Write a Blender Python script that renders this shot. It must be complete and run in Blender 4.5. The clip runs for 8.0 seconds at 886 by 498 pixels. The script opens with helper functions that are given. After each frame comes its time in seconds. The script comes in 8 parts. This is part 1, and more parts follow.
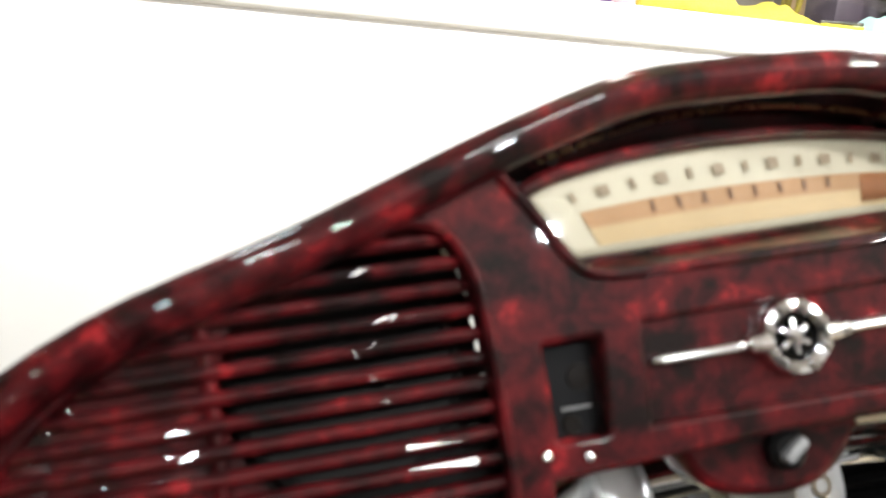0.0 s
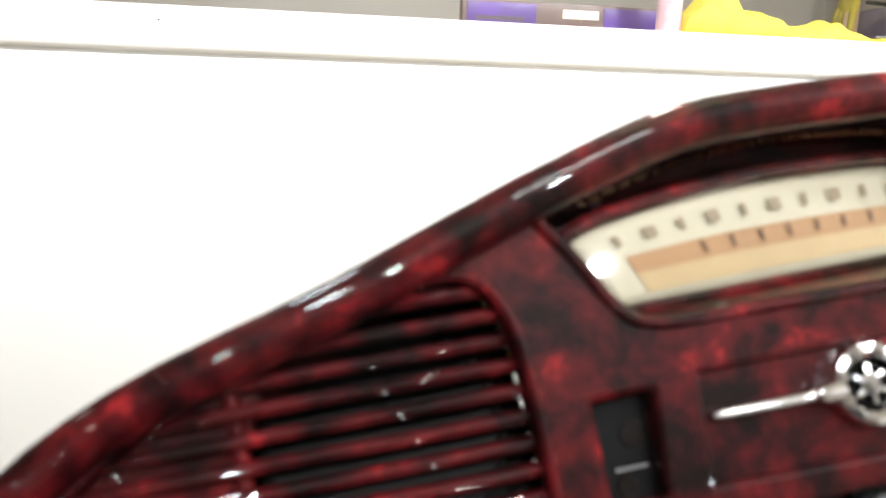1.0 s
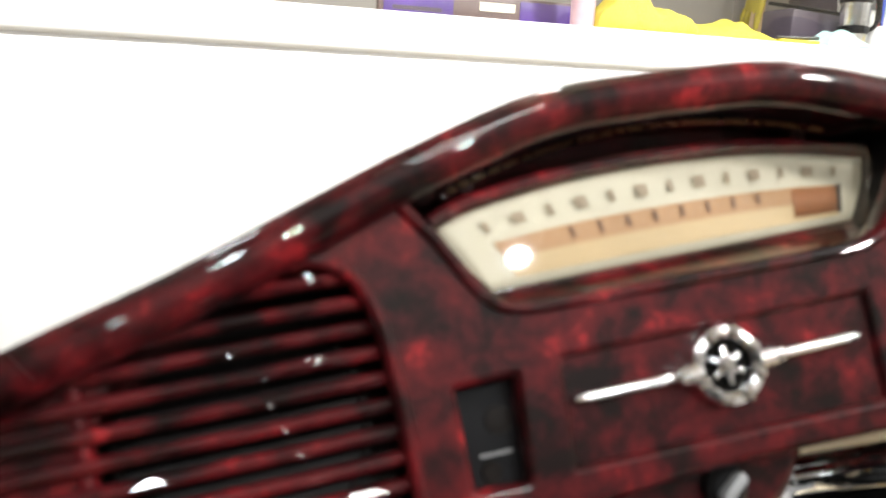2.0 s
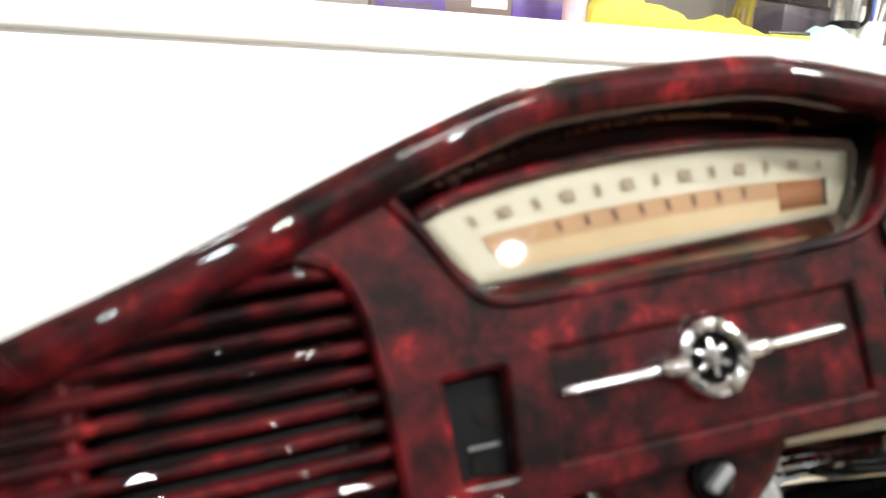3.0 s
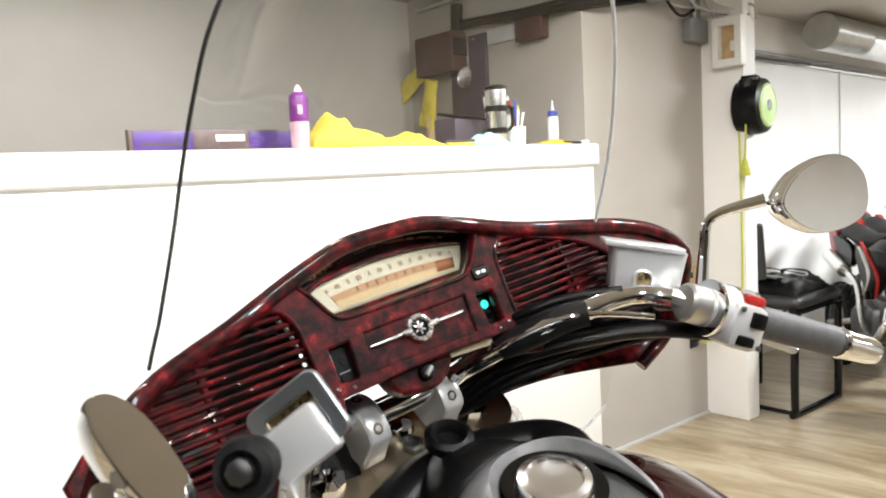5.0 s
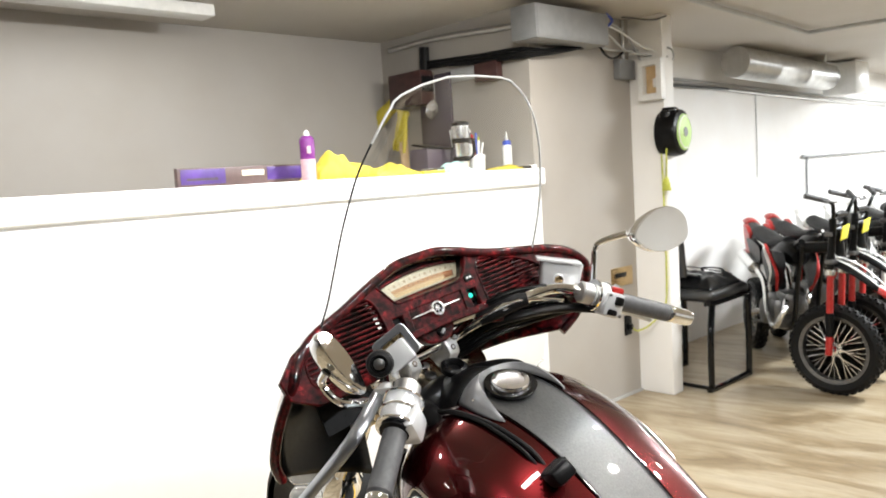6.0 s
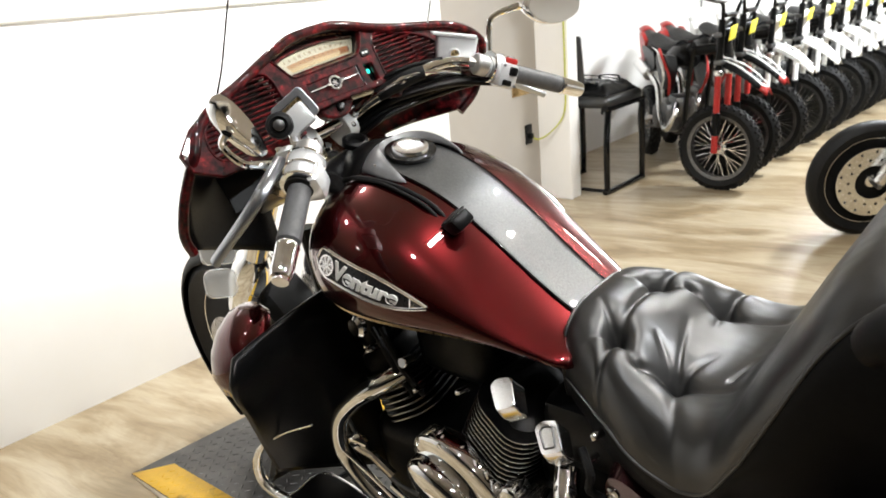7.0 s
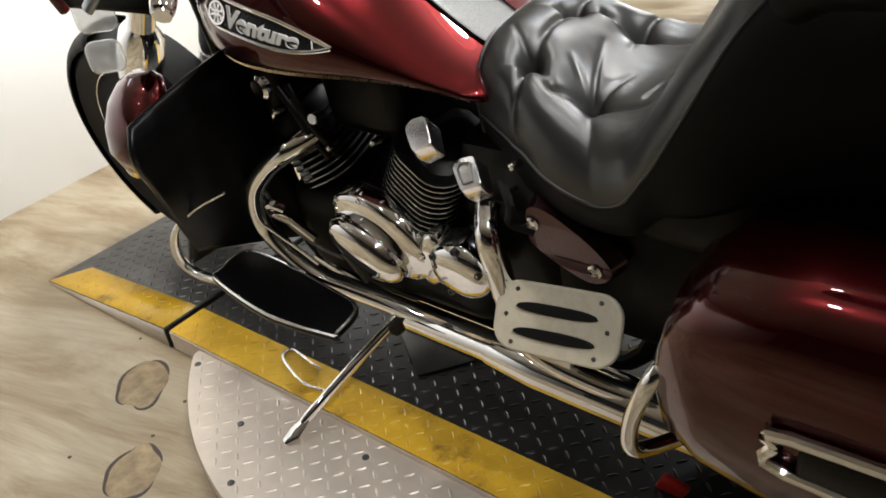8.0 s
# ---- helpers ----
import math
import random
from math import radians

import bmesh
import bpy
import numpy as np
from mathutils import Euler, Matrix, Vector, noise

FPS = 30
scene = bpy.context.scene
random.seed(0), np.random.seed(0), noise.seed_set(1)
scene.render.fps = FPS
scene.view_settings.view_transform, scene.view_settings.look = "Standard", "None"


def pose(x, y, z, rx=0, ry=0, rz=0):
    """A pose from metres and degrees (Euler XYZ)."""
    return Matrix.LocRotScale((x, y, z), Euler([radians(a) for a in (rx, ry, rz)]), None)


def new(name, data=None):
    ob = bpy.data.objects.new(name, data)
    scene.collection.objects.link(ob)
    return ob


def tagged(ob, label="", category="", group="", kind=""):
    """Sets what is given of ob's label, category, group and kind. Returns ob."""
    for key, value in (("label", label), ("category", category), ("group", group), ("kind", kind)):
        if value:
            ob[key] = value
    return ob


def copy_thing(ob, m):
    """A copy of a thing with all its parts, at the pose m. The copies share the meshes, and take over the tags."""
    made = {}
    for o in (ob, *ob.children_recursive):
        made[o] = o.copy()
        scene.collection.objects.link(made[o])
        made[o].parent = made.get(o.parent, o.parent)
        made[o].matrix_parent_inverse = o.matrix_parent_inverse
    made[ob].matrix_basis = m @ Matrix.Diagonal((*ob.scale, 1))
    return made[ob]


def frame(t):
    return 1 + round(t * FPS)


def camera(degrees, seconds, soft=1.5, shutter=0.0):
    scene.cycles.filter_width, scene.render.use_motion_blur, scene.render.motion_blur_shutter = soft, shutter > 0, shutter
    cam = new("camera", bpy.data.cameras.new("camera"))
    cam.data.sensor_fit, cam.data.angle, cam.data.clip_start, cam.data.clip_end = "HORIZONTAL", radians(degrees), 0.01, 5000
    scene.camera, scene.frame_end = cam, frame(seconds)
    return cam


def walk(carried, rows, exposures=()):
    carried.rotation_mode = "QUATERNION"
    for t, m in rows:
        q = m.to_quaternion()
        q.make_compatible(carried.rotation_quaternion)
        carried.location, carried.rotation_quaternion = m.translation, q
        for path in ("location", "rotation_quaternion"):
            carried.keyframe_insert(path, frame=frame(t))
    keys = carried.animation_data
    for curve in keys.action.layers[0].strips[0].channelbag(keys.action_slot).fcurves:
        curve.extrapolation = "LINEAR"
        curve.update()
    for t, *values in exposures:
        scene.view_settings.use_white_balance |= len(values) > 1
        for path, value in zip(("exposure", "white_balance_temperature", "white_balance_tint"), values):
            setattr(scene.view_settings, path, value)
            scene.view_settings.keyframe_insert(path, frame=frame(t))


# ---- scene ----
cam = camera(60.15, 8.0, soft=1.7)
cam.data.dof.use_dof, cam.data.dof.focus_distance, cam.data.dof.aperture_fstop = True, 1.3, 9.5
PATH = [
    (0.0, 0.0016, 0.0005, 1.2638, 76.280, -4.625, -16.282),
    (0.5, 0.0090, 0.0228, 1.2521, 76.876, -2.369, -10.951),
    (1.0, 0.0116, 0.0138, 1.2670, 78.758, -1.644, -12.857),
    (1.5, 0.0291, 0.0108, 1.2659, 78.593, -1.144, -17.474),
    (2.0, 0.0344, 0.0124, 1.2645, 78.377, -2.623, -18.296),
    (3.5, 0.0368, 0.0058, 1.2639, 77.841, -1.909, -19.827),
    (4.0, -0.0076, -0.0537, 1.2679, 78.409, -2.578, -26.721),
    (4.5, -0.0723, -0.1593, 1.2838, 81.447, -1.352, -37.957),
    (4.7, -0.1230, -0.2328, 1.2985, 84.095, 1.721, -38.554),
    (5.8, -0.6845, -0.8016, 1.4016, 85.126, 3.586, -41.622),
    (6.0, -0.7517, -0.8483, 1.4192, 84.650, 3.522, -43.032),
    (6.5, -0.7875, -0.8973, 1.3683, 77.741, 4.933, -47.164),
    (7.0, -0.7939, -0.8937, 1.3071, 71.805, 4.916, -50.407),
    (7.5, -0.7917, -0.8900, 1.2447, 64.324, 5.965, -53.944),
    (8.0, -0.7991, -0.8978, 1.1814, 57.499, 6.086, -57.411),
]
walk(cam, [(t, pose(x, y, z, rx, ry, rz)) for t, x, y, z, rx, ry, rz in PATH], [(0.0, 0.0), (6.0, 0.0), (7.0, 0.0), (8.0, -0.3)])

# ---- light ----
CEIL = 2.30
world = bpy.data.worlds.new("world")
scene.world = world
world.use_nodes = True
world.node_tree.nodes["Background"].inputs[0].default_value = (0.9, 0.92, 1.0, 1)
world.node_tree.nodes["Background"].inputs[1].default_value = 0.008
# round ceiling spots (x, y, watts, colour) over the counter and the bike; fill tubes added to brighten the far room and
# behind the counter
COOL, WARM = (0.93, 0.97, 1.0), (1.0, 0.95, 0.88)
# (x, y, watts, colour, tilt towards the counter)
# row at y 0.95 added to whiten the counter, the one at 1.3, -0.3 for seat sheen
SPOTS = [(-2.3, 0.95, 8.5, COOL, 30), (-1.4, 0.95, 7.5, WARM, 30), (-0.5, 0.95, 13, COOL, 30), (0.4, 0.95, 18, WARM, 30), (1.3, 0.95, 24, COOL, 30), (2.1, 0.95, 12, WARM, 30), (-0.45, -0.35, 3.5, COOL, 0), (1.3, -0.3, 14, COOL, 0), (1.9, -0.9, 6, WARM, 0)]
SPOTS += [(-1.9, -1.40, 2.0, COOL, 0), (-1.3, -1.40, 2.0, WARM, 0), (-0.7, -1.40, 4.5, COOL, 32), (-0.1, -1.40, 12, WARM, 20), (0.5, -1.40, 13, COOL, 20), (1.1, -0.72, 8, WARM, 20), (1.7, -0.72, 6.5, COOL, 32), (2.3, -0.72, 6.5, WARM, 32)]
# short lamp added over the bike for glints on the slats: x, y, length, width, watts
GLINT_LAMP = (0.20, -0.42, 0.34, 0.055, 7)
FILL_TUBES = [(0.4, 2.62, 5), (4.9, -0.2, 165), (7.0, -0.2, 125), (8.8, 1.4, 75), (5.2, -3.6, 70)]
for lx, ly, watts, tone, tilt in SPOTS:
    lamp = bpy.data.lights.new("spot_light", "AREA")
    lamp.shape, lamp.size, lamp.energy, lamp.color = "DISK", 0.13 if ly > 0 else 0.07, watts, tone
    new("spot_light", lamp).matrix_world = pose(lx, ly, CEIL - 0.03 - (0.04 if tilt else 0), tilt)
    lamp.spread = radians(150)
lamp = bpy.data.lights.new("glint_light", "AREA")
lamp.shape, lamp.size, lamp.size_y, lamp.energy, lamp.color = "RECTANGLE", GLINT_LAMP[2], GLINT_LAMP[3], GLINT_LAMP[4], (1.0, 0.97, 0.93)
new("glint_light", lamp).matrix_world = pose(GLINT_LAMP[0], GLINT_LAMP[1], CEIL - 0.064)
for lx, ly, watts in FILL_TUBES:
    lamp = bpy.data.lights.new("fill_tube_light", "AREA")
    lamp.shape, lamp.size, lamp.size_y, lamp.energy, lamp.color = "RECTANGLE", 1.15, 0.10, watts, COOL
    new("fill_tube_light", lamp).matrix_world = pose(lx, ly, CEIL - 0.075)


# ---- materials ----
def material(name, build):
    m = bpy.data.materials.new(name)
    m.use_nodes = True
    nt = m.node_tree
    bsdf = nt.nodes["Principled BSDF"]
    build(nt, bsdf)
    return m


def node(nt, kind, **inputs):
    n = nt.nodes.new(kind)
    for key, value in inputs.items():
        n.inputs[key.replace("_", " ")].default_value = value
    return n


def coords(nt, scale=(1, 1, 1)):
    tc = nt.nodes.new("ShaderNodeTexCoord")
    mp = nt.nodes.new("ShaderNodeMapping")
    mp.inputs["Scale"].default_value = scale
    nt.links.new(tc.outputs["Object"], mp.inputs["Vector"])
    return mp.outputs["Vector"]


def noise_tex(nt, vec, scale, detail=4.0, rough=0.55, distort=0.0):
    n = node(nt, "ShaderNodeTexNoise", Scale=scale, Detail=detail, Roughness=rough, Distortion=distort)
    nt.links.new(vec, n.inputs["Vector"])
    return n.outputs["Fac"]


def ramp(nt, fac, stops):
    r = nt.nodes.new("ShaderNodeValToRGB")
    while len(r.color_ramp.elements) < len(stops):
        r.color_ramp.elements.new(0.5)
    for e, (p, c) in zip(r.color_ramp.elements, stops):
        e.position, e.color = p, (*c, 1)
    nt.links.new(fac, r.inputs["Fac"])
    return r.outputs["Color"]


def grey(v):
    return (v, v, v)


def bumped(nt, bsdf, fac, strength, distance):
    b = node(nt, "ShaderNodeBump", Strength=strength, Distance=distance)
    nt.links.new(fac, b.inputs["Height"])
    nt.links.new(b.outputs["Normal"], bsdf.inputs["Normal"])


def plain(name, color, rough=0.5, metal=0.0, vary=0.12, scale=30, bump=0.0, coat=0.0, spread=0.08, ior=1.5):
    """A surface with fine mottling of colour and gloss."""
    def build(nt, bsdf):
        vec = coords(nt)
        f = noise_tex(nt, vec, scale)
        g = noise_tex(nt, vec, scale * 6.3, 3)
        lo = tuple(c * (1 - vary) for c in color)
        hi = tuple(min(1, c * (1 + vary)) for c in color)
        nt.links.new(ramp(nt, f, [(0.3, lo), (0.7, hi)]), bsdf.inputs["Base Color"])
        nt.links.new(ramp(nt, g, [(0.25, grey(max(0.02, rough - spread))), (0.75, grey(min(1, rough + spread)))]), bsdf.inputs["Roughness"])
        bsdf.inputs["Metallic"].default_value = metal
        bsdf.inputs["Coat Weight"].default_value = coat
        bsdf.inputs["Coat Roughness"].default_value = 0.03
        bsdf.inputs["IOR"].default_value = ior
        if bump:
            bumped(nt, bsdf, g, bump, 0.002)
    return material(name, build)


def mottled_red(nt, bsdf):
    vec = coords(nt)
    f = noise_tex(nt, vec, 52, 5, 0.6, 0.2)
    nt.links.new(ramp(nt, f, [(0.36, (0.004, 0.0006, 0.0006)), (0.46, (0.028, 0.002, 0.003)), (0.60, (0.085, 0.005, 0.007)), (0.74, (0.36, 0.018, 0.022))]), bsdf.inputs["Base Color"])
    bsdf.inputs["Roughness"].default_value = 0.45
    bsdf.inputs["Specular IOR Level"].default_value = 0.1
    bsdf.inputs["Coat Weight"].default_value = 1.0
    bsdf.inputs["Coat Roughness"].default_value = 0.02
    bsdf.inputs["Coat IOR"].default_value = 1.34


def metallic_paint(dark, light):
    def build(nt, bsdf):
        vec = coords(nt)
        f = noise_tex(nt, vec, 900, 2)
        nt.links.new(ramp(nt, f, [(0.3, dark), (0.75, light)]), bsdf.inputs["Base Color"])
        bsdf.inputs["Metallic"].default_value = 0.92
        bsdf.inputs["Roughness"].default_value = 0.27
        bsdf.inputs["Coat Weight"].default_value = 1.0
        bsdf.inputs["Coat Roughness"].default_value = 0.02
    return build


def brushed(nt, bsdf):
    vec = coords(nt, (1, 0.05, 1))
    f = noise_tex(nt, vec, 480, 3)
    g = noise_tex(nt, coords(nt), 9, 3)
    nt.links.new(ramp(nt, f, [(0.3, grey(0.085)), (0.7, grey(0.12))]), bsdf.inputs["Base Color"])
    nt.links.new(ramp(nt, g, [(0.3, grey(0.36)), (0.7, grey(0.50))]), bsdf.inputs["Roughness"])
    bsdf.inputs["Metallic"].default_value = 0.75
    bsdf.inputs["Coat Weight"].default_value = 0.25


def leather(nt, bsdf):
    vec = coords(nt)
    v = node(nt, "ShaderNodeTexVoronoi", Scale=420.0)
    nt.links.new(vec, v.inputs["Vector"])
    f = noise_tex(nt, vec, 7, 4)
    nt.links.new(ramp(nt, f, [(0.3, grey(0.006)), (0.7, grey(0.011))]), bsdf.inputs["Base Color"])
    nt.links.new(ramp(nt, noise_tex(nt, vec, 16, 3), [(0.3, grey(0.32)), (0.7, grey(0.42))]), bsdf.inputs["Roughness"])
    bsdf.inputs["Specular IOR Level"].default_value = 0.75
    bsdf.inputs["IOR"].default_value = 1.55
    bumped(nt, bsdf, v.outputs["Distance"], 0.12, 0.0008)


def thin_sheet(name, haze, rough):
    """A thin clear sheet: lets light straight through, mirrors a little, more at a slant; haze scatters some."""
    m = bpy.data.materials.new(name)
    m.use_nodes = True
    nt = m.node_tree
    nt.nodes.remove(nt.nodes["Principled BSDF"])
    out = nt.nodes["Material Output"]
    clear = node(nt, "ShaderNodeBsdfTransparent", Color=(0.92, 0.93, 0.93, 1))
    milky = node(nt, "ShaderNodeBsdfTranslucent", Color=(0.85, 0.85, 0.85, 1))
    white = node(nt, "ShaderNodeBsdfDiffuse", Color=(0.85, 0.85, 0.85, 1))
    gloss = node(nt, "ShaderNodeBsdfGlossy", Color=(1, 1, 1, 1), Roughness=rough)
    both = nt.nodes.new("ShaderNodeMixShader")
    nt.links.new(milky.outputs[0], both.inputs[1])
    nt.links.new(white.outputs[0], both.inputs[2])
    body = nt.nodes.new("ShaderNodeMixShader")
    body.inputs[0].default_value = haze
    nt.links.new(clear.outputs[0], body.inputs[1])
    nt.links.new(both.outputs[0], body.inputs[2])
    lw = node(nt, "ShaderNodeLayerWeight", Blend=0.5)
    power = node(nt, "ShaderNodeMath")
    power.operation = "POWER"
    power.inputs[1].default_value = 5.0
    nt.links.new(lw.outputs["Facing"], power.inputs[0])
    mad = node(nt, "ShaderNodeMath")
    mad.operation = "MULTIPLY_ADD"
    mad.inputs[1].default_value, mad.inputs[2].default_value = 0.85, 0.07
    nt.links.new(power.outputs[0], mad.inputs[0])
    top = nt.nodes.new("ShaderNodeMixShader")
    nt.links.new(mad.outputs[0], top.inputs[0])
    nt.links.new(body.outputs[0], top.inputs[1])
    nt.links.new(gloss.outputs[0], top.inputs[2])
    nt.links.new(top.outputs[0], out.inputs["Surface"])
    return m


def vinyl_floor(nt, bsdf):
    vec = coords(nt)
    turn = nt.nodes.new("ShaderNodeMapping")
    turn.inputs["Rotation"].default_value = (0, 0, radians(-8))
    nt.links.new(vec, turn.inputs["Vector"])
    # slow bends of the grain
    bend = node(nt, "ShaderNodeTexNoise", Scale=1.7, Detail=2.0, Roughness=0.5)
    nt.links.new(turn.outputs["Vector"], bend.inputs["Vector"])
    shift = nt.nodes.new("ShaderNodeVectorMath")
    shift.operation = "MULTIPLY_ADD"
    shift.inputs[1].default_value = (0.10, 0.10, 0.0)
    nt.links.new(bend.outputs["Color"], shift.inputs[0])
    nt.links.new(turn.outputs["Vector"], shift.inputs[2])

    def stretched(sx, sy):
        mp = nt.nodes.new("ShaderNodeMapping")
        mp.inputs["Scale"].default_value = (sx, sy, 1.0)
        nt.links.new(shift.outputs["Vector"], mp.inputs["Vector"])
        return mp.outputs["Vector"]
    broad = noise_tex(nt, stretched(3.4, 0.9), 1.7, 6, 0.62, 0.7)
    streak = noise_tex(nt, stretched(9.0, 1.5), 2.1, 6, 0.70, 1.2)
    fine = noise_tex(nt, stretched(90.0, 4.0), 2.0, 3, 0.6, 0.2)
    c1 = ramp(nt, broad, [(0.28, (0.17, 0.120, 0.064)), (0.44, (0.285, 0.220, 0.134)), (0.56, (0.385, 0.320, 0.218)), (0.76, (0.465, 0.405, 0.305))])
    c2 = ramp(nt, streak, [(0.30, (0.52, 0.46, 0.39)), (0.48, (0.90, 0.88, 0.85)), (0.65, (1.0, 1.0, 1.0))])
    mul = nt.nodes.new("ShaderNodeMixRGB")
    mul.blend_type = "MULTIPLY"
    mul.inputs[0].default_value = 0.42
    nt.links.new(c1, mul.inputs[1])
    nt.links.new(c2, mul.inputs[2])
    c3 = ramp(nt, fine, [(0.3, grey(0.82)), (0.6, grey(1.0))])
    mul2 = nt.nodes.new("ShaderNodeMixRGB")
    mul2.blend_type = "MULTIPLY"
    mul2.inputs[0].default_value = 0.7
    nt.links.new(mul.outputs[0], mul2.inputs[1])
    nt.links.new(c3, mul2.inputs[2])
    nt.links.new(mul2.outputs[0], bsdf.inputs["Base Color"])
    nt.links.new(ramp(nt, streak, [(0.3, grey(0.42)), (0.7, grey(0.30))]), bsdf.inputs["Roughness"])
    bumped(nt, bsdf, fine, 0.06, 0.001)


def painted_wall(name, color, stain):
    def build(nt, bsdf):
        vec = coords(nt)
        f = noise_tex(nt, vec, 1.3, 5, 0.6)
        g = noise_tex(nt, vec, 160, 3)
        nt.links.new(ramp(nt, f, [(0.25, tuple(c * s for c, s in zip(color, stain))), (0.6, color)]), bsdf.inputs["Base Color"])
        bsdf.inputs["Roughness"].default_value = 0.62
        bumped(nt, bsdf, g, 0.06, 0.001)
    return material(name, build)


def worn_yellow(nt, bsdf):
    vec = coords(nt)
    f = noise_tex(nt, vec, 11, 6, 0.7)
    nt.links.new(ramp(nt, f, [(0.28, (0.16, 0.10, 0.02)), (0.42, (0.62, 0.36, 0.02)), (0.7, (0.78, 0.48, 0.03))]), bsdf.inputs["Base Color"])
    bsdf.inputs["Roughness"].default_value = 0.42


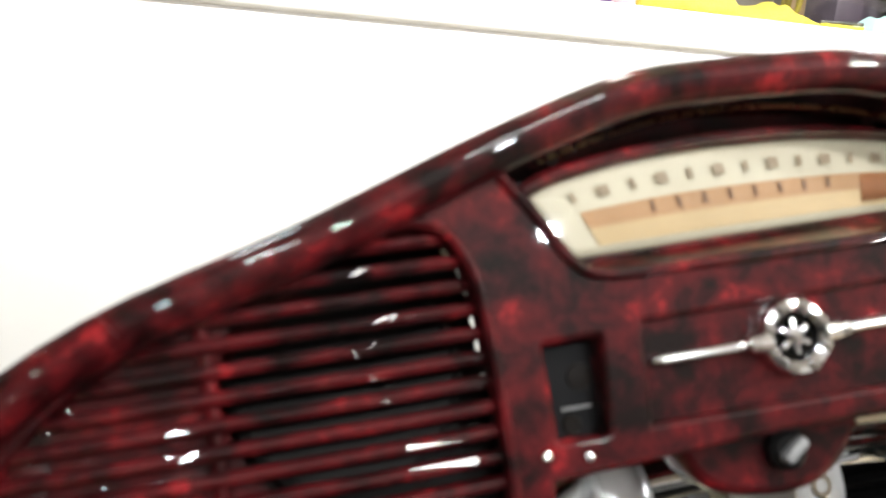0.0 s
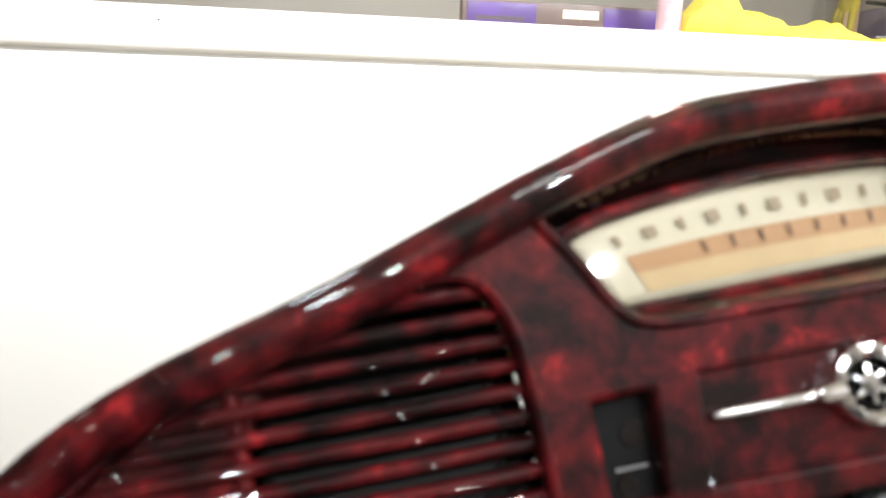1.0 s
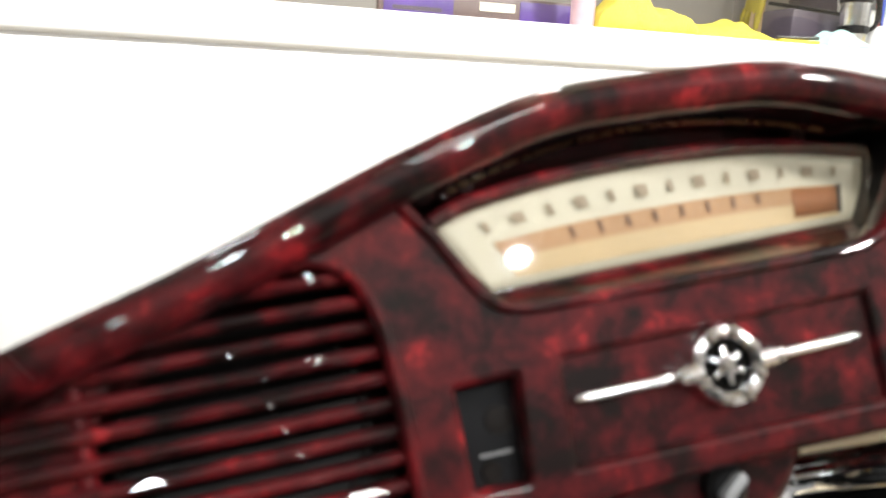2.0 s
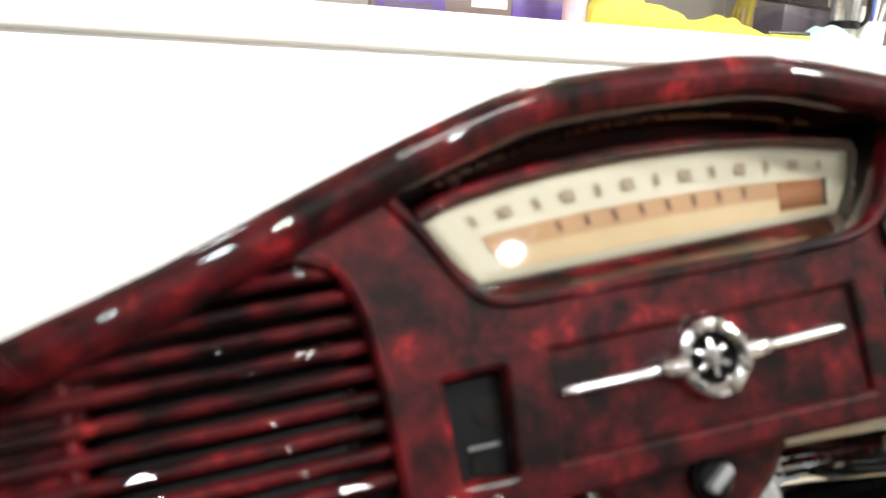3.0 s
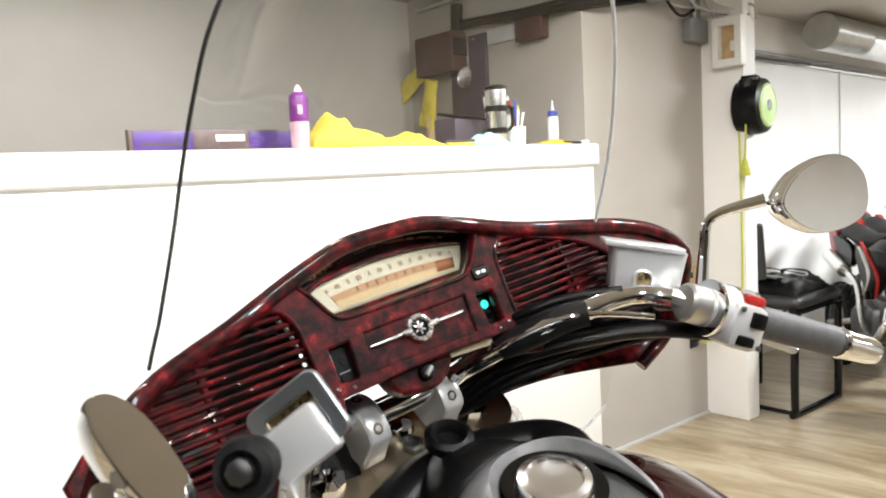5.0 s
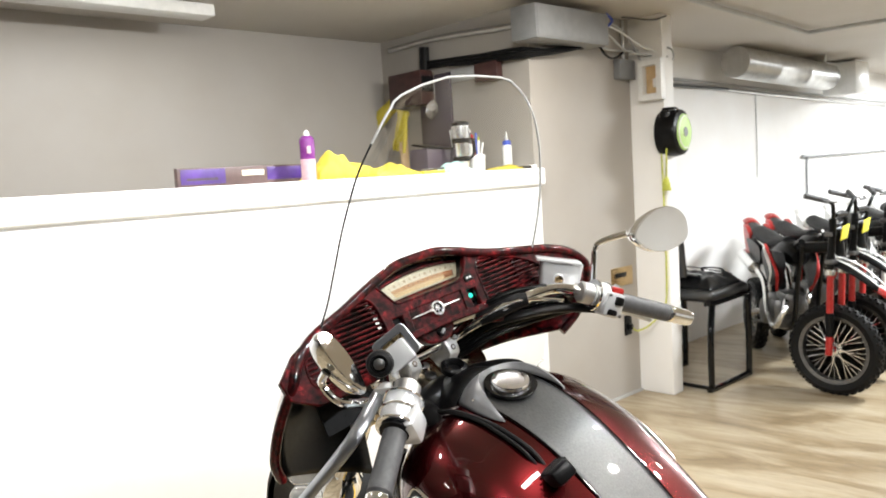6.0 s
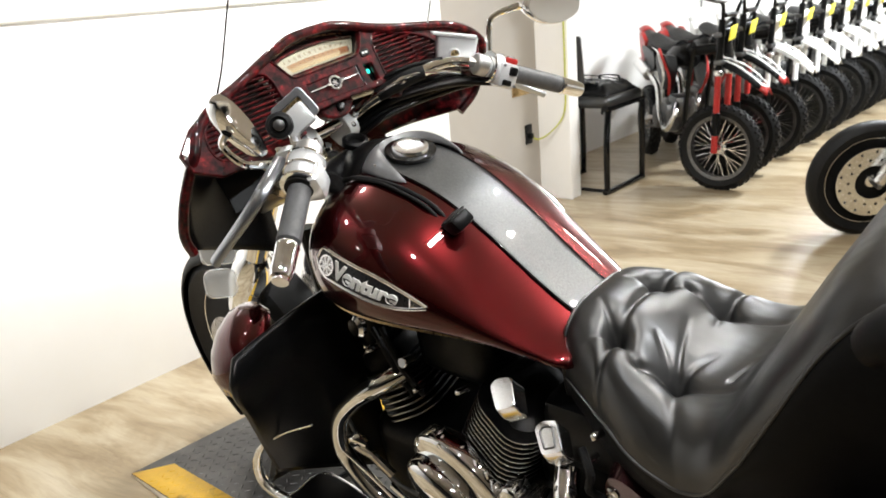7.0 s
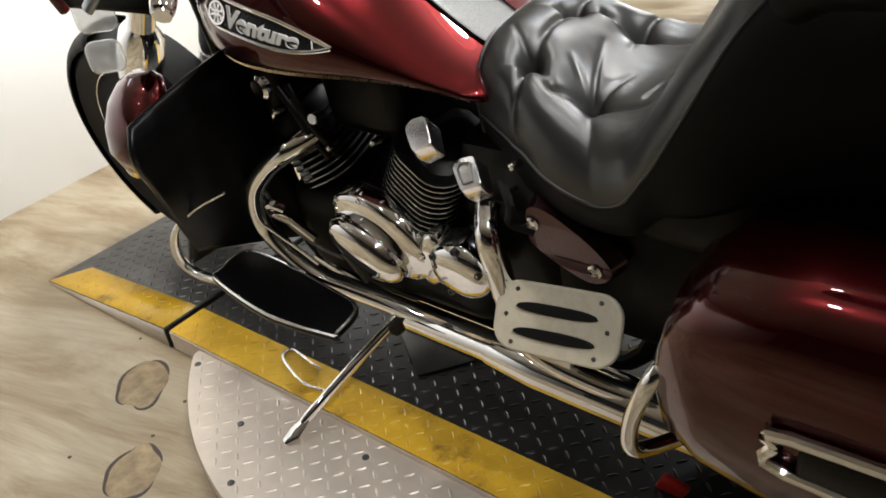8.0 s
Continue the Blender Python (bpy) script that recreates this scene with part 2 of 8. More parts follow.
MAT = dict(
    dash=material("mottled burgundy plastic", mottled_red),
    red=material("burgundy metallic paint", metallic_paint((0.034, 0.0009, 0.0016), (0.088, 0.0022, 0.0034))),
    maroon=material("dark maroon metallic paint", metallic_paint((0.05, 0.018, 0.020), (0.09, 0.030, 0.034))),
    silver=material("brushed silver paint", brushed),
    black=plain("gloss black paint", (0.003, 0.003, 0.0032), 0.10, 0, 0.2, 40, 0, 0.0, 0.04, 1.38),
    plastic=plain("black plastic", (0.004, 0.004, 0.0043), 0.32, 0, 0.2, 90, 0.08, 0, 0.08, 1.27),
    rubber=plain("black rubber", (0.005, 0.005, 0.0053), 0.55, 0, 0.25, 120, 0.3, 0, 0.08, 1.3),
    grip=plain("grey worn grip rubber", (0.075, 0.075, 0.078), 0.5, 0, 0.2, 90, 0.3),
    leather=material("black leather", leather),
    chrome=plain("chrome", (0.90, 0.91, 0.92), 0.05, 1.0, 0.02, 20, 0, 0, 0.02),
    alloy=plain("satin aluminium", (0.86, 0.86, 0.85), 0.26, 1.0, 0.03, 14, 0, 0, 0.02),
    cast=plain("cast aluminium", (0.66, 0.66, 0.65), 0.38, 1.0, 0.05, 14, 0, 0, 0.02),
    steel=plain("dark steel", (0.16, 0.16, 0.16), 0.4, 1.0, 0.2, 60, 0.1),
    engine=plain("black engine enamel", (0.003, 0.003, 0.003), 0.34, 0, 0.3, 60, 0.2, 0, 0.08, 1.24),
    # darker, duller black; on the seat sides it holds their shade
    vinyl=plain("matt black, dark as shade", (0.004, 0.004, 0.0042), 0.55, 0, 0.25, 120, 0.15, 0, 0.06, 1.25),
    cream=plain("cream enamel", (0.66, 0.60, 0.47), 0.3, 0, 0.06, 60),
    console=plain("dark grey satin plastic", (0.20, 0.20, 0.205), 0.33, 0.3, 0.1, 60),
    dark=painted_wall("dark wall paint for dark reflections", (0.035, 0.033, 0.032), (0.8, 0.8, 0.8)),
    dial=plain("cream dial paper", (0.62, 0.57, 0.43), 0.5, 0, 0.03, 30),
    tan=plain("tan dial band", (0.46, 0.25, 0.11), 0.5, 0, 0.05, 30),
    honey=plain("honey dial band", (0.58, 0.42, 0.22), 0.5, 0, 0.05, 30),
    slate=plain("dark grey lamp plate", (0.005, 0.005, 0.006), 0.5, 0, 0.15, 60, 0, 0, 0.08, 1.2),
    smoke=plain("smoked lamp lens", (0.006, 0.004, 0.003), 0.45, 0, 0.1, 60, 0, 0, 0.08, 1.2),
    umber=plain("brown tick print", (0.17, 0.08, 0.04), 0.6, 0, 0.1, 30),
    numeral=plain("brown dial print", (0.36, 0.28, 0.19), 0.6, 0, 0.1, 30),
    ink=plain("dark ink", (0.05, 0.035, 0.03), 0.6, 0, 0.1, 30),
    rust=plain("red brown ink", (0.36, 0.14, 0.055), 0.6, 0, 0.1, 30),
    shield=thin_sheet("clear acrylic sheet", 0.0, 0.02),
    frosted=thin_sheet("hazy clear plastic", 0.30, 0.10),
    mirror=plain("mirror glass", (0.93, 0.93, 0.93), 0.02, 1.0, 0.0, 5, 0, 0, 0.0),
    wall=painted_wall("white wall paint", (0.84, 0.83, 0.81), (0.93, 0.91, 0.88)),
    beige=painted_wall("greige wall paint", (0.375, 0.348, 0.312), (0.92, 0.90, 0.87)),
    ceiling=painted_wall("cream ceiling paint", (0.52, 0.485, 0.435), (0.93, 0.92, 0.9)),
    panel=painted_wall("white counter panel", (0.82, 0.815, 0.80), (0.95, 0.94, 0.92)),
    floor=material("wood look vinyl planks", vinyl_floor),
    patch=plain("worn bare vinyl", (0.27, 0.20, 0.115), 0.6, 0, 0.4, 26, 0.2),
    # shaded and lit copies of the same acrylic edge
    darkedge=plain("acrylic edge darkened for shade", (0.03, 0.03, 0.032), 0.2, 0, 0.1, 60),
    edge=plain("acrylic edge", (0.62, 0.63, 0.63), 0.08, 0, 0.1, 60),
    bright=plain("bright polished metal", (0.95, 0.95, 0.95), 0.18, 1.0, 0.02, 14, 0, 0, 0.01),
    silverpaint=plain("silver painted casting", (0.76, 0.77, 0.78), 0.24, 0.45, 0.03, 14, 0, 0, 0.02),
    greybadge=plain("black badge field", (0.02, 0.02, 0.021), 0.3, 0.3, 0.1, 60),
    satin=plain("satin grey metal", (0.40, 0.42, 0.45), 0.30, 0.9, 0.04, 14, 0, 0, 0.02),
    tread=plain("grey painted tread plate", (0.075, 0.072, 0.07), 0.36, 0.5, 0.3, 14, 0.1),
    treadblack=plain("black painted tread plate", (0.013, 0.0125, 0.012), 0.38, 0.2, 0.4, 14, 0.15),
    treadalu=plain("aluminium tread plate", (0.70, 0.62, 0.54), 0.46, 0.6, 0.10, 9, 0.05),
    yellow=material("worn yellow paint", worn_yellow),
    topclamp=plain("warm satin metal", (0.78, 0.68, 0.52), 0.25, 1.0, 0.03, 200, 0, 0, 0.03),
    gold=plain("bronze anodised metal", (0.52, 0.38, 0.20), 0.28, 1.0, 0.1, 30),
    white=plain("white plastic", (0.78, 0.78, 0.76), 0.35, 0, 0.05, 40),
    brightred=plain("bright red plastic", (0.40, 0.022, 0.020), 0.3, 0, 0.1, 40),
    duct=plain("galvanised sheet", (0.55, 0.55, 0.54), 0.33, 1.0, 0.12, 12, 0.05),
    greybox=plain("grey enamel box", (0.22, 0.225, 0.23), 0.45, 0, 0.08, 20),
    purple=plain("purple print", (0.065, 0.03, 0.17), 0.4, 0, 0.35, 12),
    magenta=plain("purple can lacquer", (0.15, 0.025, 0.17), 0.25, 0, 0.2, 40),
    pink=plain("pale pink label", (0.52, 0.34, 0.38), 0.35, 0, 0.1, 40),
    maroonbox=plain("dark maroon enamel", (0.05, 0.018, 0.016), 0.4, 0, 0.25, 20),
    brown=plain("brown print", (0.10, 0.065, 0.06), 0.45, 0, 0.3, 14),
    cloth=plain("yellow cleaning cloth", (0.56, 0.45, 0.05), 0.9, 0, 0.15, 25, 0.5),
    teal=plain("pale teal cloth", (0.42, 0.66, 0.62), 0.9, 0, 0.1, 25, 0.4),
    lime=plain("lime green plastic", (0.46, 0.66, 0.22), 0.35, 0, 0.08, 25),
    cord=plain("yellow green rope", (0.50, 0.52, 0.08), 0.7, 0, 0.15, 60),
    blue=plain("blue plastic", (0.05, 0.09, 0.45), 0.35, 0, 0.1, 40),
    wood=plain("pine wood", (0.55, 0.38, 0.20), 0.6, 0, 0.2, 12, 0.1),
    darkpurple=plain("dark plum plastic", (0.06, 0.045, 0.06), 0.4, 0, 0.2, 25),
    concrete=plain("grey paint", (0.42, 0.42, 0.41), 0.6, 0, 0.1, 8),
    yellowtag=plain("yellow paper tag", (0.80, 0.72, 0.06), 0.7, 0, 0.05, 25),
)


def glowing(name, color, strength):
    def build(nt, bsdf):
        bsdf.inputs["Base Color"].default_value = (*color, 1)
        bsdf.inputs["Emission Color"].default_value = (*color, 1)
        bsdf.inputs["Emission Strength"].default_value = strength
    return material(name, build)


MAT["green_lamp"] = glowing("green lamp", (0.02, 0.62, 0.45), 1.6)


# ---- geometry helpers ----
class Geo:
    """Vertices and faces gathered for one mesh."""

    def __init__(self):
        self.v, self.f = [], []

    def add(self, verts, faces, m=None):
        n = len(self.v)
        self.v += [tuple(m @ Vector(p)) if m else tuple(p) for p in verts]
        self.f += [tuple(i + n for i in q) for q in faces]
        return self

    def loft(self, rings, cap=True, closed=True):
        n, k = len(self.v), len(rings[0])
        for r in rings:
            self.v += [tuple(p) for p in r]
        span = k if closed else k - 1
        for i in range(len(rings) - 1):
            for j in range(span):
                a, b = n + i * k + j, n + i * k + (j + 1) % k
                self.f.append((a, b, b + k, a + k))
        if cap and closed:
            self.f.append(tuple(range(n + k - 1, n - 1, -1)))
            self.f.append(tuple(range(n + (len(rings) - 1) * k, n + len(rings) * k)))
        return self

    def lathe(self, profile, at=(0, 0, 0), axis=(0, 0, 1), seg=24):
        q = Vector(axis).to_track_quat("Z", "Y").to_matrix()
        rings = []
        for r, h in profile:
            r = max(r, 0.0004)
            rings.append([Vector(at) + q @ Vector((r * math.cos(2 * math.pi * j / seg), r * math.sin(2 * math.pi * j / seg), h)) for j in range(seg)])
        return self.loft(rings)

    def rod(self, a, b, r, r2=None, seg=14, bev=0.15):
        a, b = Vector(a), Vector(b)
        r2 = r if r2 is None else r2
        d = (b - a).length
        e = min(r, r2) * bev
        return self.lathe([(r - e, 0), (r, e), (r2, d - e), (r2 - e, d)], a, b - a, seg)

    def tube(self, pts, r, seg=10, steps=6, flat=1.0, cap=True):
        """A round (or flattened) tube along a smooth line through pts; r one radius or one a point."""
        P = [Vector(p) for p in pts]
        R = list(r) if isinstance(r, (list, tuple)) else [r] * len(P)
        line, rad = [], []
        for i in range(len(P) - 1):
            p0, p1, p2, p3 = P[max(i - 1, 0)], P[i], P[i + 1], P[min(i + 2, len(P) - 1)]
            for s in range(steps if len(P) > 2 else 1):
                t = s / (steps if len(P) > 2 else 1)
                line.append(0.5 * ((2 * p1) + (p2 - p0) * t + (2 * p0 - 5 * p1 + 4 * p2 - p3) * t * t + (3 * p1 - p0 - 3 * p2 + p3) * t ** 3))
                rad.append(R[i] + (R[i + 1] - R[i]) * t)
        line.append(P[-1])
        rad.append(R[-1])
        up = Vector((0, 0, 1))
        if abs((line[1] - line[0]).normalized().z) > 0.9:
            up = Vector((0, 1, 0))
        rings = []
        for i, c in enumerate(line):
            d = (line[min(i + 1, len(line) - 1)] - line[max(i - 1, 0)]).normalized()
            side = d.cross(up).normalized()
            up = side.cross(d).normalized()
            rings.append([c + side * math.cos(2 * math.pi * j / seg) * rad[i] + up * math.sin(2 * math.pi * j / seg) * rad[i] * flat for j in range(seg)])
        return self.loft(rings, cap)

    def box(self, at, size, m=None, bev=0.004, seg=2):
        bm = bmesh.new()
        bmesh.ops.create_cube(bm, size=1.0)
        for v in bm.verts:
            v.co = Vector((v.co.x * size[0], v.co.y * size[1], v.co.z * size[2]))
        if bev:
            bmesh.ops.bevel(bm, geom=bm.edges[:] + bm.verts[:], offset=min(bev, min(size) * 0.45), segments=seg, profile=0.5, affect="EDGES")
        mm = Matrix.Translation(at) @ (m if m else Matrix())
        bm.verts.index_update()
        self.add([v.co.copy() for v in bm.verts], [[v.index for v in f.verts] for f in bm.faces], mm)
        bm.free()
        return self

    def grid(self, fn, nu, nv):
        n = len(self.v)
        for i in range(nu + 1):
            for j in range(nv + 1):
                self.v.append(tuple(fn(i / nu, j / nv)))
        for i in range(nu):
            for j in range(nv):
                a = n + i * (nv + 1) + j
                self.f.append((a, a + nv + 1, a + nv + 2, a + 1))
        return self


def part(name, geo, mat, parent=None, label="", sharp=35, at=None, thick=0.0):
    me = bpy.data.meshes.new(name)
    me.from_pydata(geo.v, [], geo.f)
    bm = bmesh.new()
    bm.from_mesh(me)
    bmesh.ops.recalc_face_normals(bm, faces=bm.faces)
    lim = radians(sharp)
    for e in bm.edges:
        e.smooth = len(e.link_faces) != 2 or e.calc_face_angle(0) < lim
    for f in bm.faces:
        f.smooth = True
    bm.to_mesh(me)
    bm.free()
    me.materials.append(MAT[mat] if isinstance(mat, str) else mat)
    ob = new(name, me)
    if parent:
        ob.parent = parent
    if at is not None:
        ob.matrix_basis = at
    if thick:
        s = ob.modifiers.new("thickness", "SOLIDIFY")
        s.thickness, s.offset = abs(thick), -1 if thick > 0 else 1
    if label:
        tagged(ob, label)
    return ob


def thing(name, at, label, category, group="", kind=""):
    return tagged(placed(new(name), at), label, category, group, kind)


def placed(ob, m):
    ob.matrix_basis = m
    return ob


def curve_mesh(loops, depth, bev=0.0, m=None, res=2):
    """A flat plate (first loop the outline, the others holes) of that depth along z, its edges rounded."""
    cu = bpy.data.curves.new("plate", "CURVE")
    cu.dimensions, cu.fill_mode = "2D", "BOTH"
    cu.extrude, cu.bevel_depth, cu.bevel_resolution = max(depth / 2 - bev, 0.0001), bev, res
    for loop in loops:
        sp = cu.splines.new("POLY")
        sp.points.add(len(loop) - 1)
        for p, q in zip(sp.points, loop):
            p.co = (q[0], q[1], 0, 1)
        sp.use_cyclic_u = True
    ob = new("plate", cu)
    me = bpy.data.meshes.new_from_object(ob.evaluated_get(bpy.context.evaluated_depsgraph_get()))
    bpy.data.objects.remove(ob)
    g = Geo().add([v.co.copy() for v in me.vertices], [tuple(p.vertices) for p in me.polygons], m)
    bpy.data.meshes.remove(me)
    bpy.data.curves.remove(cu)
    return g


def letters(text, size, depth, m):
    cu = bpy.data.curves.new("letters", "FONT")
    cu.body, cu.size, cu.extrude, cu.align_x, cu.align_y = text, size, depth, "CENTER", "CENTER"
    cu.shear, cu.offset = 0.35, size * 0.038
    ob = new("letters", cu)
    me = bpy.data.meshes.new_from_object(ob.evaluated_get(bpy.context.evaluated_depsgraph_get()))
    bpy.data.objects.remove(ob)
    g = Geo().add([v.co.copy() for v in me.vertices], [tuple(p.vertices) for p in me.polygons], m)
    bpy.data.meshes.remove(me)
    return g


def smooth_loop(pts, steps=6):
    """A closed loop rounded through the points."""
    out, n = [], len(pts)
    P = [Vector(p) for p in pts]
    for i in range(n):
        p0, p1, p2, p3 = P[i - 1], P[i], P[(i + 1) % n], P[(i + 2) % n]
        for s in range(steps):
            t = s / steps
            out.append(0.5 * ((2 * p1) + (p2 - p0) * t + (2 * p0 - 5 * p1 + 4 * p2 - p3) * t * t + (3 * p1 - p0 - 3 * p2 + p3) * t ** 3))
    return out


def rounded(w, h, r, seg=5):
    out = []
    for cx, cy, a in ((w / 2 - r, h / 2 - r, 0), (-w / 2 + r, h / 2 - r, 90), (-w / 2 + r, -h / 2 + r, 180), (w / 2 - r, -h / 2 + r, 270)):
        for i in range(seg + 1):
            b = radians(a + 90 * i / seg)
            out.append(Vector((cx + r * math.cos(b), cy + r * math.sin(b))))
    return out


def lerp(table, t):
    """Values on a smooth curve through the rows of a table, ordered by the first column."""
    rows = sorted(table)
    t = min(max(t, rows[0][0]), rows[-1][0])
    for i in range(len(rows) - 1):
        a, b = rows[i], rows[i + 1]
        if t <= b[0]:
            h = b[0] - a[0]
            k = (t - a[0]) / h
            p, n = rows[max(i - 1, 0)], rows[min(i + 2, len(rows) - 1)]
            out = []
            for c in range(1, len(a)):
                ma = (b[c] - p[c]) / (b[0] - p[0])
                mb = (n[c] - a[c]) / (n[0] - a[0])
                out.append((2 * k ** 3 - 3 * k * k + 1) * a[c] + (k ** 3 - 2 * k * k + k) * h * ma + (3 * k * k - 2 * k ** 3) * b[c] + (k ** 3 - k * k) * h * mb)
            return out


# ---- the room ----
def slab(name, lo, hi, mat, label, bev=0.0):
    c = [(a + b) / 2 for a, b in zip(lo, hi)]
    g = Geo().box((0, 0, 0), [b - a for a, b in zip(lo, hi)], None, bev)
    ob = part(name, g, mat, at=Matrix.Translation(c))
    return tagged(ob, label, name.split("_")[0], kind="structure")


slab("floor", (-5, -6, -0.08), (10, 3.2, 0), "floor", "pale brown wood-look vinyl plank floor with dark grain")
slab("wall_back", (-5, 3.06, 0), (2.42, 3.20, CEIL), "beige", "greige painted wall behind the counter")
slab("wall_alcove", (2.42, 1.83, 0), (3.36, 3.20, CEIL), "beige", "greige painted wall beside the counter end")
slab("wall_stub", (3.36, 1.60, 0), (3.475, 3.20, CEIL), "wall", "white painted stub wall with a hose reel on its end", 0.006)
slab("wall_far", (3.475, 2.25, 0), (10, 3.20, CEIL), "wall", "white painted wall behind a row of dirt bikes")
slab("wall_east", (10, -6, 0), (10.15, 3.2, CEIL), "wall", "white painted end wall")
# two walls out of view, dark only so the bike reflects darkness
slab("wall_west", (-5.15, -6, 0), (-5, 3.2, CEIL), "dark", "end wall out of view, made dark to keep reflections dark")
slab("wall_south", (-5.15, -6.15, 0), (2.6, -6, CEIL), "dark", "wall out of view across the room, made dark to keep reflections dark")
# out of view as well, white so that the right mirror reflects something bright
slab("wall_south_east", (2.6, -6.15, 0), (10.15, -6, CEIL), "wall", "wall out of view across the far room, made white for the mirror to reflect")
slab("ceiling", (-5.15, -6.15, CEIL), (10.15, 3.2, CEIL + 0.12), "ceiling", "low cream painted ceiling")
slab("baseboard_alcove", (2.41, 1.815, 0), (3.36, 1.83, 0.012), "concrete", "thin grey skirting strip along the wall foot")

counter = tagged(thing("counter", pose(0, 0, 0), "tall white half-wall counter with a thick overhanging white cap", "counter"), kind="")
part("body", Geo().box((-1.305, 1.9825, 0.67), (7.39, 0.435, 1.36), None, 0.002), "panel", counter)
part("top", Geo().box((-1.285, 2.0, 1.3915), (7.41, 0.502, 0.095), None, 0.015, 4), "panel", counter)
for sx in (-0.2, 1.09, 2.2):
    part("screw", Geo().lathe([(0.003, 0), (0.003, 0.001), (0.001, 0.0014)], (sx, 1.749, 1.407), (0, -1, 0), 10), "steel", counter)

# housings of the added fill tubes
tube = thing("added_ceiling_light", pose(0, 0, CEIL), "white batten ceiling light with a long tube, added to brighten", "ceiling light", "ceiling lights")
part("housing", Geo().box((0, 0, -0.03), (1.25, 0.13, 0.058), None, 0.01), "white", tube)
for k, (lx, ly, watts) in enumerate(FILL_TUBES):
    if k:
        copy_thing(tube, pose(lx, ly, CEIL))
tube.matrix_basis = pose(FILL_TUBES[0][0], FILL_TUBES[0][1], CEIL)

# housing of the added glint lamp
lp = thing("added_ceiling_light", pose(GLINT_LAMP[0], GLINT_LAMP[1], CEIL), "short white ceiling lamp, added for glints on the slats", "ceiling light")
part("housing", Geo().box((0, 0, -0.022), (GLINT_LAMP[2] + 0.05, GLINT_LAMP[3] + 0.03, 0.042), None, 0.008), "white", lp)

spot = thing("ceiling_spot", pose(SPOTS[0][0], SPOTS[0][1], CEIL), "small round white ceiling spot", "ceiling light", "ceiling spots")
part("trim_ring", Geo().lathe([(0.070, 0.0), (0.088, 0.0), (0.086, -0.012), (0.070, -0.014), (0.070, 0.0)], (0, 0, 0), (0, 0, 1), 28), "white", spot)
for lx, ly, watts, tone, tilt in SPOTS[1:]:
    copy_thing(spot, pose(lx, ly, CEIL))


def floor_patch(x, y, rx, ry, turn, seed):
    """A chipped bare place in the vinyl with a dark broken rim."""
    pts = [Vector((rx * math.cos(a), ry * math.sin(a))) * (1 + 0.30 * noise.noise(Vector((math.cos(a) * 1.3, math.sin(a) * 1.3, seed)))) for a in [2 * math.pi * i / 60 for i in range(60)]]
    t = thing("floor_patch", pose(x, y, 0, 0, 0, turn), "worn bare patch with a dark broken rim in the vinyl floor", "floor", kind="structure")
    part("bare_area", curve_mesh([pts], 0.0012, 0, pose(0, 0, 0.0004)), "patch", t)
    ring = pts + pts[:1]
    for i0, i1 in ((2, 24), (27, 41), (46, 58)):
        run = ring[i0:i1]
        part("dark_rim", Geo().tube([Vector((p.x, p.y, 0.0006)) for p in run], [0.0010 + 0.0042 * math.sin(math.pi * k / (len(run) - 1)) for k in range(len(run))], 6, 1, 0.35), "ink", t)


floor_patch(-0.096, 0.566, 0.088, 0.060, 48, 1.1)
floor_patch(-0.285, 0.355, 0.080, 0.052, 40, 5.3)
for cx, cy in ((-0.02, 0.46), (-0.20, 0.40), (0.02, 0.72), (-0.33, 0.52), (-0.09, 0.42)):
    tagged(part("floor_chip", Geo().lathe([(0.005, 0), (0.004, 0.0008)], (cx, cy, 0), (0, 0, 1), 7), "ink"), "small dark chip in the vinyl floor", "floor", kind="structure")

# ---- the motorcycle: built upright, x right, y ahead, z up from the wheels' footing, then leant on its stand ----
bike = thing("touring_motorcycle", pose(0.385, 0, 0.06, 0, -8.98, -3.89), "burgundy touring motorcycle with a faired dash, leaning on its side stand", "motorcycle")
SLOPE = Vector((0, 0.387, 0.922))
FACE = Vector((0, -0.922, 0.387))
DASH = Matrix(((1, 0, 0, 0), (0, SLOPE.y, FACE.y, 0.223), (0, SLOPE.z, FACE.z, 1.122), (0, 0, 0, 1)))


def dash(u, v, w=0.0):
    """A place on the sloping dash: u to the right, v up along it, w towards the rider."""
    return DASH @ Vector((u, v, w))


def on_dash(u, v, w=0.0, turn=0.0):
    return DASH @ pose(u, v, w, 0, 0, turn)


RIM_LEFT = [(0, 1.227), (0.05, 1.225), (0.10, 1.212), (0.14, 1.199), (0.19, 1.182), (0.26, 1.161), (0.305, 1.135), (0.338, 1.092), (0.364, 1.035), (0.376, 0.985), (0.376, 0.955), (0.366, 0.925)]
RIM_RIGHT = [(0, 1.227), (0.05, 1.225), (0.10, 1.212), (0.14, 1.199), (0.19, 1.186), (0.26, 1.172), (0.335, 1.156), (0.395, 1.130), (0.425, 1.090), (0.428, 1.030), (0.412, 0.980), (0.365, 0.948)]


def rim_point(s):
    """s from -1 (low left) over the top to 1 (low right)."""
    rim = RIM_LEFT if s < 0 else RIM_RIGHT
    x, z = lerp([(i, *p) for i, p in enumerate(rim)], abs(s) * (len(rim) - 1))
    y = 0.223 + 0.42 * (z - 1.122) if z > 1.1 else 0.214 + 0.35 * (1.1 - z)
    return Vector((math.copysign(x, s), y, z))


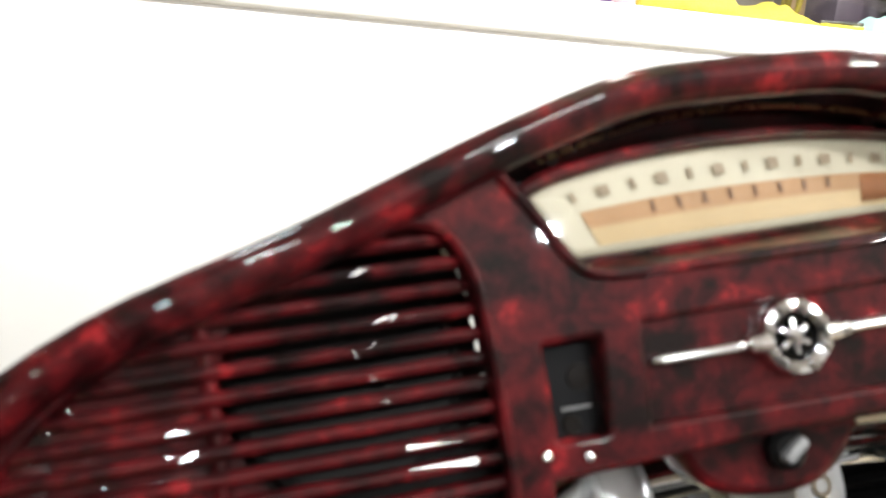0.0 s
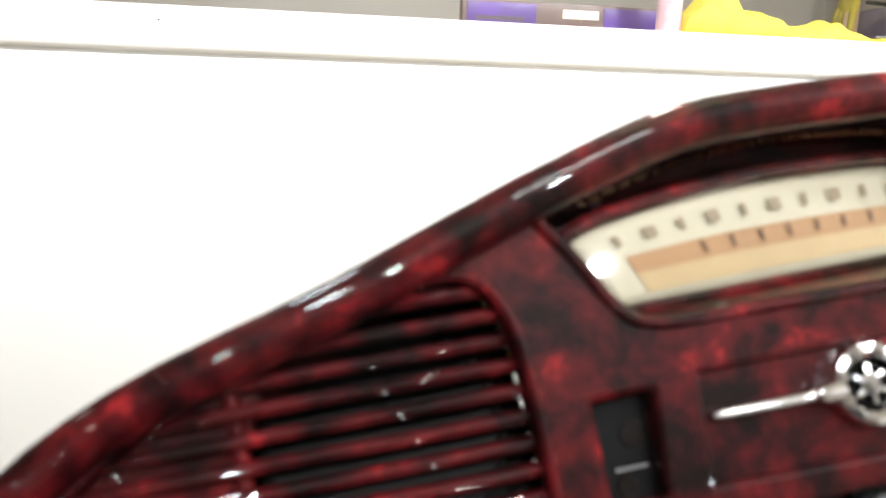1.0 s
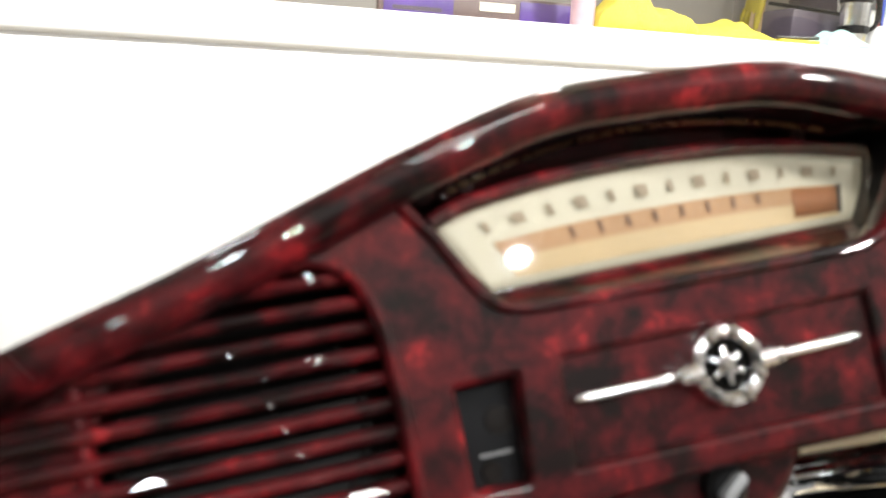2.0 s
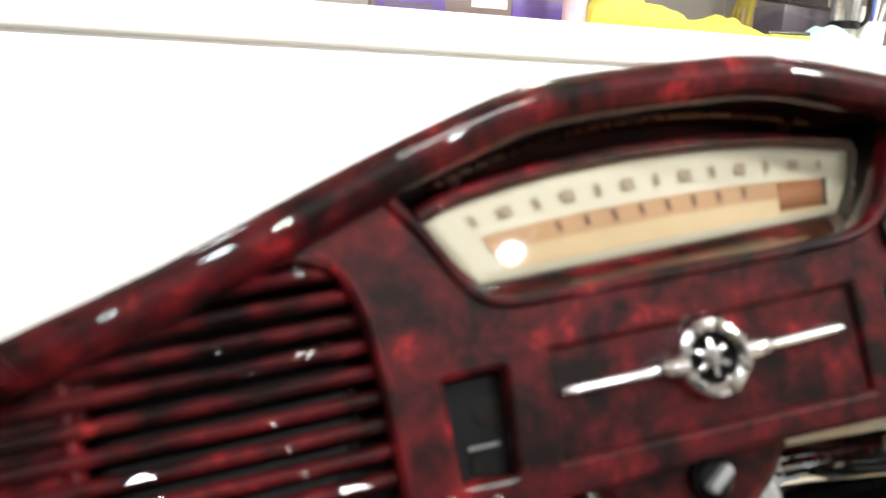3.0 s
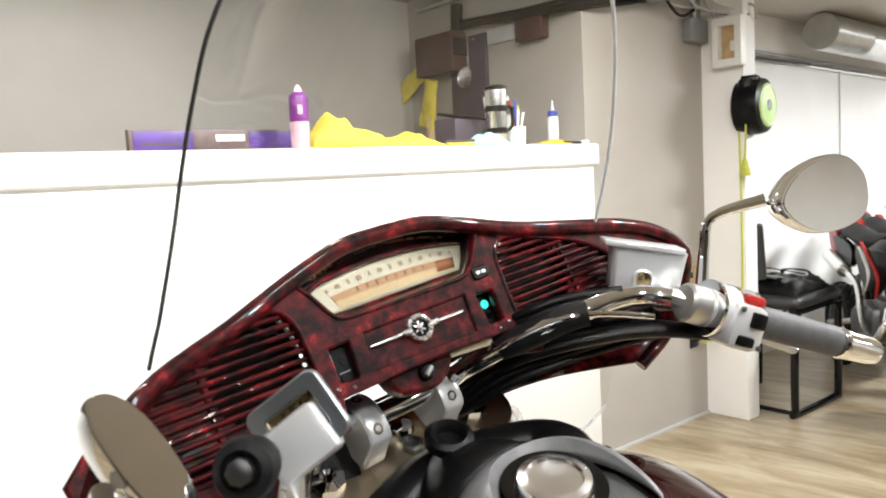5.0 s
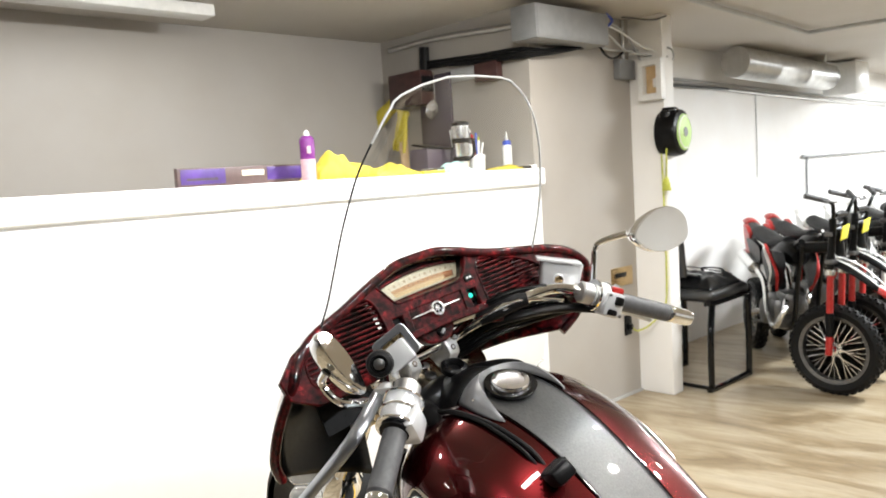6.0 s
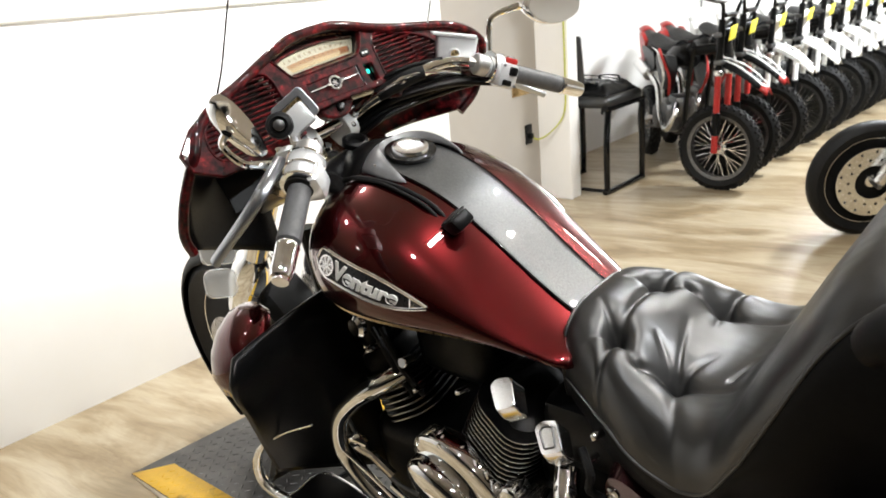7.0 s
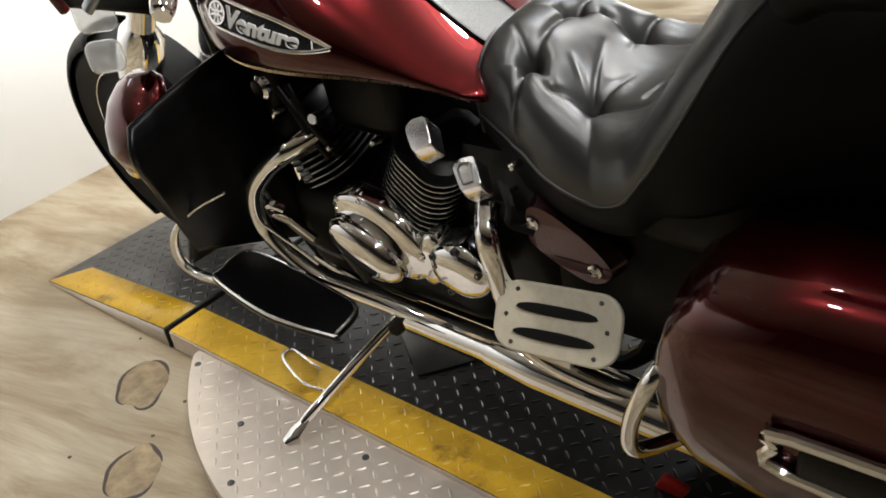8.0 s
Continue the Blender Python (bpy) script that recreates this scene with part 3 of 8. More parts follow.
def shell(a, k):
    p = rim_point(a * 2 - 1)
    b = k * math.pi / 2
    nose = Vector((p.x * 0.36, 0.50, 0.98 + (p.z - 0.98) * 0.35))
    q = p.lerp(nose, k ** 1.15)
    q.y = p.y + (nose.y - p.y) * math.sin(b)
    return q


fairing = part("fairing", Geo().grid(shell, 110, 14), "dash", bike, "burgundy glossy fairing shell", thick=0.005, sharp=60)
part("fairing_rim", Geo().tube([rim_point(-1 + 2 * i / 88) + Vector((0, -0.004, -0.004)) for i in range(89)], 0.0092, 14, 1), "dash", fairing)


def wing(side):
    """The dark inside of the fairing beside and below the dash."""
    def fn(a, k):
        p = rim_point(side * (0.60 + 0.40 * a))
        q = Vector((side * (0.15 + 0.05 * a), 0.38 + 0.05 * a, 1.06 - 0.15 * a)) if side > 0 else Vector((-0.13, 0.38, 1.06 - 0.27 * a))
        r = p.lerp(q, k)
        r.y = p.y + (q.y - p.y) * math.sin(k * math.pi / 2)
        return r
    return fn


for side in (-1, 1):
    part("inner_panel", Geo().grid(wing(side), 14, 8), "plastic" if side < 0 else "dash", fairing, "inside of the fairing wing", thick=0.004)

# dash plate with its openings
def soft_corners(pts, r, seg=4):
    """A polygon with rounded corners."""
    out, P = [], [Vector(p) for p in pts]
    for a, b, c in zip(P[-1:] + P[:-1], P, P[1:] + P[:1]):
        p, q = b + (a - b).normalized() * r, b + (c - b).normalized() * r
        out += [p.lerp(b, k / seg).lerp(b.lerp(q, k / seg), k / seg) for k in range(seg + 1)]
    return out


def grown(pts, d):
    """The polygon moved outwards from its middle by about d."""
    c = sum(pts, Vector((0, 0))) / len(pts)
    return [p + (p - c).normalized() * d for p in pts]


half = [(0, 0.1145), (0.05, 0.111), (0.10, 0.097), (0.14, 0.083), (0.19, 0.065), (0.26, 0.042), (0.315, 0.015), (0.350, -0.018), (0.345, -0.05), (0.30, -0.076), (0.22, -0.078), (0.145, -0.072), (0.114, -0.064), (0.110, -0.034), (0.0, -0.031)]
half_right = half[:4] + [(0.19, 0.069), (0.26, 0.054), (0.335, 0.036), (0.388, 0.008), (0.410, -0.035), (0.385, -0.066), (0.30, -0.078)] + half[10:]
outline = [Vector(p) for p in half_right] + [Vector((-x, y)) for x, y in reversed(half[1:-1])]
window = smooth_loop([(-0.113, 0.085), (-0.101, 0.066), (-0.088, 0.044), (-0.076, 0.0365), (-0.05, 0.0355), (0.0, 0.0355), (0.05, 0.0355), (0.076, 0.0375), (0.091, 0.047), (0.106, 0.068), (0.115, 0.087), (0.100, 0.0965), (0.05, 0.1055), (0.0, 0.1085), (-0.05, 0.1055), (-0.10, 0.093)], 4)
speaker_r = smooth_loop([(0.124, -0.048), (0.124, 0.026), (0.130, 0.054), (0.143, 0.0650), (0.166, 0.0635), (0.195, 0.0535), (0.235, 0.041), (0.272, 0.022), (0.298, -0.004), (0.298, -0.042), (0.272, -0.058), (0.2, -0.060), (0.14, -0.056)], 4)
speaker_l = [Vector((-p.x, p.y)) for p in reversed(speaker_r)]
lamp_l = soft_corners([(-0.107, 0.0155), (-0.0785, 0.0160), (-0.0820, -0.0260), (-0.1065, -0.0250)], 0.004)
lamp_r = [Vector((-p.x, p.y)) for p in reversed(lamp_l)]
drawer_hole = soft_corners([(-0.0655, 0.0185), (0.0690, 0.0200), (0.0665, -0.0265), (-0.0690, -0.0245)], 0.002)
drawer_front = soft_corners([(-0.0640, 0.0170), (0.0675, 0.0185), (0.0650, -0.0250), (-0.0675, -0.0230)], 0.002)
panel = part("dash_panel", curve_mesh([outline, window, speaker_r, speaker_l, lamp_l, lamp_r, drawer_hole], 0.014, 0.003, on_dash(0, 0, -0.007)), "dash", fairing, "mottled burgundy glossy dash")
# window lip, hood and dial
part("dial_lip", Geo().tube([dash(p.x, p.y, 0.000) for p in window] + [dash(window[0].x, window[0].y, 0.000)], 0.0026, 8, 1), "dash", panel)
ring = [[dash(p.x * k, 0.076 + (p.y - 0.076) * k, w) for p in window] for k, w in ((1.0, -0.002), (0.99, -0.028), (0.985, -0.048))]
part("hood", Geo().loft(ring, False), "rubber", panel, "black hood inside the dial window")
part("hood_back", curve_mesh([[Vector((p.x * 1.02, 0.076 + (p.y - 0.076) * 1.02)) for p in window]], 0.002, 0, on_dash(0, 0, -0.049)), "plastic", panel)
DIAL_TOP = [(-0.102, 0.071), (-0.085, 0.0775), (-0.035, 0.0850), (0.018, 0.0868), (0.063, 0.0845), (0.110, 0.0775)]


def dial_at(a, k, lift=0.0):
    """A place on the dial, which lies deeper towards its right end: a from left to right, k from its straight foot to its arched top."""
    u = (-0.083 - 0.017 * k) * (1 - a) + (0.098 + 0.010 * k) * a
    low = 0.0450 + 0.0045 * (u + 0.083) / 0.181
    v = low + (lerp(DIAL_TOP, u)[0] - low) * k
    return dash(u, v, -0.0105 - 0.018 * (u + 0.1) / 0.2 + lift)


def dial_strip(a0, a1, k0, k1, lift):
    return Geo().grid(lambda a, k: dial_at(a0 + (a1 - a0) * a, k0 + (k1 - k0) * k, lift), 28, 2)


part("dial", Geo().grid(dial_at, 36, 8), "dial", panel, "cream fan-shaped dial with a tan band", thick=0.001)
part("dial_foot_band", dial_strip(0.08, 0.93, 0.10, 0.325, 0.0005), "honey", panel)
part("dial_band", dial_strip(0.08, 0.93, 0.32, 0.53, 0.0007), "tan", panel)
part("dial_window", dial_strip(0.80, 0.925, 0.16, 0.51, 0.0010), "rust", panel, thick=0.0002)
part("dial_end_bar", dial_strip(0.925, 0.937, 0.14, 0.54, 0.0010), "ink", panel, thick=0.0002)


def dial_bars(name, places, k0, k1, mat):
    g = Geo()
    for a, w in places:
        n = len(g.v)
        g.v += [tuple(dial_at(x, k, 0.0012)) for x, k in ((a - w, k0), (a + w, k0), (a + w, k1), (a - w, k1))]
        g.f.append((n, n + 1, n + 2, n + 3))
    part(name, g, mat, panel)


dial_bars("dial_numeral_bars", [(0.085 + 0.0695 * i, (0.006, 0.014)[i % 2]) for i in range(13)], 0.66, 0.79, "numeral")
dial_bars("dial_ticks", [(0.245 + 0.066 * i, 0.005) for i in range(8)], 0.38, 0.50, "umber")
part("dial_rib", Geo().tube([dial_at(i / 24, 1.0, 0.001) + SLOPE * 0.002 for i in range(25)], 0.0034, 8, 1), "dash", panel)
part("hood_wire", Geo().tube([dash(-0.088 + 0.17 * i / 20, 0.0870 + 0.0150 * (1 - ((i - 10.5) / 10.5) ** 2), -0.018) for i in range(21)], 0.0013, 6, 1), "gold", panel)
front_path = [(-0.112, 0.083), (-0.101, 0.066), (-0.088, 0.044), (-0.076, 0.0365), (-0.04, 0.0355), (0.02, 0.0355), (0.06, 0.0358), (0.078, 0.0380), (0.091, 0.047), (0.106, 0.068)]
back_path = [(0.0, 1.0), (0.0, 0.75), (0.0, 0.25), (0.012, 0.0), (0.25, 0.0), (0.55, 0.0), (0.85, 0.0), (0.985, 0.0), (1.0, 0.12), (1.0, 0.6)]
lip_lines = [[dash(u, v, -0.001).lerp(dial_at(*q, 0.0015), k) - FACE * 0.004 * math.sin(math.pi * k) for (u, v), q in zip(front_path, back_path)] for k in (0, 0.2, 0.4, 0.6, 0.8, 1.0)]
part("dial_bezel", Geo().loft(lip_lines, False, False), "dash", panel, "burgundy sloping bezel under the dial", sharp=70)
lens = part("dial_lens", curve_mesh([[Vector((-0.101, 0.0705)), Vector((-0.081, 0.0435)), Vector((0.080, 0.0445)), Vector((0.092, 0.072))] + [Vector((0.090 - 0.186 * i / 20, 0.0750 + 0.0102 * (1 - ((0.090 - 0.186 * i / 20) / 0.1) ** 2))) for i in range(21)]], 0.0012, 0, on_dash(0, 0, -0.0065)), "shield", panel, "clear dial lens")
lens.visible_shadow = False
for u in (-0.078, 0.078):
    part("screw", Geo().lathe([(0.003, 0), (0.003, 0.002), (0.0015, 0.003)], dash(u, 0.0905, -0.03), FACE, 10), "steel", panel)

# drawer with chrome handle
part("drawer_gap", curve_mesh([grown(drawer_hole, 0.002)], 0.001, 0, on_dash(0, 0, -0.0150)), "black", panel)
drawer = part("drawer", curve_mesh([drawer_front], 0.010, 0.0014, on_dash(0, 0, -0.0080)), "dash", panel, "burgundy drawer front with a chrome emblem handle")
HANDLE = on_dash(-0.0015, 0.0015, 0.0, 0.6)
for s in (-1, 1):
    part("handle_bar", Geo().tube([HANDLE @ Vector((s * 0.013, 0, 0.0005)), HANDLE @ Vector((s * 0.0195, 0, 0.0015)), HANDLE @ Vector((s * 0.024, 0, 0.0010)), HANDLE @ Vector((s * 0.040, 0, 0.0005)), HANDLE @ Vector((s * 0.056, 0, -0.0005)), HANDLE @ Vector((s * 0.0605, 0, -0.0015))], [0.0058, 0.0046, 0.0027, 0.0027, 0.0026, 0.0009], 12, 4, 0.85), "bright", drawer, "tapered chrome handle bar")
    part("handle_bead", Geo().lathe([(0.0, -0.001), (0.0030, 0.0), (0.0026, 0.0018), (0.0012, 0.0028)], HANDLE @ Vector((s * 0.0205, 0, 0.004)), FACE, 12), "bright", drawer)
part("emblem_ring", Geo().lathe([(0.0150, -0.004), (0.0155, 0.000), (0.0145, 0.0028), (0.0118, 0.0034), (0.0100, 0.0020), (0.0098, -0.001)], HANDLE.translation, FACE, 40), "bright", drawer, "chrome emblem ring")
part("emblem_field", Geo().lathe([(0.0102, -0.0016), (0.0102, -0.0008), (0.0, -0.0008)], HANDLE.translation, FACE, 28), "black", drawer)
for i in range(8):
    a = radians(45 * i + 22)
    part("emblem_boss", Geo().lathe([(0.0028, 0), (0.0026, 0.0014), (0.0012, 0.0026)], HANDLE @ Vector((0.0126 * math.cos(a), 0.0126 * math.sin(a), 0.0026)), FACE, 10), "bright", drawer)
for i in range(3):
    part("emblem_spoke", Geo().box((0, 0, 0), (0.0145, 0.0021, 0.002), HANDLE @ pose(0, 0, 0.0006, 0, 0, 60 * i + 30), 0.0006), "bright", drawer)
part("emblem_boss", Geo().lathe([(0.0040, -0.001), (0.0040, 0.0018), (0.0018, 0.0036)], HANDLE.translation, FACE, 14), "bright", drawer)

# recessed warning lamp boxes
for s, loop, deep in ((-1, lamp_l, 0.0125), (1, lamp_r, 0.0185)):
    wall_loop = grown(loop, 0.0004)
    box = part("lamp_box", Geo().loft([[dash(p.x, p.y, w) for p in wall_loop] for w in (-0.0045, -deep - 0.001)], False), "black", panel, "recessed black warning lamp box")
    part("lamp_plate", curve_mesh([grown(loop, 0.001)], 0.0012, 0, on_dash(0, 0, -deep)), "slate", box, "dark grey lamp plate")
    if s > 0:
        part("green_lamp", Geo().lathe([(0.0050, 0), (0.0048, 0.0014), (0.002, 0.0022)], dash(0.0985, 0.0015, -deep + 0.001), FACE, 16), "green_lamp", box, "lit green neutral lamp")
        part("red_lens", Geo().lathe([(0.0036, 0), (0.003, 0.0012)], dash(0.099, -0.012, -deep + 0.001), FACE, 14), "black", box)
    else:
        part("amber_lens", Geo().lathe([(0.0052, 0), (0.0050, 0.0006), (0.0, 0.0007)], dash(-0.0885, -0.0010, -deep + 0.001), FACE, 16), "smoke", box, "unlit smoked amber lamp")
        part("red_lens", Geo().lathe([(0.0040, 0), (0.0036, 0.0010)], dash(-0.0945, -0.0185, -deep + 0.001), FACE, 14), "smoke", box)
        part("display_line", Geo().box((0, 0, 0), (0.012, 0.0010, 0.0004), on_dash(-0.0915, -0.0125, -deep + 0.001), 0), "greybox", box)
    for u, v in ((0.1095, -0.027), (0.0935, -0.0298)):
        part("screw", Geo().lathe([(0.0021, 0), (0.0019, 0.001), (0.0006, 0.0018)], dash(s * u, v, -0.0005), FACE, 10), "chrome", panel)
rocker = part("rocker_switch", curve_mesh([rounded(0.020, 0.011, 0.003)], 0.008, 0.0015, on_dash(0.0975, 0.0355, -0.001, 4)), "plastic", panel, "black rocker switch with pale marks")
for u in (0.0935, 0.1010):
    part("mark", Geo().box((0, 0, 0), (0.0052, 0.0036, 0.0005), on_dash(u, 0.0355, 0.0032, 4), 0), "white", rocker)
# black sheet added so that the gap under the dash looks dark
part("dash_gap_sheet", curve_mesh([[Vector((-0.25, 0.010)), Vector((-0.25, -0.135)), Vector((-0.065, -0.125)), Vector((-0.050, 0.010))]], 0.004, 0, on_dash(0, 0, -0.135)), "plastic", panel, "black sheet added to darken the gap under the dash")
# ignition housing below the drawer, and the metal strip beside it
ign = part("ignition_housing", curve_mesh([smooth_loop([(-0.045, -0.026), (-0.010, -0.024), (0.027, -0.027), (0.021, -0.046), (0.001, -0.0565), (-0.029, -0.0535), (-0.043, -0.044)], 4)], 0.024, 0.005, on_dash(0, 0, -0.0275)), "dash", panel, "burgundy ignition lock housing")
part("ignition_knob", Geo().lathe([(0.0085, 0), (0.0085, 0.005), (0.006, 0.007)], dash(-0.0065, -0.0430, -0.0155), FACE, 16), "plastic", ign)
part("ignition_key_tab", Geo().box((0, 0, 0), (0.013, 0.005, 0.007), on_dash(-0.0065, -0.0430, -0.0070, 35), 0.002), "greybox", ign)
part("dash_foot_strip", curve_mesh([[Vector((0.030, -0.031)), Vector((0.030, -0.039)), Vector((0.128, -0.045)), Vector((0.128, -0.032))]], 0.004, 0.001, on_dash(0, 0, -0.0165)), "topclamp", panel, "satin bronze strip under the dash edge")


def inside(poly, x, y):
    hit = False
    for a, b in zip(poly, poly[1:] + poly[:1]):
        if (a.y > y) != (b.y > y) and x < (b.x - a.x) * (y - a.y) / (b.y - a.y) + a.x:
            hit = not hit
    return hit


for s, poly in ((-1, speaker_l), (1, speaker_r)):
    port = [Vector((s * 0.177 + 0.046 * math.cos(2 * math.pi * i / 36), 0.012 + 0.0475 * math.sin(2 * math.pi * i / 36))) for i in range(36)]
    part("grille_panel", curve_mesh([[Vector((p.x * 1.004, p.y)) for p in poly], port], 0.003, 0, on_dash(0, 0, -0.0085)), "dash", panel, "burgundy panel round the speaker opening")
    part("speaker_backing", curve_mesh([[Vector((p.x, p.y)) for p in poly]], 0.002, 0, on_dash(0, 0, -0.030)), "vinyl", panel, "black backing behind the speaker grille")
    part("speaker_cone", Geo().lathe([(0.045, 0.009), (0.042, 0.010), (0.038, 0.006), (0.014, 0.001), (0.012, 0.004), (0.0, 0.006)], dash(s * 0.177, 0.012, -0.029), FACE, 28), "rubber", panel, "black speaker cone")
    part("grille_frame", Geo().tube([dash(p.x, p.y, -0.0005) for p in poly] + [dash(poly[0].x, poly[0].y, -0.0005)], 0.0026, 8, 1), "dash", panel)
    part("grille_rib", Geo().tube([dash(s * (0.2255 + 0.002 * (k - 3) ** 2 / 9), -0.057 + 0.104 * k / 6, -0.0050) for k in range(7)], 0.0030, 8, 3), "dash", panel)
    for k in range(13):
        v = -0.052 + 0.0092 * k
        run = [0.118 + 0.0015 * i for i in range(122) if inside(poly, s * (0.118 + 0.0015 * i), v)]
        if len(run) < 6:
            continue
        u0, u1 = run[0] + 0.0015, run[-1] - 0.0015
        ends = [(u0, -0.0105), (u0 + 0.0014, -0.0045), (u0 + 0.005, -0.0015)] + [(u0 + (u1 - u0) * q, 0.0) for q in (0.2, 0.4, 0.6, 0.8)] + [(u1 - 0.005, -0.0015), (u1 - 0.0014, -0.0045), (u1, -0.0105)]
        if u1 - u0 > 0.03:
            part("slat", Geo().tube([dash(s * u, v, w - 0.0035) for u, w in ends], 0.0040, 10, 3, 0.72), "dash", panel)


# windshield: a curved sheet, narrow at the top
SCREEN_RIGHT = [(0, 0.268), (0.14, 0.269), (0.306, 0.264), (0.47, 0.252), (0.635, 0.233), (0.753, 0.212), (0.847, 0.186), (0.918, 0.156), (0.965, 0.118), (0.988, 0.078), (1.0, 0.004)]
SCREEN_LEFT = [(0, 0.290, 1.30), (0.136, 0.288, 1.29), (0.245, 0.273, 1.36), (0.376, 0.254, 1.32), (0.5, 0.239, 1.30), (0.6, 0.227, 1.36), (0.7, 0.212, 1.45), (0.78, 0.192, 1.6), (0.855, 0.170, 1.9), (0.918, 0.142, 2.0), (0.965, 0.106, 2.0), (0.988, 0.070, 2.0), (1.0, 0.004, 2.0)]


def screen(a, k):
    """The sheet wraps further round on the near side."""
    if a < 0.5:
        w, bend = lerp(SCREEN_LEFT, k)
    else:
        w, bend = lerp(SCREEN_RIGHT, k)[0] * 1.03, 0.75
    x = (a * 2 - 1) * w
    return Vector((x + 0.008, 0.316 - 0.226 * k - bend * x * x, 1.12 + 0.425 * k))


ws = part("windshield", Geo().grid(screen, 24, 26), "shield", bike, "tall clear acrylic windshield", sharp=80)
ws.visible_shadow = False
# one edge in two colours: light and shade on it are painted in
left_edge, right_edge = [screen(0, i / 26) for i in range(4, 22)], [screen(0, i / 26) for i in range(21, 26)] + [screen(1, i / 26) for i in range(26, 0, -1)]
part("windshield_edge", Geo().tube(left_edge, 0.0017, 8, 2), "darkedge", ws, "acrylic edge, darker copy for the unlit side")
part("windshield_edge", Geo().tube(right_edge, 0.0022, 8, 2), "edge", ws, "acrylic edge, paler copy for the lit side")

# fork, lower clamp and front wheel
TURN_L = Matrix.Translation((0, 0.21, 0)) @ pose(0, 0, 0, 0, 0, 7)


def steer(x, y, z):
    return TURN_L @ Vector((x, y, z))


def fork_at(s, k):
    return Vector((s * 0.118, 0.30 + 0.55 * k, 1.04 - 0.71 * k))


for s in (-1, 1):
    part("fork_tube", Geo().rod(fork_at(s, -0.02), fork_at(s, 0.55), 0.030, seg=20), "chrome", bike, "chrome upper fork cover")
    part("fork_slider", Geo().rod(fork_at(s, 0.50), fork_at(s, 1.03), 0.037, seg=20), "alloy", bike)
    part("fork_cover", Geo().lathe([(0.030, 0), (0.046, 0.03), (0.052, 0.10), (0.046, 0.20), (0.036, 0.25)], fork_at(s, 0.40), fork_at(s, 1) - fork_at(s, 0), 20), "chrome", bike, "bulged chrome fork shroud")
part("lower_clamp", Geo().box((0, 0.385, 0.925), (0.32, 0.07, 0.045), pose(0, 0, 0, 38), 0.012), "cast", bike)
part("top_clamp", curve_mesh([smooth_loop([(-0.15, 0.05), (-0.08, 0.075), (0.08, 0.075), (0.16, 0.05), (0.15, -0.03), (0.06, -0.06), (-0.06, -0.06), (-0.15, -0.03)], 5)], 0.022, 0.004, pose(0.005, 0.318, 0.955, 28, 0, 6)), "topclamp", bike, "bronze-toned top fork clamp")
part("stem_nut", Geo().lathe([(0.016, -0.01), (0.017, 0.006), (0.013, 0.013), (0.005, 0.016)], (0.010, 0.330, 0.975), (0, -0.47, 0.88), 20), "chrome", bike, "domed chrome stem nut")
part("stem_bolt", Geo().lathe([(0.013, -0.002), (0.013, 0.004), (0.009, 0.006), (0.008, 0.001), (0.0, 0.001)], (0.012, 0.308, 0.963), (0, -0.47, 0.88), 6), "steel", bike, "dark socket bolt in the fork clamp")
for s in (-1, 1):
    part("fork_cap", Geo().lathe([(0.020, 0), (0.020, 0.010), (0.010, 0.014), (0.006, 0.010)], Vector((s * 0.108 + 0.004, 0.315 + s * 0.010, 0.966)), (0, -0.47, 0.88), 8), "chrome", bike)


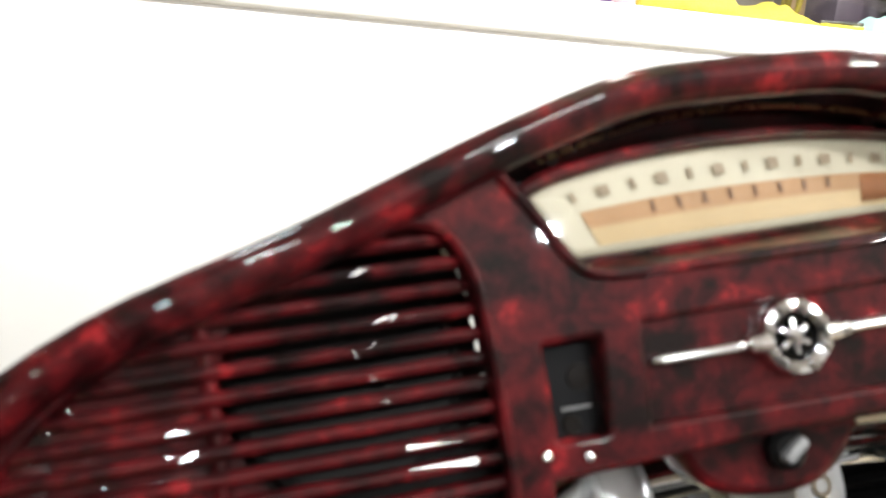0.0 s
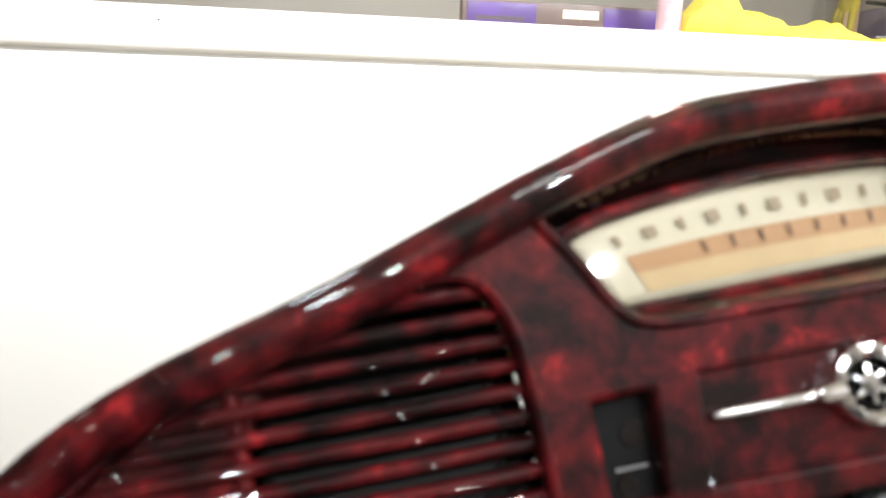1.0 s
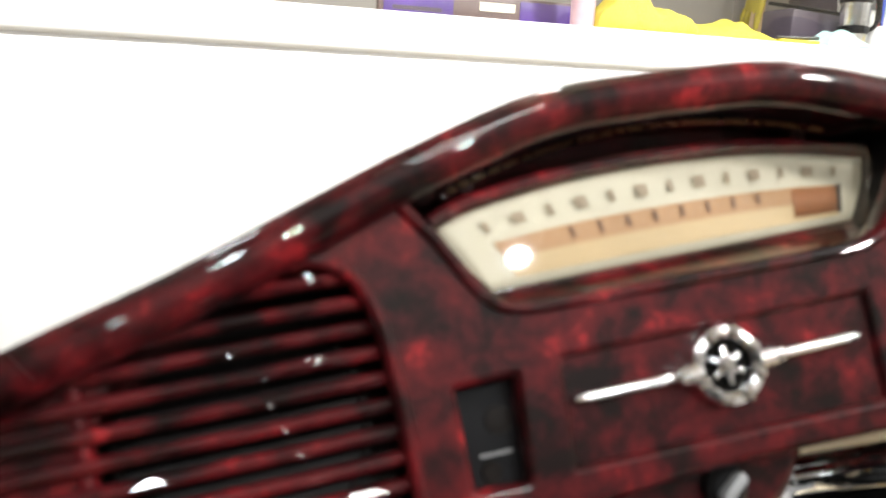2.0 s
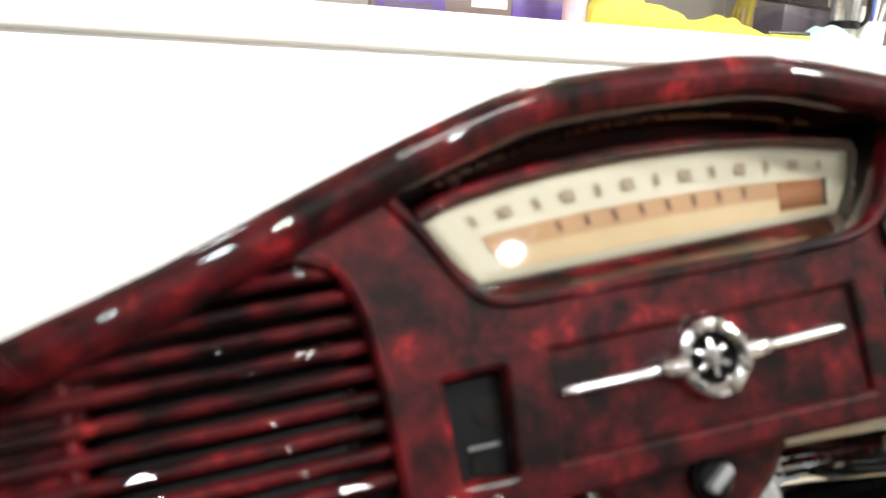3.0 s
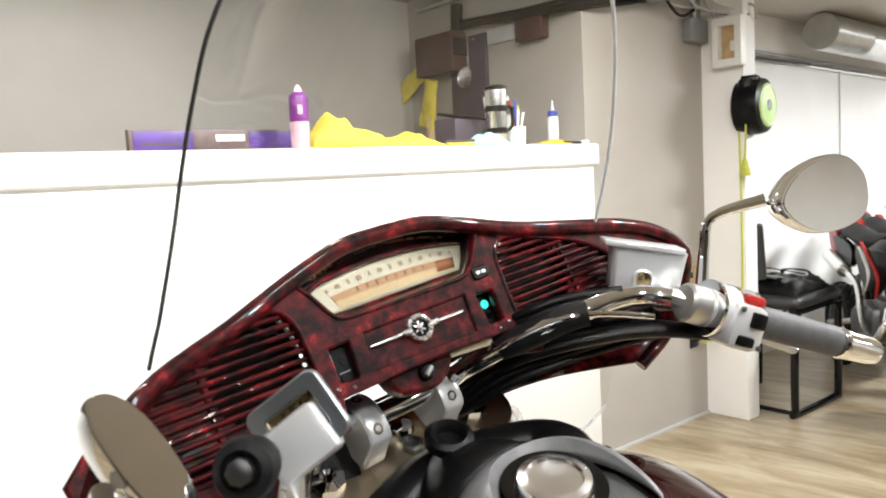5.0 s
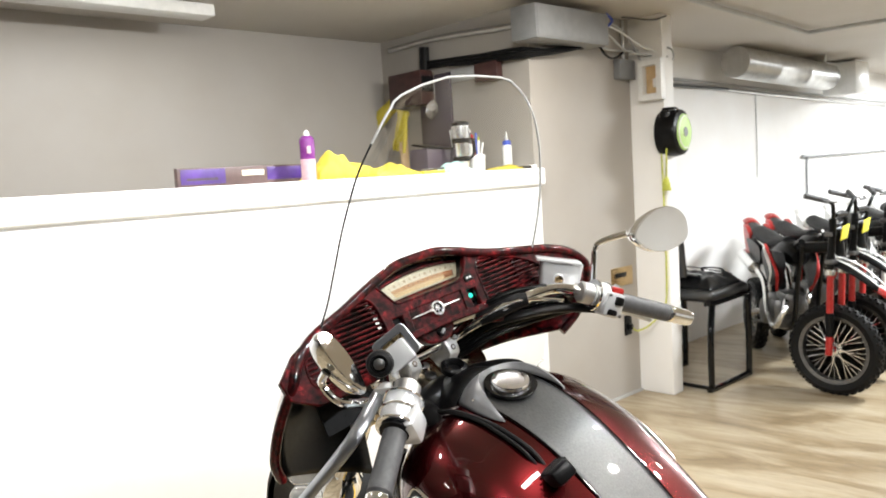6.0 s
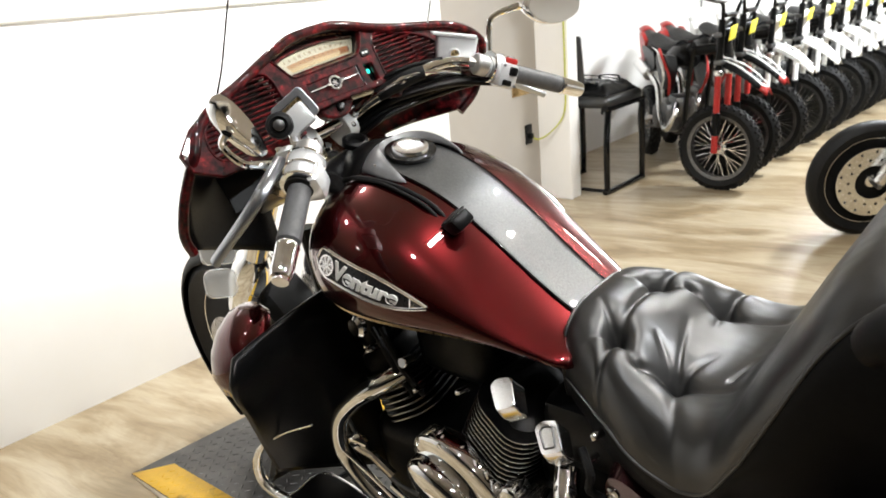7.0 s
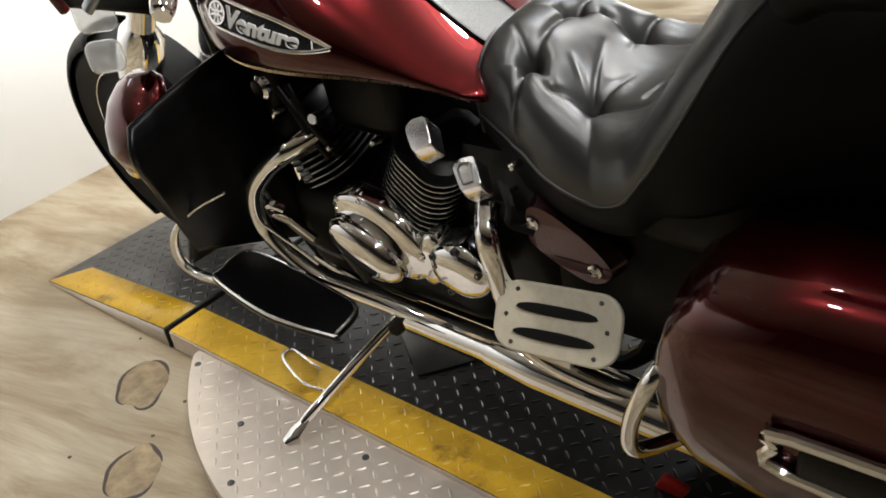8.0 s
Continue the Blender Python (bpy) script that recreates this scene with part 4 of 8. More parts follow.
def wheel(parent, centre, radius, width, rim_r, spokes, mats=("rubber", "chrome", "alloy"), tread=0, knob=0.006):
    """A wheel round the x axis: tyre, rim, hub and spokes."""
    c = Vector(centre)
    h = width / 2
    tyre = Geo().lathe([(rim_r, -h * 0.7), (rim_r + (radius - rim_r) * 0.55, -h), (radius - 0.012, -h * 0.72), (radius, -h * 0.3), (radius, h * 0.3), (radius - 0.012, h * 0.72), (rim_r + (radius - rim_r) * 0.55, h), (rim_r, h * 0.7), (rim_r, -h * 0.7)], c, (1, 0, 0), 48)
    t = part("tyre", tyre, mats[0], parent, "black rubber tyre")
    if tread:
        g = Geo()
        for i in range(tread):
            a = 2 * math.pi * i / tread
            for row, off in ((-0.62, 0.0), (-0.2, 0.5), (0.2, 0.0), (0.62, 0.5)):
                b = a + off * 2 * math.pi / tread
                rr = radius - (0.004 if abs(row) < 0.4 else 0.012)
                m = Matrix.Translation(c + Vector((row * h, math.cos(b) * rr, math.sin(b) * rr))) @ pose(0, 0, 0, math.degrees(b))
                g.box((0, 0, 0), (h * 0.32, knob * 2.2, 2.2 * math.pi * radius / tread * 0.30), m, 0)
        tagged(part("tread", g, mats[0], t), kind="stuff")
    part("rim", Geo().lathe([(rim_r - 0.020, -h * 0.62), (rim_r + 0.004, -h * 0.72), (rim_r + 0.006, -h * 0.55), (rim_r - 0.008, -h * 0.3), (rim_r - 0.008, h * 0.3), (rim_r + 0.006, h * 0.55), (rim_r + 0.004, h * 0.72), (rim_r - 0.020, h * 0.62), (rim_r - 0.022, 0), (rim_r - 0.020, -h * 0.62)], c, (1, 0, 0), 48), mats[1], parent)
    part("hub", Geo().lathe([(0.012, -h * 0.95), (0.030, -h * 0.85), (0.034, -h * 0.5), (0.022, -h * 0.2), (0.022, h * 0.2), (0.034, h * 0.5), (0.030, h * 0.85), (0.012, h * 0.95)], c, (1, 0, 0), 20), mats[2], parent)
    g = Geo()
    for i in range(spokes):
        a = 2 * math.pi * i / spokes
        s = 1 if i % 2 else -1
        b = a + (0.5 if (i // 2) % 2 else -0.5)
        g.rod(c + Vector((s * h * 0.5, math.cos(b) * 0.032, math.sin(b) * 0.032)), c + Vector((0, math.cos(a) * (rim_r - 0.018), math.sin(a) * (rim_r - 0.018))), 0.0030, seg=5)
    part("spokes", g, mats[2], parent)
    return t


fw = part("front_axle", Geo().rod((-0.15, 0.85, 0.33), (0.15, 0.85, 0.33), 0.012), "steel", bike)
wheel(fw, (0, 0.85, 0.33), 0.33, 0.14, 0.235, 24)
rw = part("rear_axle", Geo().rod((-0.16, -0.86, 0.33), (0.16, -0.86, 0.33), 0.014), "steel", bike)
wheel(rw, (0, -0.86, 0.33), 0.33, 0.16, 0.225, 24)
for s in (-1, 1):
    part("brake_disc", Geo().lathe([(0.150, -0.003), (0.150, 0.003), (0.095, 0.003), (0.095, -0.003), (0.150, -0.003)], (s * 0.085, 0.85, 0.33), (1, 0, 0), 40), "alloy", bike)


def fender(cy, a0, a1, r, w):
    def fn(a, k):
        b = radians(a0 + (a1 - a0) * a)
        q = (k - 0.5) * math.pi
        rr = r - 0.045 * (1 - math.cos(q))
        return Vector((w * math.sin(q), cy + rr * math.cos(b), 0.33 + rr * math.sin(b)))
    return fn


part("front_fender", Geo().grid(fender(0.85, -55, 80, 0.352, 0.076), 30, 10), "rubber", bike, "black front fender", thick=0.003, sharp=70)
part("rear_fender", Geo().grid(fender(-0.86, 15, 170, 0.40, 0.125), 30, 10), "red", bike, "burgundy rear fender", thick=0.003, sharp=70)

# handlebar and what sits on it
part("handlebar", Geo().tube([steer(-0.455, -0.250, 0.967), steer(-0.30, -0.172, 1.055), steer(-0.22, -0.085, 1.100), Vector((-0.105, 0.255, 1.045)), Vector((-0.045, 0.292, 1.023)), Vector((0.055, 0.285, 1.029)), Vector((0.078, 0.240, 1.057)), Vector((0.104, 0.205, 1.075)), Vector((0.150, 0.165, 1.093)), steer(0.235, -0.100, 1.094), steer(0.30, -0.172, 1.055), steer(0.455, -0.250, 0.967)], 0.0125, 14, 6), "chrome", bike, "chrome handlebar")
for s in (-1, 1):
    cm = Matrix.Translation((s * 0.050 - 0.004, 0.289, 1.022)) @ pose(0, 0, 0, 40, 0, 5)
    strap = smooth_loop([(-0.029, -0.040), (-0.0295, 0.000), (-0.0265, 0.009), (-0.014, 0.0165), (0.0, 0.0195), (0.014, 0.0165), (0.0265, 0.009), (0.0295, 0.000), (0.029, -0.040)], 3)
    cl = part("bar_clamp", curve_mesh([strap], 0.024, 0.003, cm @ pose(0, 0, 0, 90, 0, 90)), "silverpaint", bike, "cast aluminium handlebar clamp")
    for dx in (-0.0115, 0.0115):
        part("clamp_rib", Geo().tube([cm @ Vector((dx, p.x, p.y)) for p in (Vector((-0.0295, -0.030)), Vector((-0.0300, 0.000)), Vector((-0.0265, 0.0095)), Vector((-0.014, 0.0172)), Vector((0, 0.0202)), Vector((0.014, 0.0172)), Vector((0.0265, 0.0095)), Vector((0.0300, 0.0)), Vector((0.0295, -0.030)))], 0.0030, 8, 3), "silverpaint", cl)
    for dy in (-0.019, 0.019):
        up = cm.to_3x3() @ Vector((0, dy * 22, 1)).normalized()
        foot = cm @ Vector((0, dy, 0.0125))
        part("bolt_seat", Geo().lathe([(0.0088, -0.004), (0.0088, 0.0025), (0.0074, 0.0030), (0.0072, 0.0005)], foot, up, 18), "silverpaint", cl)
        part("clamp_bolt", Geo().lathe([(0.0066, 0.000), (0.0066, 0.0042), (0.0056, 0.0050), (0.0034, 0.0050), (0.0030, 0.0015), (0.0, 0.0015)], foot, up, 12), "chrome", cl, "chrome socket bolt")
    a, b = steer(s * 0.315, -0.180, 1.047), steer(s * 0.432, -0.238, 0.981)
    b = a.lerp(b, 0.76 if s < 0 else 0.92)
    gp = part("grip", Geo().rod(a, b, 0.0185, seg=20, bev=0.3), "grip", bike, "worn dark grey rubber grip")
    d = (b - a).normalized()
    part("grip_end", Geo().lathe([(0.0175, 0), (0.0190, 0.004), (0.0180, 0.010), (0.0172, 0.048), (0.0150, 0.058), (0.0090, 0.063)], b, d, 20), "chrome", gp, "chrome bar end cap")
    hs = part("switch_housing", Geo().lathe([(0.019, 0), (0.029, 0.006), (0.031, 0.030), (0.026, 0.052), (0.020, 0.058)], a - d * 0.060, d, 18), "silverpaint", bike, "silver switch housing")
    mm = Matrix.Translation(a - d * 0.030 + Vector((0, -0.012, -0.012))) @ d.to_track_quat("X", "Z").to_matrix().to_4x4()
    part("switch_block", Geo().box((0, 0, 0), (0.046, 0.050, 0.052), mm, 0.010), "silverpaint", hs)
    part("switch_button", Geo().box((0, 0, 0), (0.018, 0.010, 0.018), mm @ pose(0.006, -0.026, 0.010), 0.003), "plastic", hs)
    part("horn_button", Geo().box((0, 0, 0), (0.020, 0.010, 0.012), mm @ pose(-0.004, -0.026, -0.015), 0.003), "plastic", hs)
    part("grip_flange", Geo().lathe([(0.0185, 0), (0.0245, 0.001), (0.0250, 0.005), (0.0190, 0.007)], a - d * 0.002, d, 22), "rubber", gp)
    for h in (-0.058, -0.033, -0.008):
        part("housing_band", Geo().lathe([(0.024, 0), (0.0325, 0.001), (0.0325, 0.005), (0.024, 0.006)], a + d * h, d, 24), "chrome", hs)
    for dx, dz in ((-0.017, 0.019), (0.016, -0.019)):
        part("housing_screw", Geo().lathe([(0.0035, 0), (0.0032, 0.002), (0.0015, 0.003)], mm @ Vector((dx, -0.0255, dz)), mm.to_3x3() @ Vector((0, -1, 0)), 10), "steel", hs)
    part("perch_bolt", Geo().lathe([(0.008, 0), (0.008, 0.006), (0.004, 0.008)], steer(s * 0.268, -0.100, 1.086), (0, -0.2, 0.98), 10), "chrome", bike)
    if s > 0:
        part("kill_switch", Geo().box((0, 0, 0), (0.028, 0.012, 0.012), mm @ pose(0.004, -0.012, 0.030), 0.004), "brightred", hs, "red engine stop switch")
    # lever and fluid reservoir
    p0 = steer(s * 0.268, -0.100, 1.078)
    perch = part("lever_perch", Geo().rod(a - d * 0.088, a - d * 0.060, 0.022, seg=16).tube([a - d * 0.075, (a - d * 0.075 + p0) / 2 + Vector((0, 0, 0.004)), p0], [0.015, 0.014, 0.013], 10, 4), "cast", bike)
    reach = [steer(0.33, -0.115, 1.045), steer(0.40, -0.135, 0.998), steer(0.47, -0.150, 0.955), steer(0.482, -0.156, 0.947)] if s > 0 else [Vector((-0.325, 0.030, 1.062)), Vector((-0.357, 0.034, 1.036)), Vector((-0.395, 0.080, 0.982)), Vector((-0.412, 0.103, 0.956))]
    part("lever", Geo().tube([p0, *reach], [0.012, 0.013, 0.013, 0.011, 0.011], 12, 5, 0.62), "satin", bike, "satin alloy hand lever")
    e1 = Vector((0.055, -0.050, -0.022)).normalized()
    out = e1.cross(Vector((0.06, 0.08, 1))).normalized()
    rm = Matrix.Translation((0.292, 0.170, 1.112)) @ Matrix((e1, -out, e1.cross(-out))).transposed().to_4x4()
    if s < 0:
        n, e1 = Vector((-0.66, -0.69, 0.30)).normalized(), Vector((0.047, -0.032, 0.031))
        e1 = (e1 - n * e1.dot(n)).normalized()
        rm = Matrix.Translation((-0.214, 0.066, 1.1420)) @ Matrix((e1, n.cross(e1), n)).transposed().to_4x4()
        res = part("fluid_reservoir", Geo().box((0, 0, -0.015), (0.052, 0.040, 0.024), rm, 0.006), "silverpaint", bike, "satin alloy clutch fluid reservoir")
        part("lid_frame", curve_mesh([rounded(0.061, 0.050, 0.007), rounded(0.043, 0.032, 0.004)], 0.007, 0.002, rm @ pose(0, 0, -0.0035)), "satin", res, "grey satin lid frame")
        part("lid_well", curve_mesh([rounded(0.044, 0.033, 0.004), rounded(0.040, 0.029, 0.003)], 0.006, 0, rm @ pose(0, 0, -0.0032)), "black", res)
        # bronze colour here stands for the tan reflection in the lid
        part("lid_inset", curve_mesh([rounded(0.044, 0.033, 0.004)], 0.002, 0, rm @ pose(0, 0, -0.005)), "gold", res)
    else:
        res = part("fluid_reservoir", Geo().loft([[rm @ Vector((p.x * k, p.y * k, z)) for p in rounded(0.088, 0.048, 0.008)] for z, k in ((-0.030, 0.86), (-0.027, 0.92), (0.010, 0.97), (0.021, 1.0), (0.024, 1.0))]), "silverpaint", bike, "satin alloy fluid reservoir with a sight glass")
        part("reservoir_lid", Geo().box((0, 0, 0.0275), (0.094, 0.053, 0.007), rm, 0.0025), "silverpaint", res)
        part("sight_ring", Geo().lathe([(0.0125, 0), (0.0125, 0.005), (0.0095, 0.006), (0.0085, 0.002)], rm @ Vector((-0.004, -0.0215, -0.012)), rm.to_3x3() @ Vector((0, -1, 0)), 18), "silverpaint", res)
        part("sight_glass", Geo().lathe([(0.0088, 0), (0.0088, 0.003), (0.004, 0.004), (0.0, 0.004)], rm @ Vector((-0.004, -0.0215, -0.012)), rm.to_3x3() @ Vector((0, -1, 0)), 18), "gold", res)
    # mirror
    q0, q1, q2, q3 = (Vector((0.356, 0.140, 1.075)), Vector((0.372, 0.142, 1.118)), Vector((0.387, 0.137, 1.152)), Vector((0.422, 0.086, 1.166))) if s > 0 else (steer(-0.300, -0.105, 1.075), Vector((-0.335, 0.060, 1.098)), Vector((-0.350, 0.075, 1.130)), Vector((-0.345, 0.062, 1.150)))
    mr = part("mirror_arm", Geo().tube([q0, q1, q2, q3], [0.0085, 0.0065, 0.006, 0.008], 10, 5), "chrome", bike, "chrome mirror arm")
    mx = Matrix.Translation((0.496, 0.056, 1.152)) @ pose(0, 0, 0, 84, 0, -7)
    if s < 0:
        along = Vector((0.029, -0.033, -0.093)).normalized()
        away = Vector((0.70, 0.62, -0.25))
        away = (away - along * away.dot(along)).normalized()
        across = (away * 0.90 + along.cross(away) * 0.44).normalized()
        mx = Matrix.Translation((-0.318, 0.062, 1.153)) @ Matrix((along, across, along.cross(across))).transposed().to_4x4()
    shape = smooth_loop([(-0.078 * s, 0.006), (-0.05 * s, 0.034), (0.0, 0.047), (0.05 * s, 0.040), (0.078 * s, 0.010), (0.070 * s, -0.030), (0.02 * s, -0.042), (-0.04 * s, -0.030)], 5)
    shape = [p * 1.06 if s > 0 else p * 0.92 for p in (shape if s > 0 else shape[::-1])]
    if s < 0:
        shape = [Vector((p.x * 0.80, p.y * 0.47)) for p in shape]
    rings = [[mx @ Vector((p.x * k, p.y * k, w)) for p in shape] for k, w in ((0.97, 0.004), (1.0, 0.0), (1.0, -0.008), (0.90, -0.022), (0.62, -0.033), (0.2, -0.037))]
    part("mirror_shell", Geo().loft(rings), "chrome", mr, "teardrop chrome mirror shell", sharp=50)
    part("mirror_glass", curve_mesh([[Vector((p.x * 0.93, p.y * 0.93)) for p in shape]], 0.002, 0, mx @ pose(0, 0, 0.0042)), "mirror", mr, "mirror glass")
kb = part("clutch_boot", Geo().lathe([(0.010, -0.024), (0.019, -0.016), (0.022, 0.0), (0.020, 0.010), (0.014, 0.014), (0.012, 0.008), (0.0, 0.008)], (-0.262, 0.045, 1.135), (-0.55, -0.75, 0.25), 20), "rubber", bike, "black rubber boot beside the clutch perch")
part("boot_bolt", Geo().lathe([(0.009, 0), (0.009, 0.008), (0.005, 0.010)], (-0.268, 0.037, 1.138), (-0.55, -0.75, 0.25), 8), "steel", kb)
part("bar_sleeve", Geo().tube([Vector((0.094, 0.219, 1.069)), Vector((0.104, 0.205, 1.075)), Vector((0.125, 0.186, 1.084)), Vector((0.150, 0.165, 1.093)), Vector((0.168, 0.150, 1.095))], [0.0135, 0.0150, 0.0155, 0.0150, 0.0135], 14, 5), "rubber", bike, "black rubber sleeve round the bar")
part("brake_hose", Geo().tube([Vector((0.055, 0.254, 1.046)), Vector((0.074, 0.222, 1.067)), Vector((0.092, 0.196, 1.081)), Vector((0.119, 0.172, 1.093)), Vector((0.148, 0.151, 1.098)), Vector((0.191, 0.137, 1.089)), Vector((0.236, 0.118, 1.074))], 0.0034, 10, 5), "chrome", bike, "thin bright brake line along the bar")
# cables from the bar down to the head
for i, (x0, dx) in enumerate(((0.20, 0.0), (0.210, 0.010), (0.220, 0.020), (0.230, 0.030), (0.240, 0.040))):
    s = 1 if x0 > 0 else -1
    part("cable", Geo().tube([steer(x0 + s * 0.05, -0.10, 1.072 - abs(dx)), steer(x0, -0.06, 1.070 - abs(dx)), steer(s * 0.13, 0.005, 1.060 - abs(dx)), steer(s * 0.085, 0.065, 1.025 - abs(dx)), steer(s * 0.10, 0.135, 0.955)], 0.0056, 8, 5), "plastic", bike, "black control cable")

lower_clear = part("lower_wind_panel", Geo().grid(lambda a, k: Vector((0.18 + 0.235 * a - 0.02 * k, 0.350 + 0.02 * k, 0.945 - (0.03 + 0.085 * math.sin(math.pi * min(1.0, 0.25 + 0.75 * (1 - a))) ** 0.8) * k)), 16, 8), "shield", bike, "clear acrylic panel under the fairing", sharp=80)
lower_clear.visible_shadow = False
part("panel_edge", Geo().tube([Vector((0.16 + 0.235 * a, 0.370, 0.915 - 0.085 * math.sin(math.pi * min(1.0, 0.25 + 0.75 * (1 - a))) ** 0.8)) for a in [i / 16 for i in range(17)]], 0.0022, 8, 1), "frosted", lower_clear, "polished edge of the clear panel")
for dz in (0.0, 0.008, 0.016):
    part("cable", Geo().tube([Vector((0.072, 0.300, 1.046 + 0.5 * dz)), Vector((0.092, 0.262, 1.066 + 0.6 * dz)), Vector((0.125, 0.205, 1.086 + dz)), Vector((0.168, 0.178, 1.094 + dz)), Vector((0.220, 0.145, 1.096 + 0.7 * dz))], 0.0050, 10, 5), "plastic", bike, "black sheathed cable over the bar")
part("wire_loom", Geo().tube([steer(0.30, -0.165, 1.030), steer(0.24, -0.10, 1.052), steer(0.16, -0.04, 1.056), steer(0.115, 0.015, 1.040), steer(0.12, 0.10, 0.985)], [0.010, 0.013, 0.012, 0.011, 0.010], 12, 6, 0.8), "plastic", bike, "thick black wiring loom under the bar")

# fuel tank
TANK = [(0.215, 0.05, 0.905, 0.86), (0.195, 0.14, 0.945, 0.815), (0.15, 0.212, 0.968, 0.775), (0.08, 0.246, 0.988, 0.757), (0.0, 0.250, 0.972, 0.752), (-0.08, 0.238, 0.938, 0.752), (-0.16, 0.214, 0.882, 0.752), (-0.24, 0.188, 0.815, 0.748), (-0.30, 0.165, 0.772, 0.732), (-0.35, 0.14, 0.745, 0.715), (-0.375, 0.08, 0.73, 0.705)]


def tank_dims(y):
    return lerp(TANK, y)


def right_side(y):
    """The far flank swells less."""
    return 0.86 - 0.15 * min(1.0, max(0.0, (0.1 - y) / 0.45))


def tank_at(a, y, grow=0.0):
    """A place on the tank's skin; a runs round from the belly (-180) over the left flank (-90) and the top (0)."""
    w, top, bot = tank_dims(y)
    if a > 0:
        w *= right_side(y)
    mid = bot + (top - bot) * 0.36
    b = radians(a)
    s, c = math.sin(b), math.cos(b)
    x = (w + grow) * math.copysign(abs(s) ** 0.80, s)
    z = mid + (top - mid + grow) * math.copysign(abs(c) ** 0.86, c) if c > 0 else mid + (mid - bot + grow) * math.copysign(abs(c) ** 0.5, c)
    return Vector((x, y, z))


ys = [0.215 - 0.59 * i / 46 for i in range(47)]
tank = part("fuel_tank", Geo().loft([[tank_at(-180 + 360 * j / 56, y) for j in range(56)] for y in ys]), "red", bike, "burgundy metallic fuel tank", sharp=60)


def stripe(u, v):
    y = 0.16 - 0.50 * u
    w = 0.072 - 0.022 * u
    ww, top, bot = tank_dims(y)
    x = w * (v * 2 - 1)
    if x > 0:
        ww *= right_side(y)
    a = math.degrees(math.asin(min(1, abs(x) / ww) ** (1 / 0.80)))
    return tank_at(math.copysign(a, x), y, 0.0025)


part("tank_stripe", Geo().grid(stripe, 40, 12), "silver", tank, "brushed silver centre stripe", thick=0.002, sharp=70)
for s in (0, 1):
    part("pinstripe", Geo().tube([stripe(i / 20, s) + Vector((0, 0, 0.0006)) for i in range(21)], 0.0016, 6, 1), "black", tank)
for s in (-1, 1):
    part("seam_strip", Geo().tube([tank_at(s * 116, 0.17 - 0.50 * i / 20, 0.0015) for i in range(21)], 0.003, 6, 2), "gold", tank, "thin bronze line along the tank seam")
# console round the filler cap
def tank_x(x, y, grow=0.0):
    """The tank's upper skin over x, y."""
    w, top, bot = tank_dims(y)
    if x > 0:
        w *= right_side(y)
    a = math.degrees(math.asin(min(1, abs(x) / w) ** (1 / 0.80)))
    return tank_at(math.copysign(a, x), y, grow)


def collar(a, k):
    """The hood round the filler cap: widest ahead, running out into a point on each side."""
    th = a * 2 - 1
    phi = radians(128 * th)
    grow = 0.048 * abs(th) ** 4
    r0, r1 = 0.047 + grow, 0.0475 + grow + 0.058 * (1 - th * th) ** 0.75
    r = r0 + (r1 - r0) * k
    x, y = r * math.sin(phi), 0.052 + r * math.cos(phi) * 0.95
    hump = 0.033 * (1 - th * th) ** 0.6
    p = tank_x(max(-0.2, min(0.2, x)), min(y, 0.16), 0.002)
    return Vector((x, y, p.z + hump * (1 - k ** 2.4) * min(1, 0.35 + 4 * k) - 0.10 * max(0.0, y - 0.12)))


part("filler_console", Geo().grid(collar, 48, 12), "console", tank, "dark grey hooded surround of the filler cap", sharp=60, thick=0.003)
part("filler_well", Geo().lathe([(0.048, 0.0), (0.046, -0.006), (0.040, -0.014), (0.0, -0.014)], (0, 0.052, 1.000), (0, -0.25, 0.97), 28), "black", tank)
part("filler_cap", Geo().lathe([(0.034, -0.012), (0.036, 0.002), (0.033, 0.008), (0.026, 0.010), (0.024, 0.007), (0.0, 0.008)], (0, 0.052, 1.000), (0, -0.25, 0.97), 32), "bright", tank, "bright metal fuel filler cap")
part("console_skirt", Geo().tube([(-0.125, 0.10, 0.955), (-0.120, 0.15, 0.965), (-0.095, 0.20, 0.960), (0.0, 0.225, 0.965), (0.095, 0.20, 0.960), (0.110, 0.15, 0.965), (0.105, 0.11, 0.955)], [0.010, 0.024, 0.030, 0.032, 0.030, 0.024, 0.010], 12, 6, 0.8), "plastic", bike, "black boot between console and fork")
part("dash_cowl", Geo().loft([[Vector((x * w, y, z + h * (1 - abs(x) ** 2.2))) for x in [-1 + 2 * j / 16 for j in range(17)]] for y, w, z, h in ((0.26, 0.075, 0.90, 0.06), (0.22, 0.10, 0.90, 0.09), (0.165, 0.112, 0.90, 0.108), (0.12, 0.10, 0.955, 0.056))], False, False), "plastic", bike, "black cowl between tank and fork", thick=0.004)
for s in (-1, 1):
    part("console_bolt", Geo().lathe([(0.007, 0), (0.006, 0.003), (0.003, 0.004)], (s * 0.078, 0.062, 0.996), (s * 0.3, -0.2, 0.93), 12), "chrome", tank)
part("lock_ring", Geo().lathe([(0.026, 0), (0.026, 0.010), (0.020, 0.014), (0.016, 0.010), (0.014, 0.002), (0, 0.002)], (-0.003, 0.207, 1.000), (0, -0.35, 0.93), 24), "plastic", bike, "black ring round the steering lock")
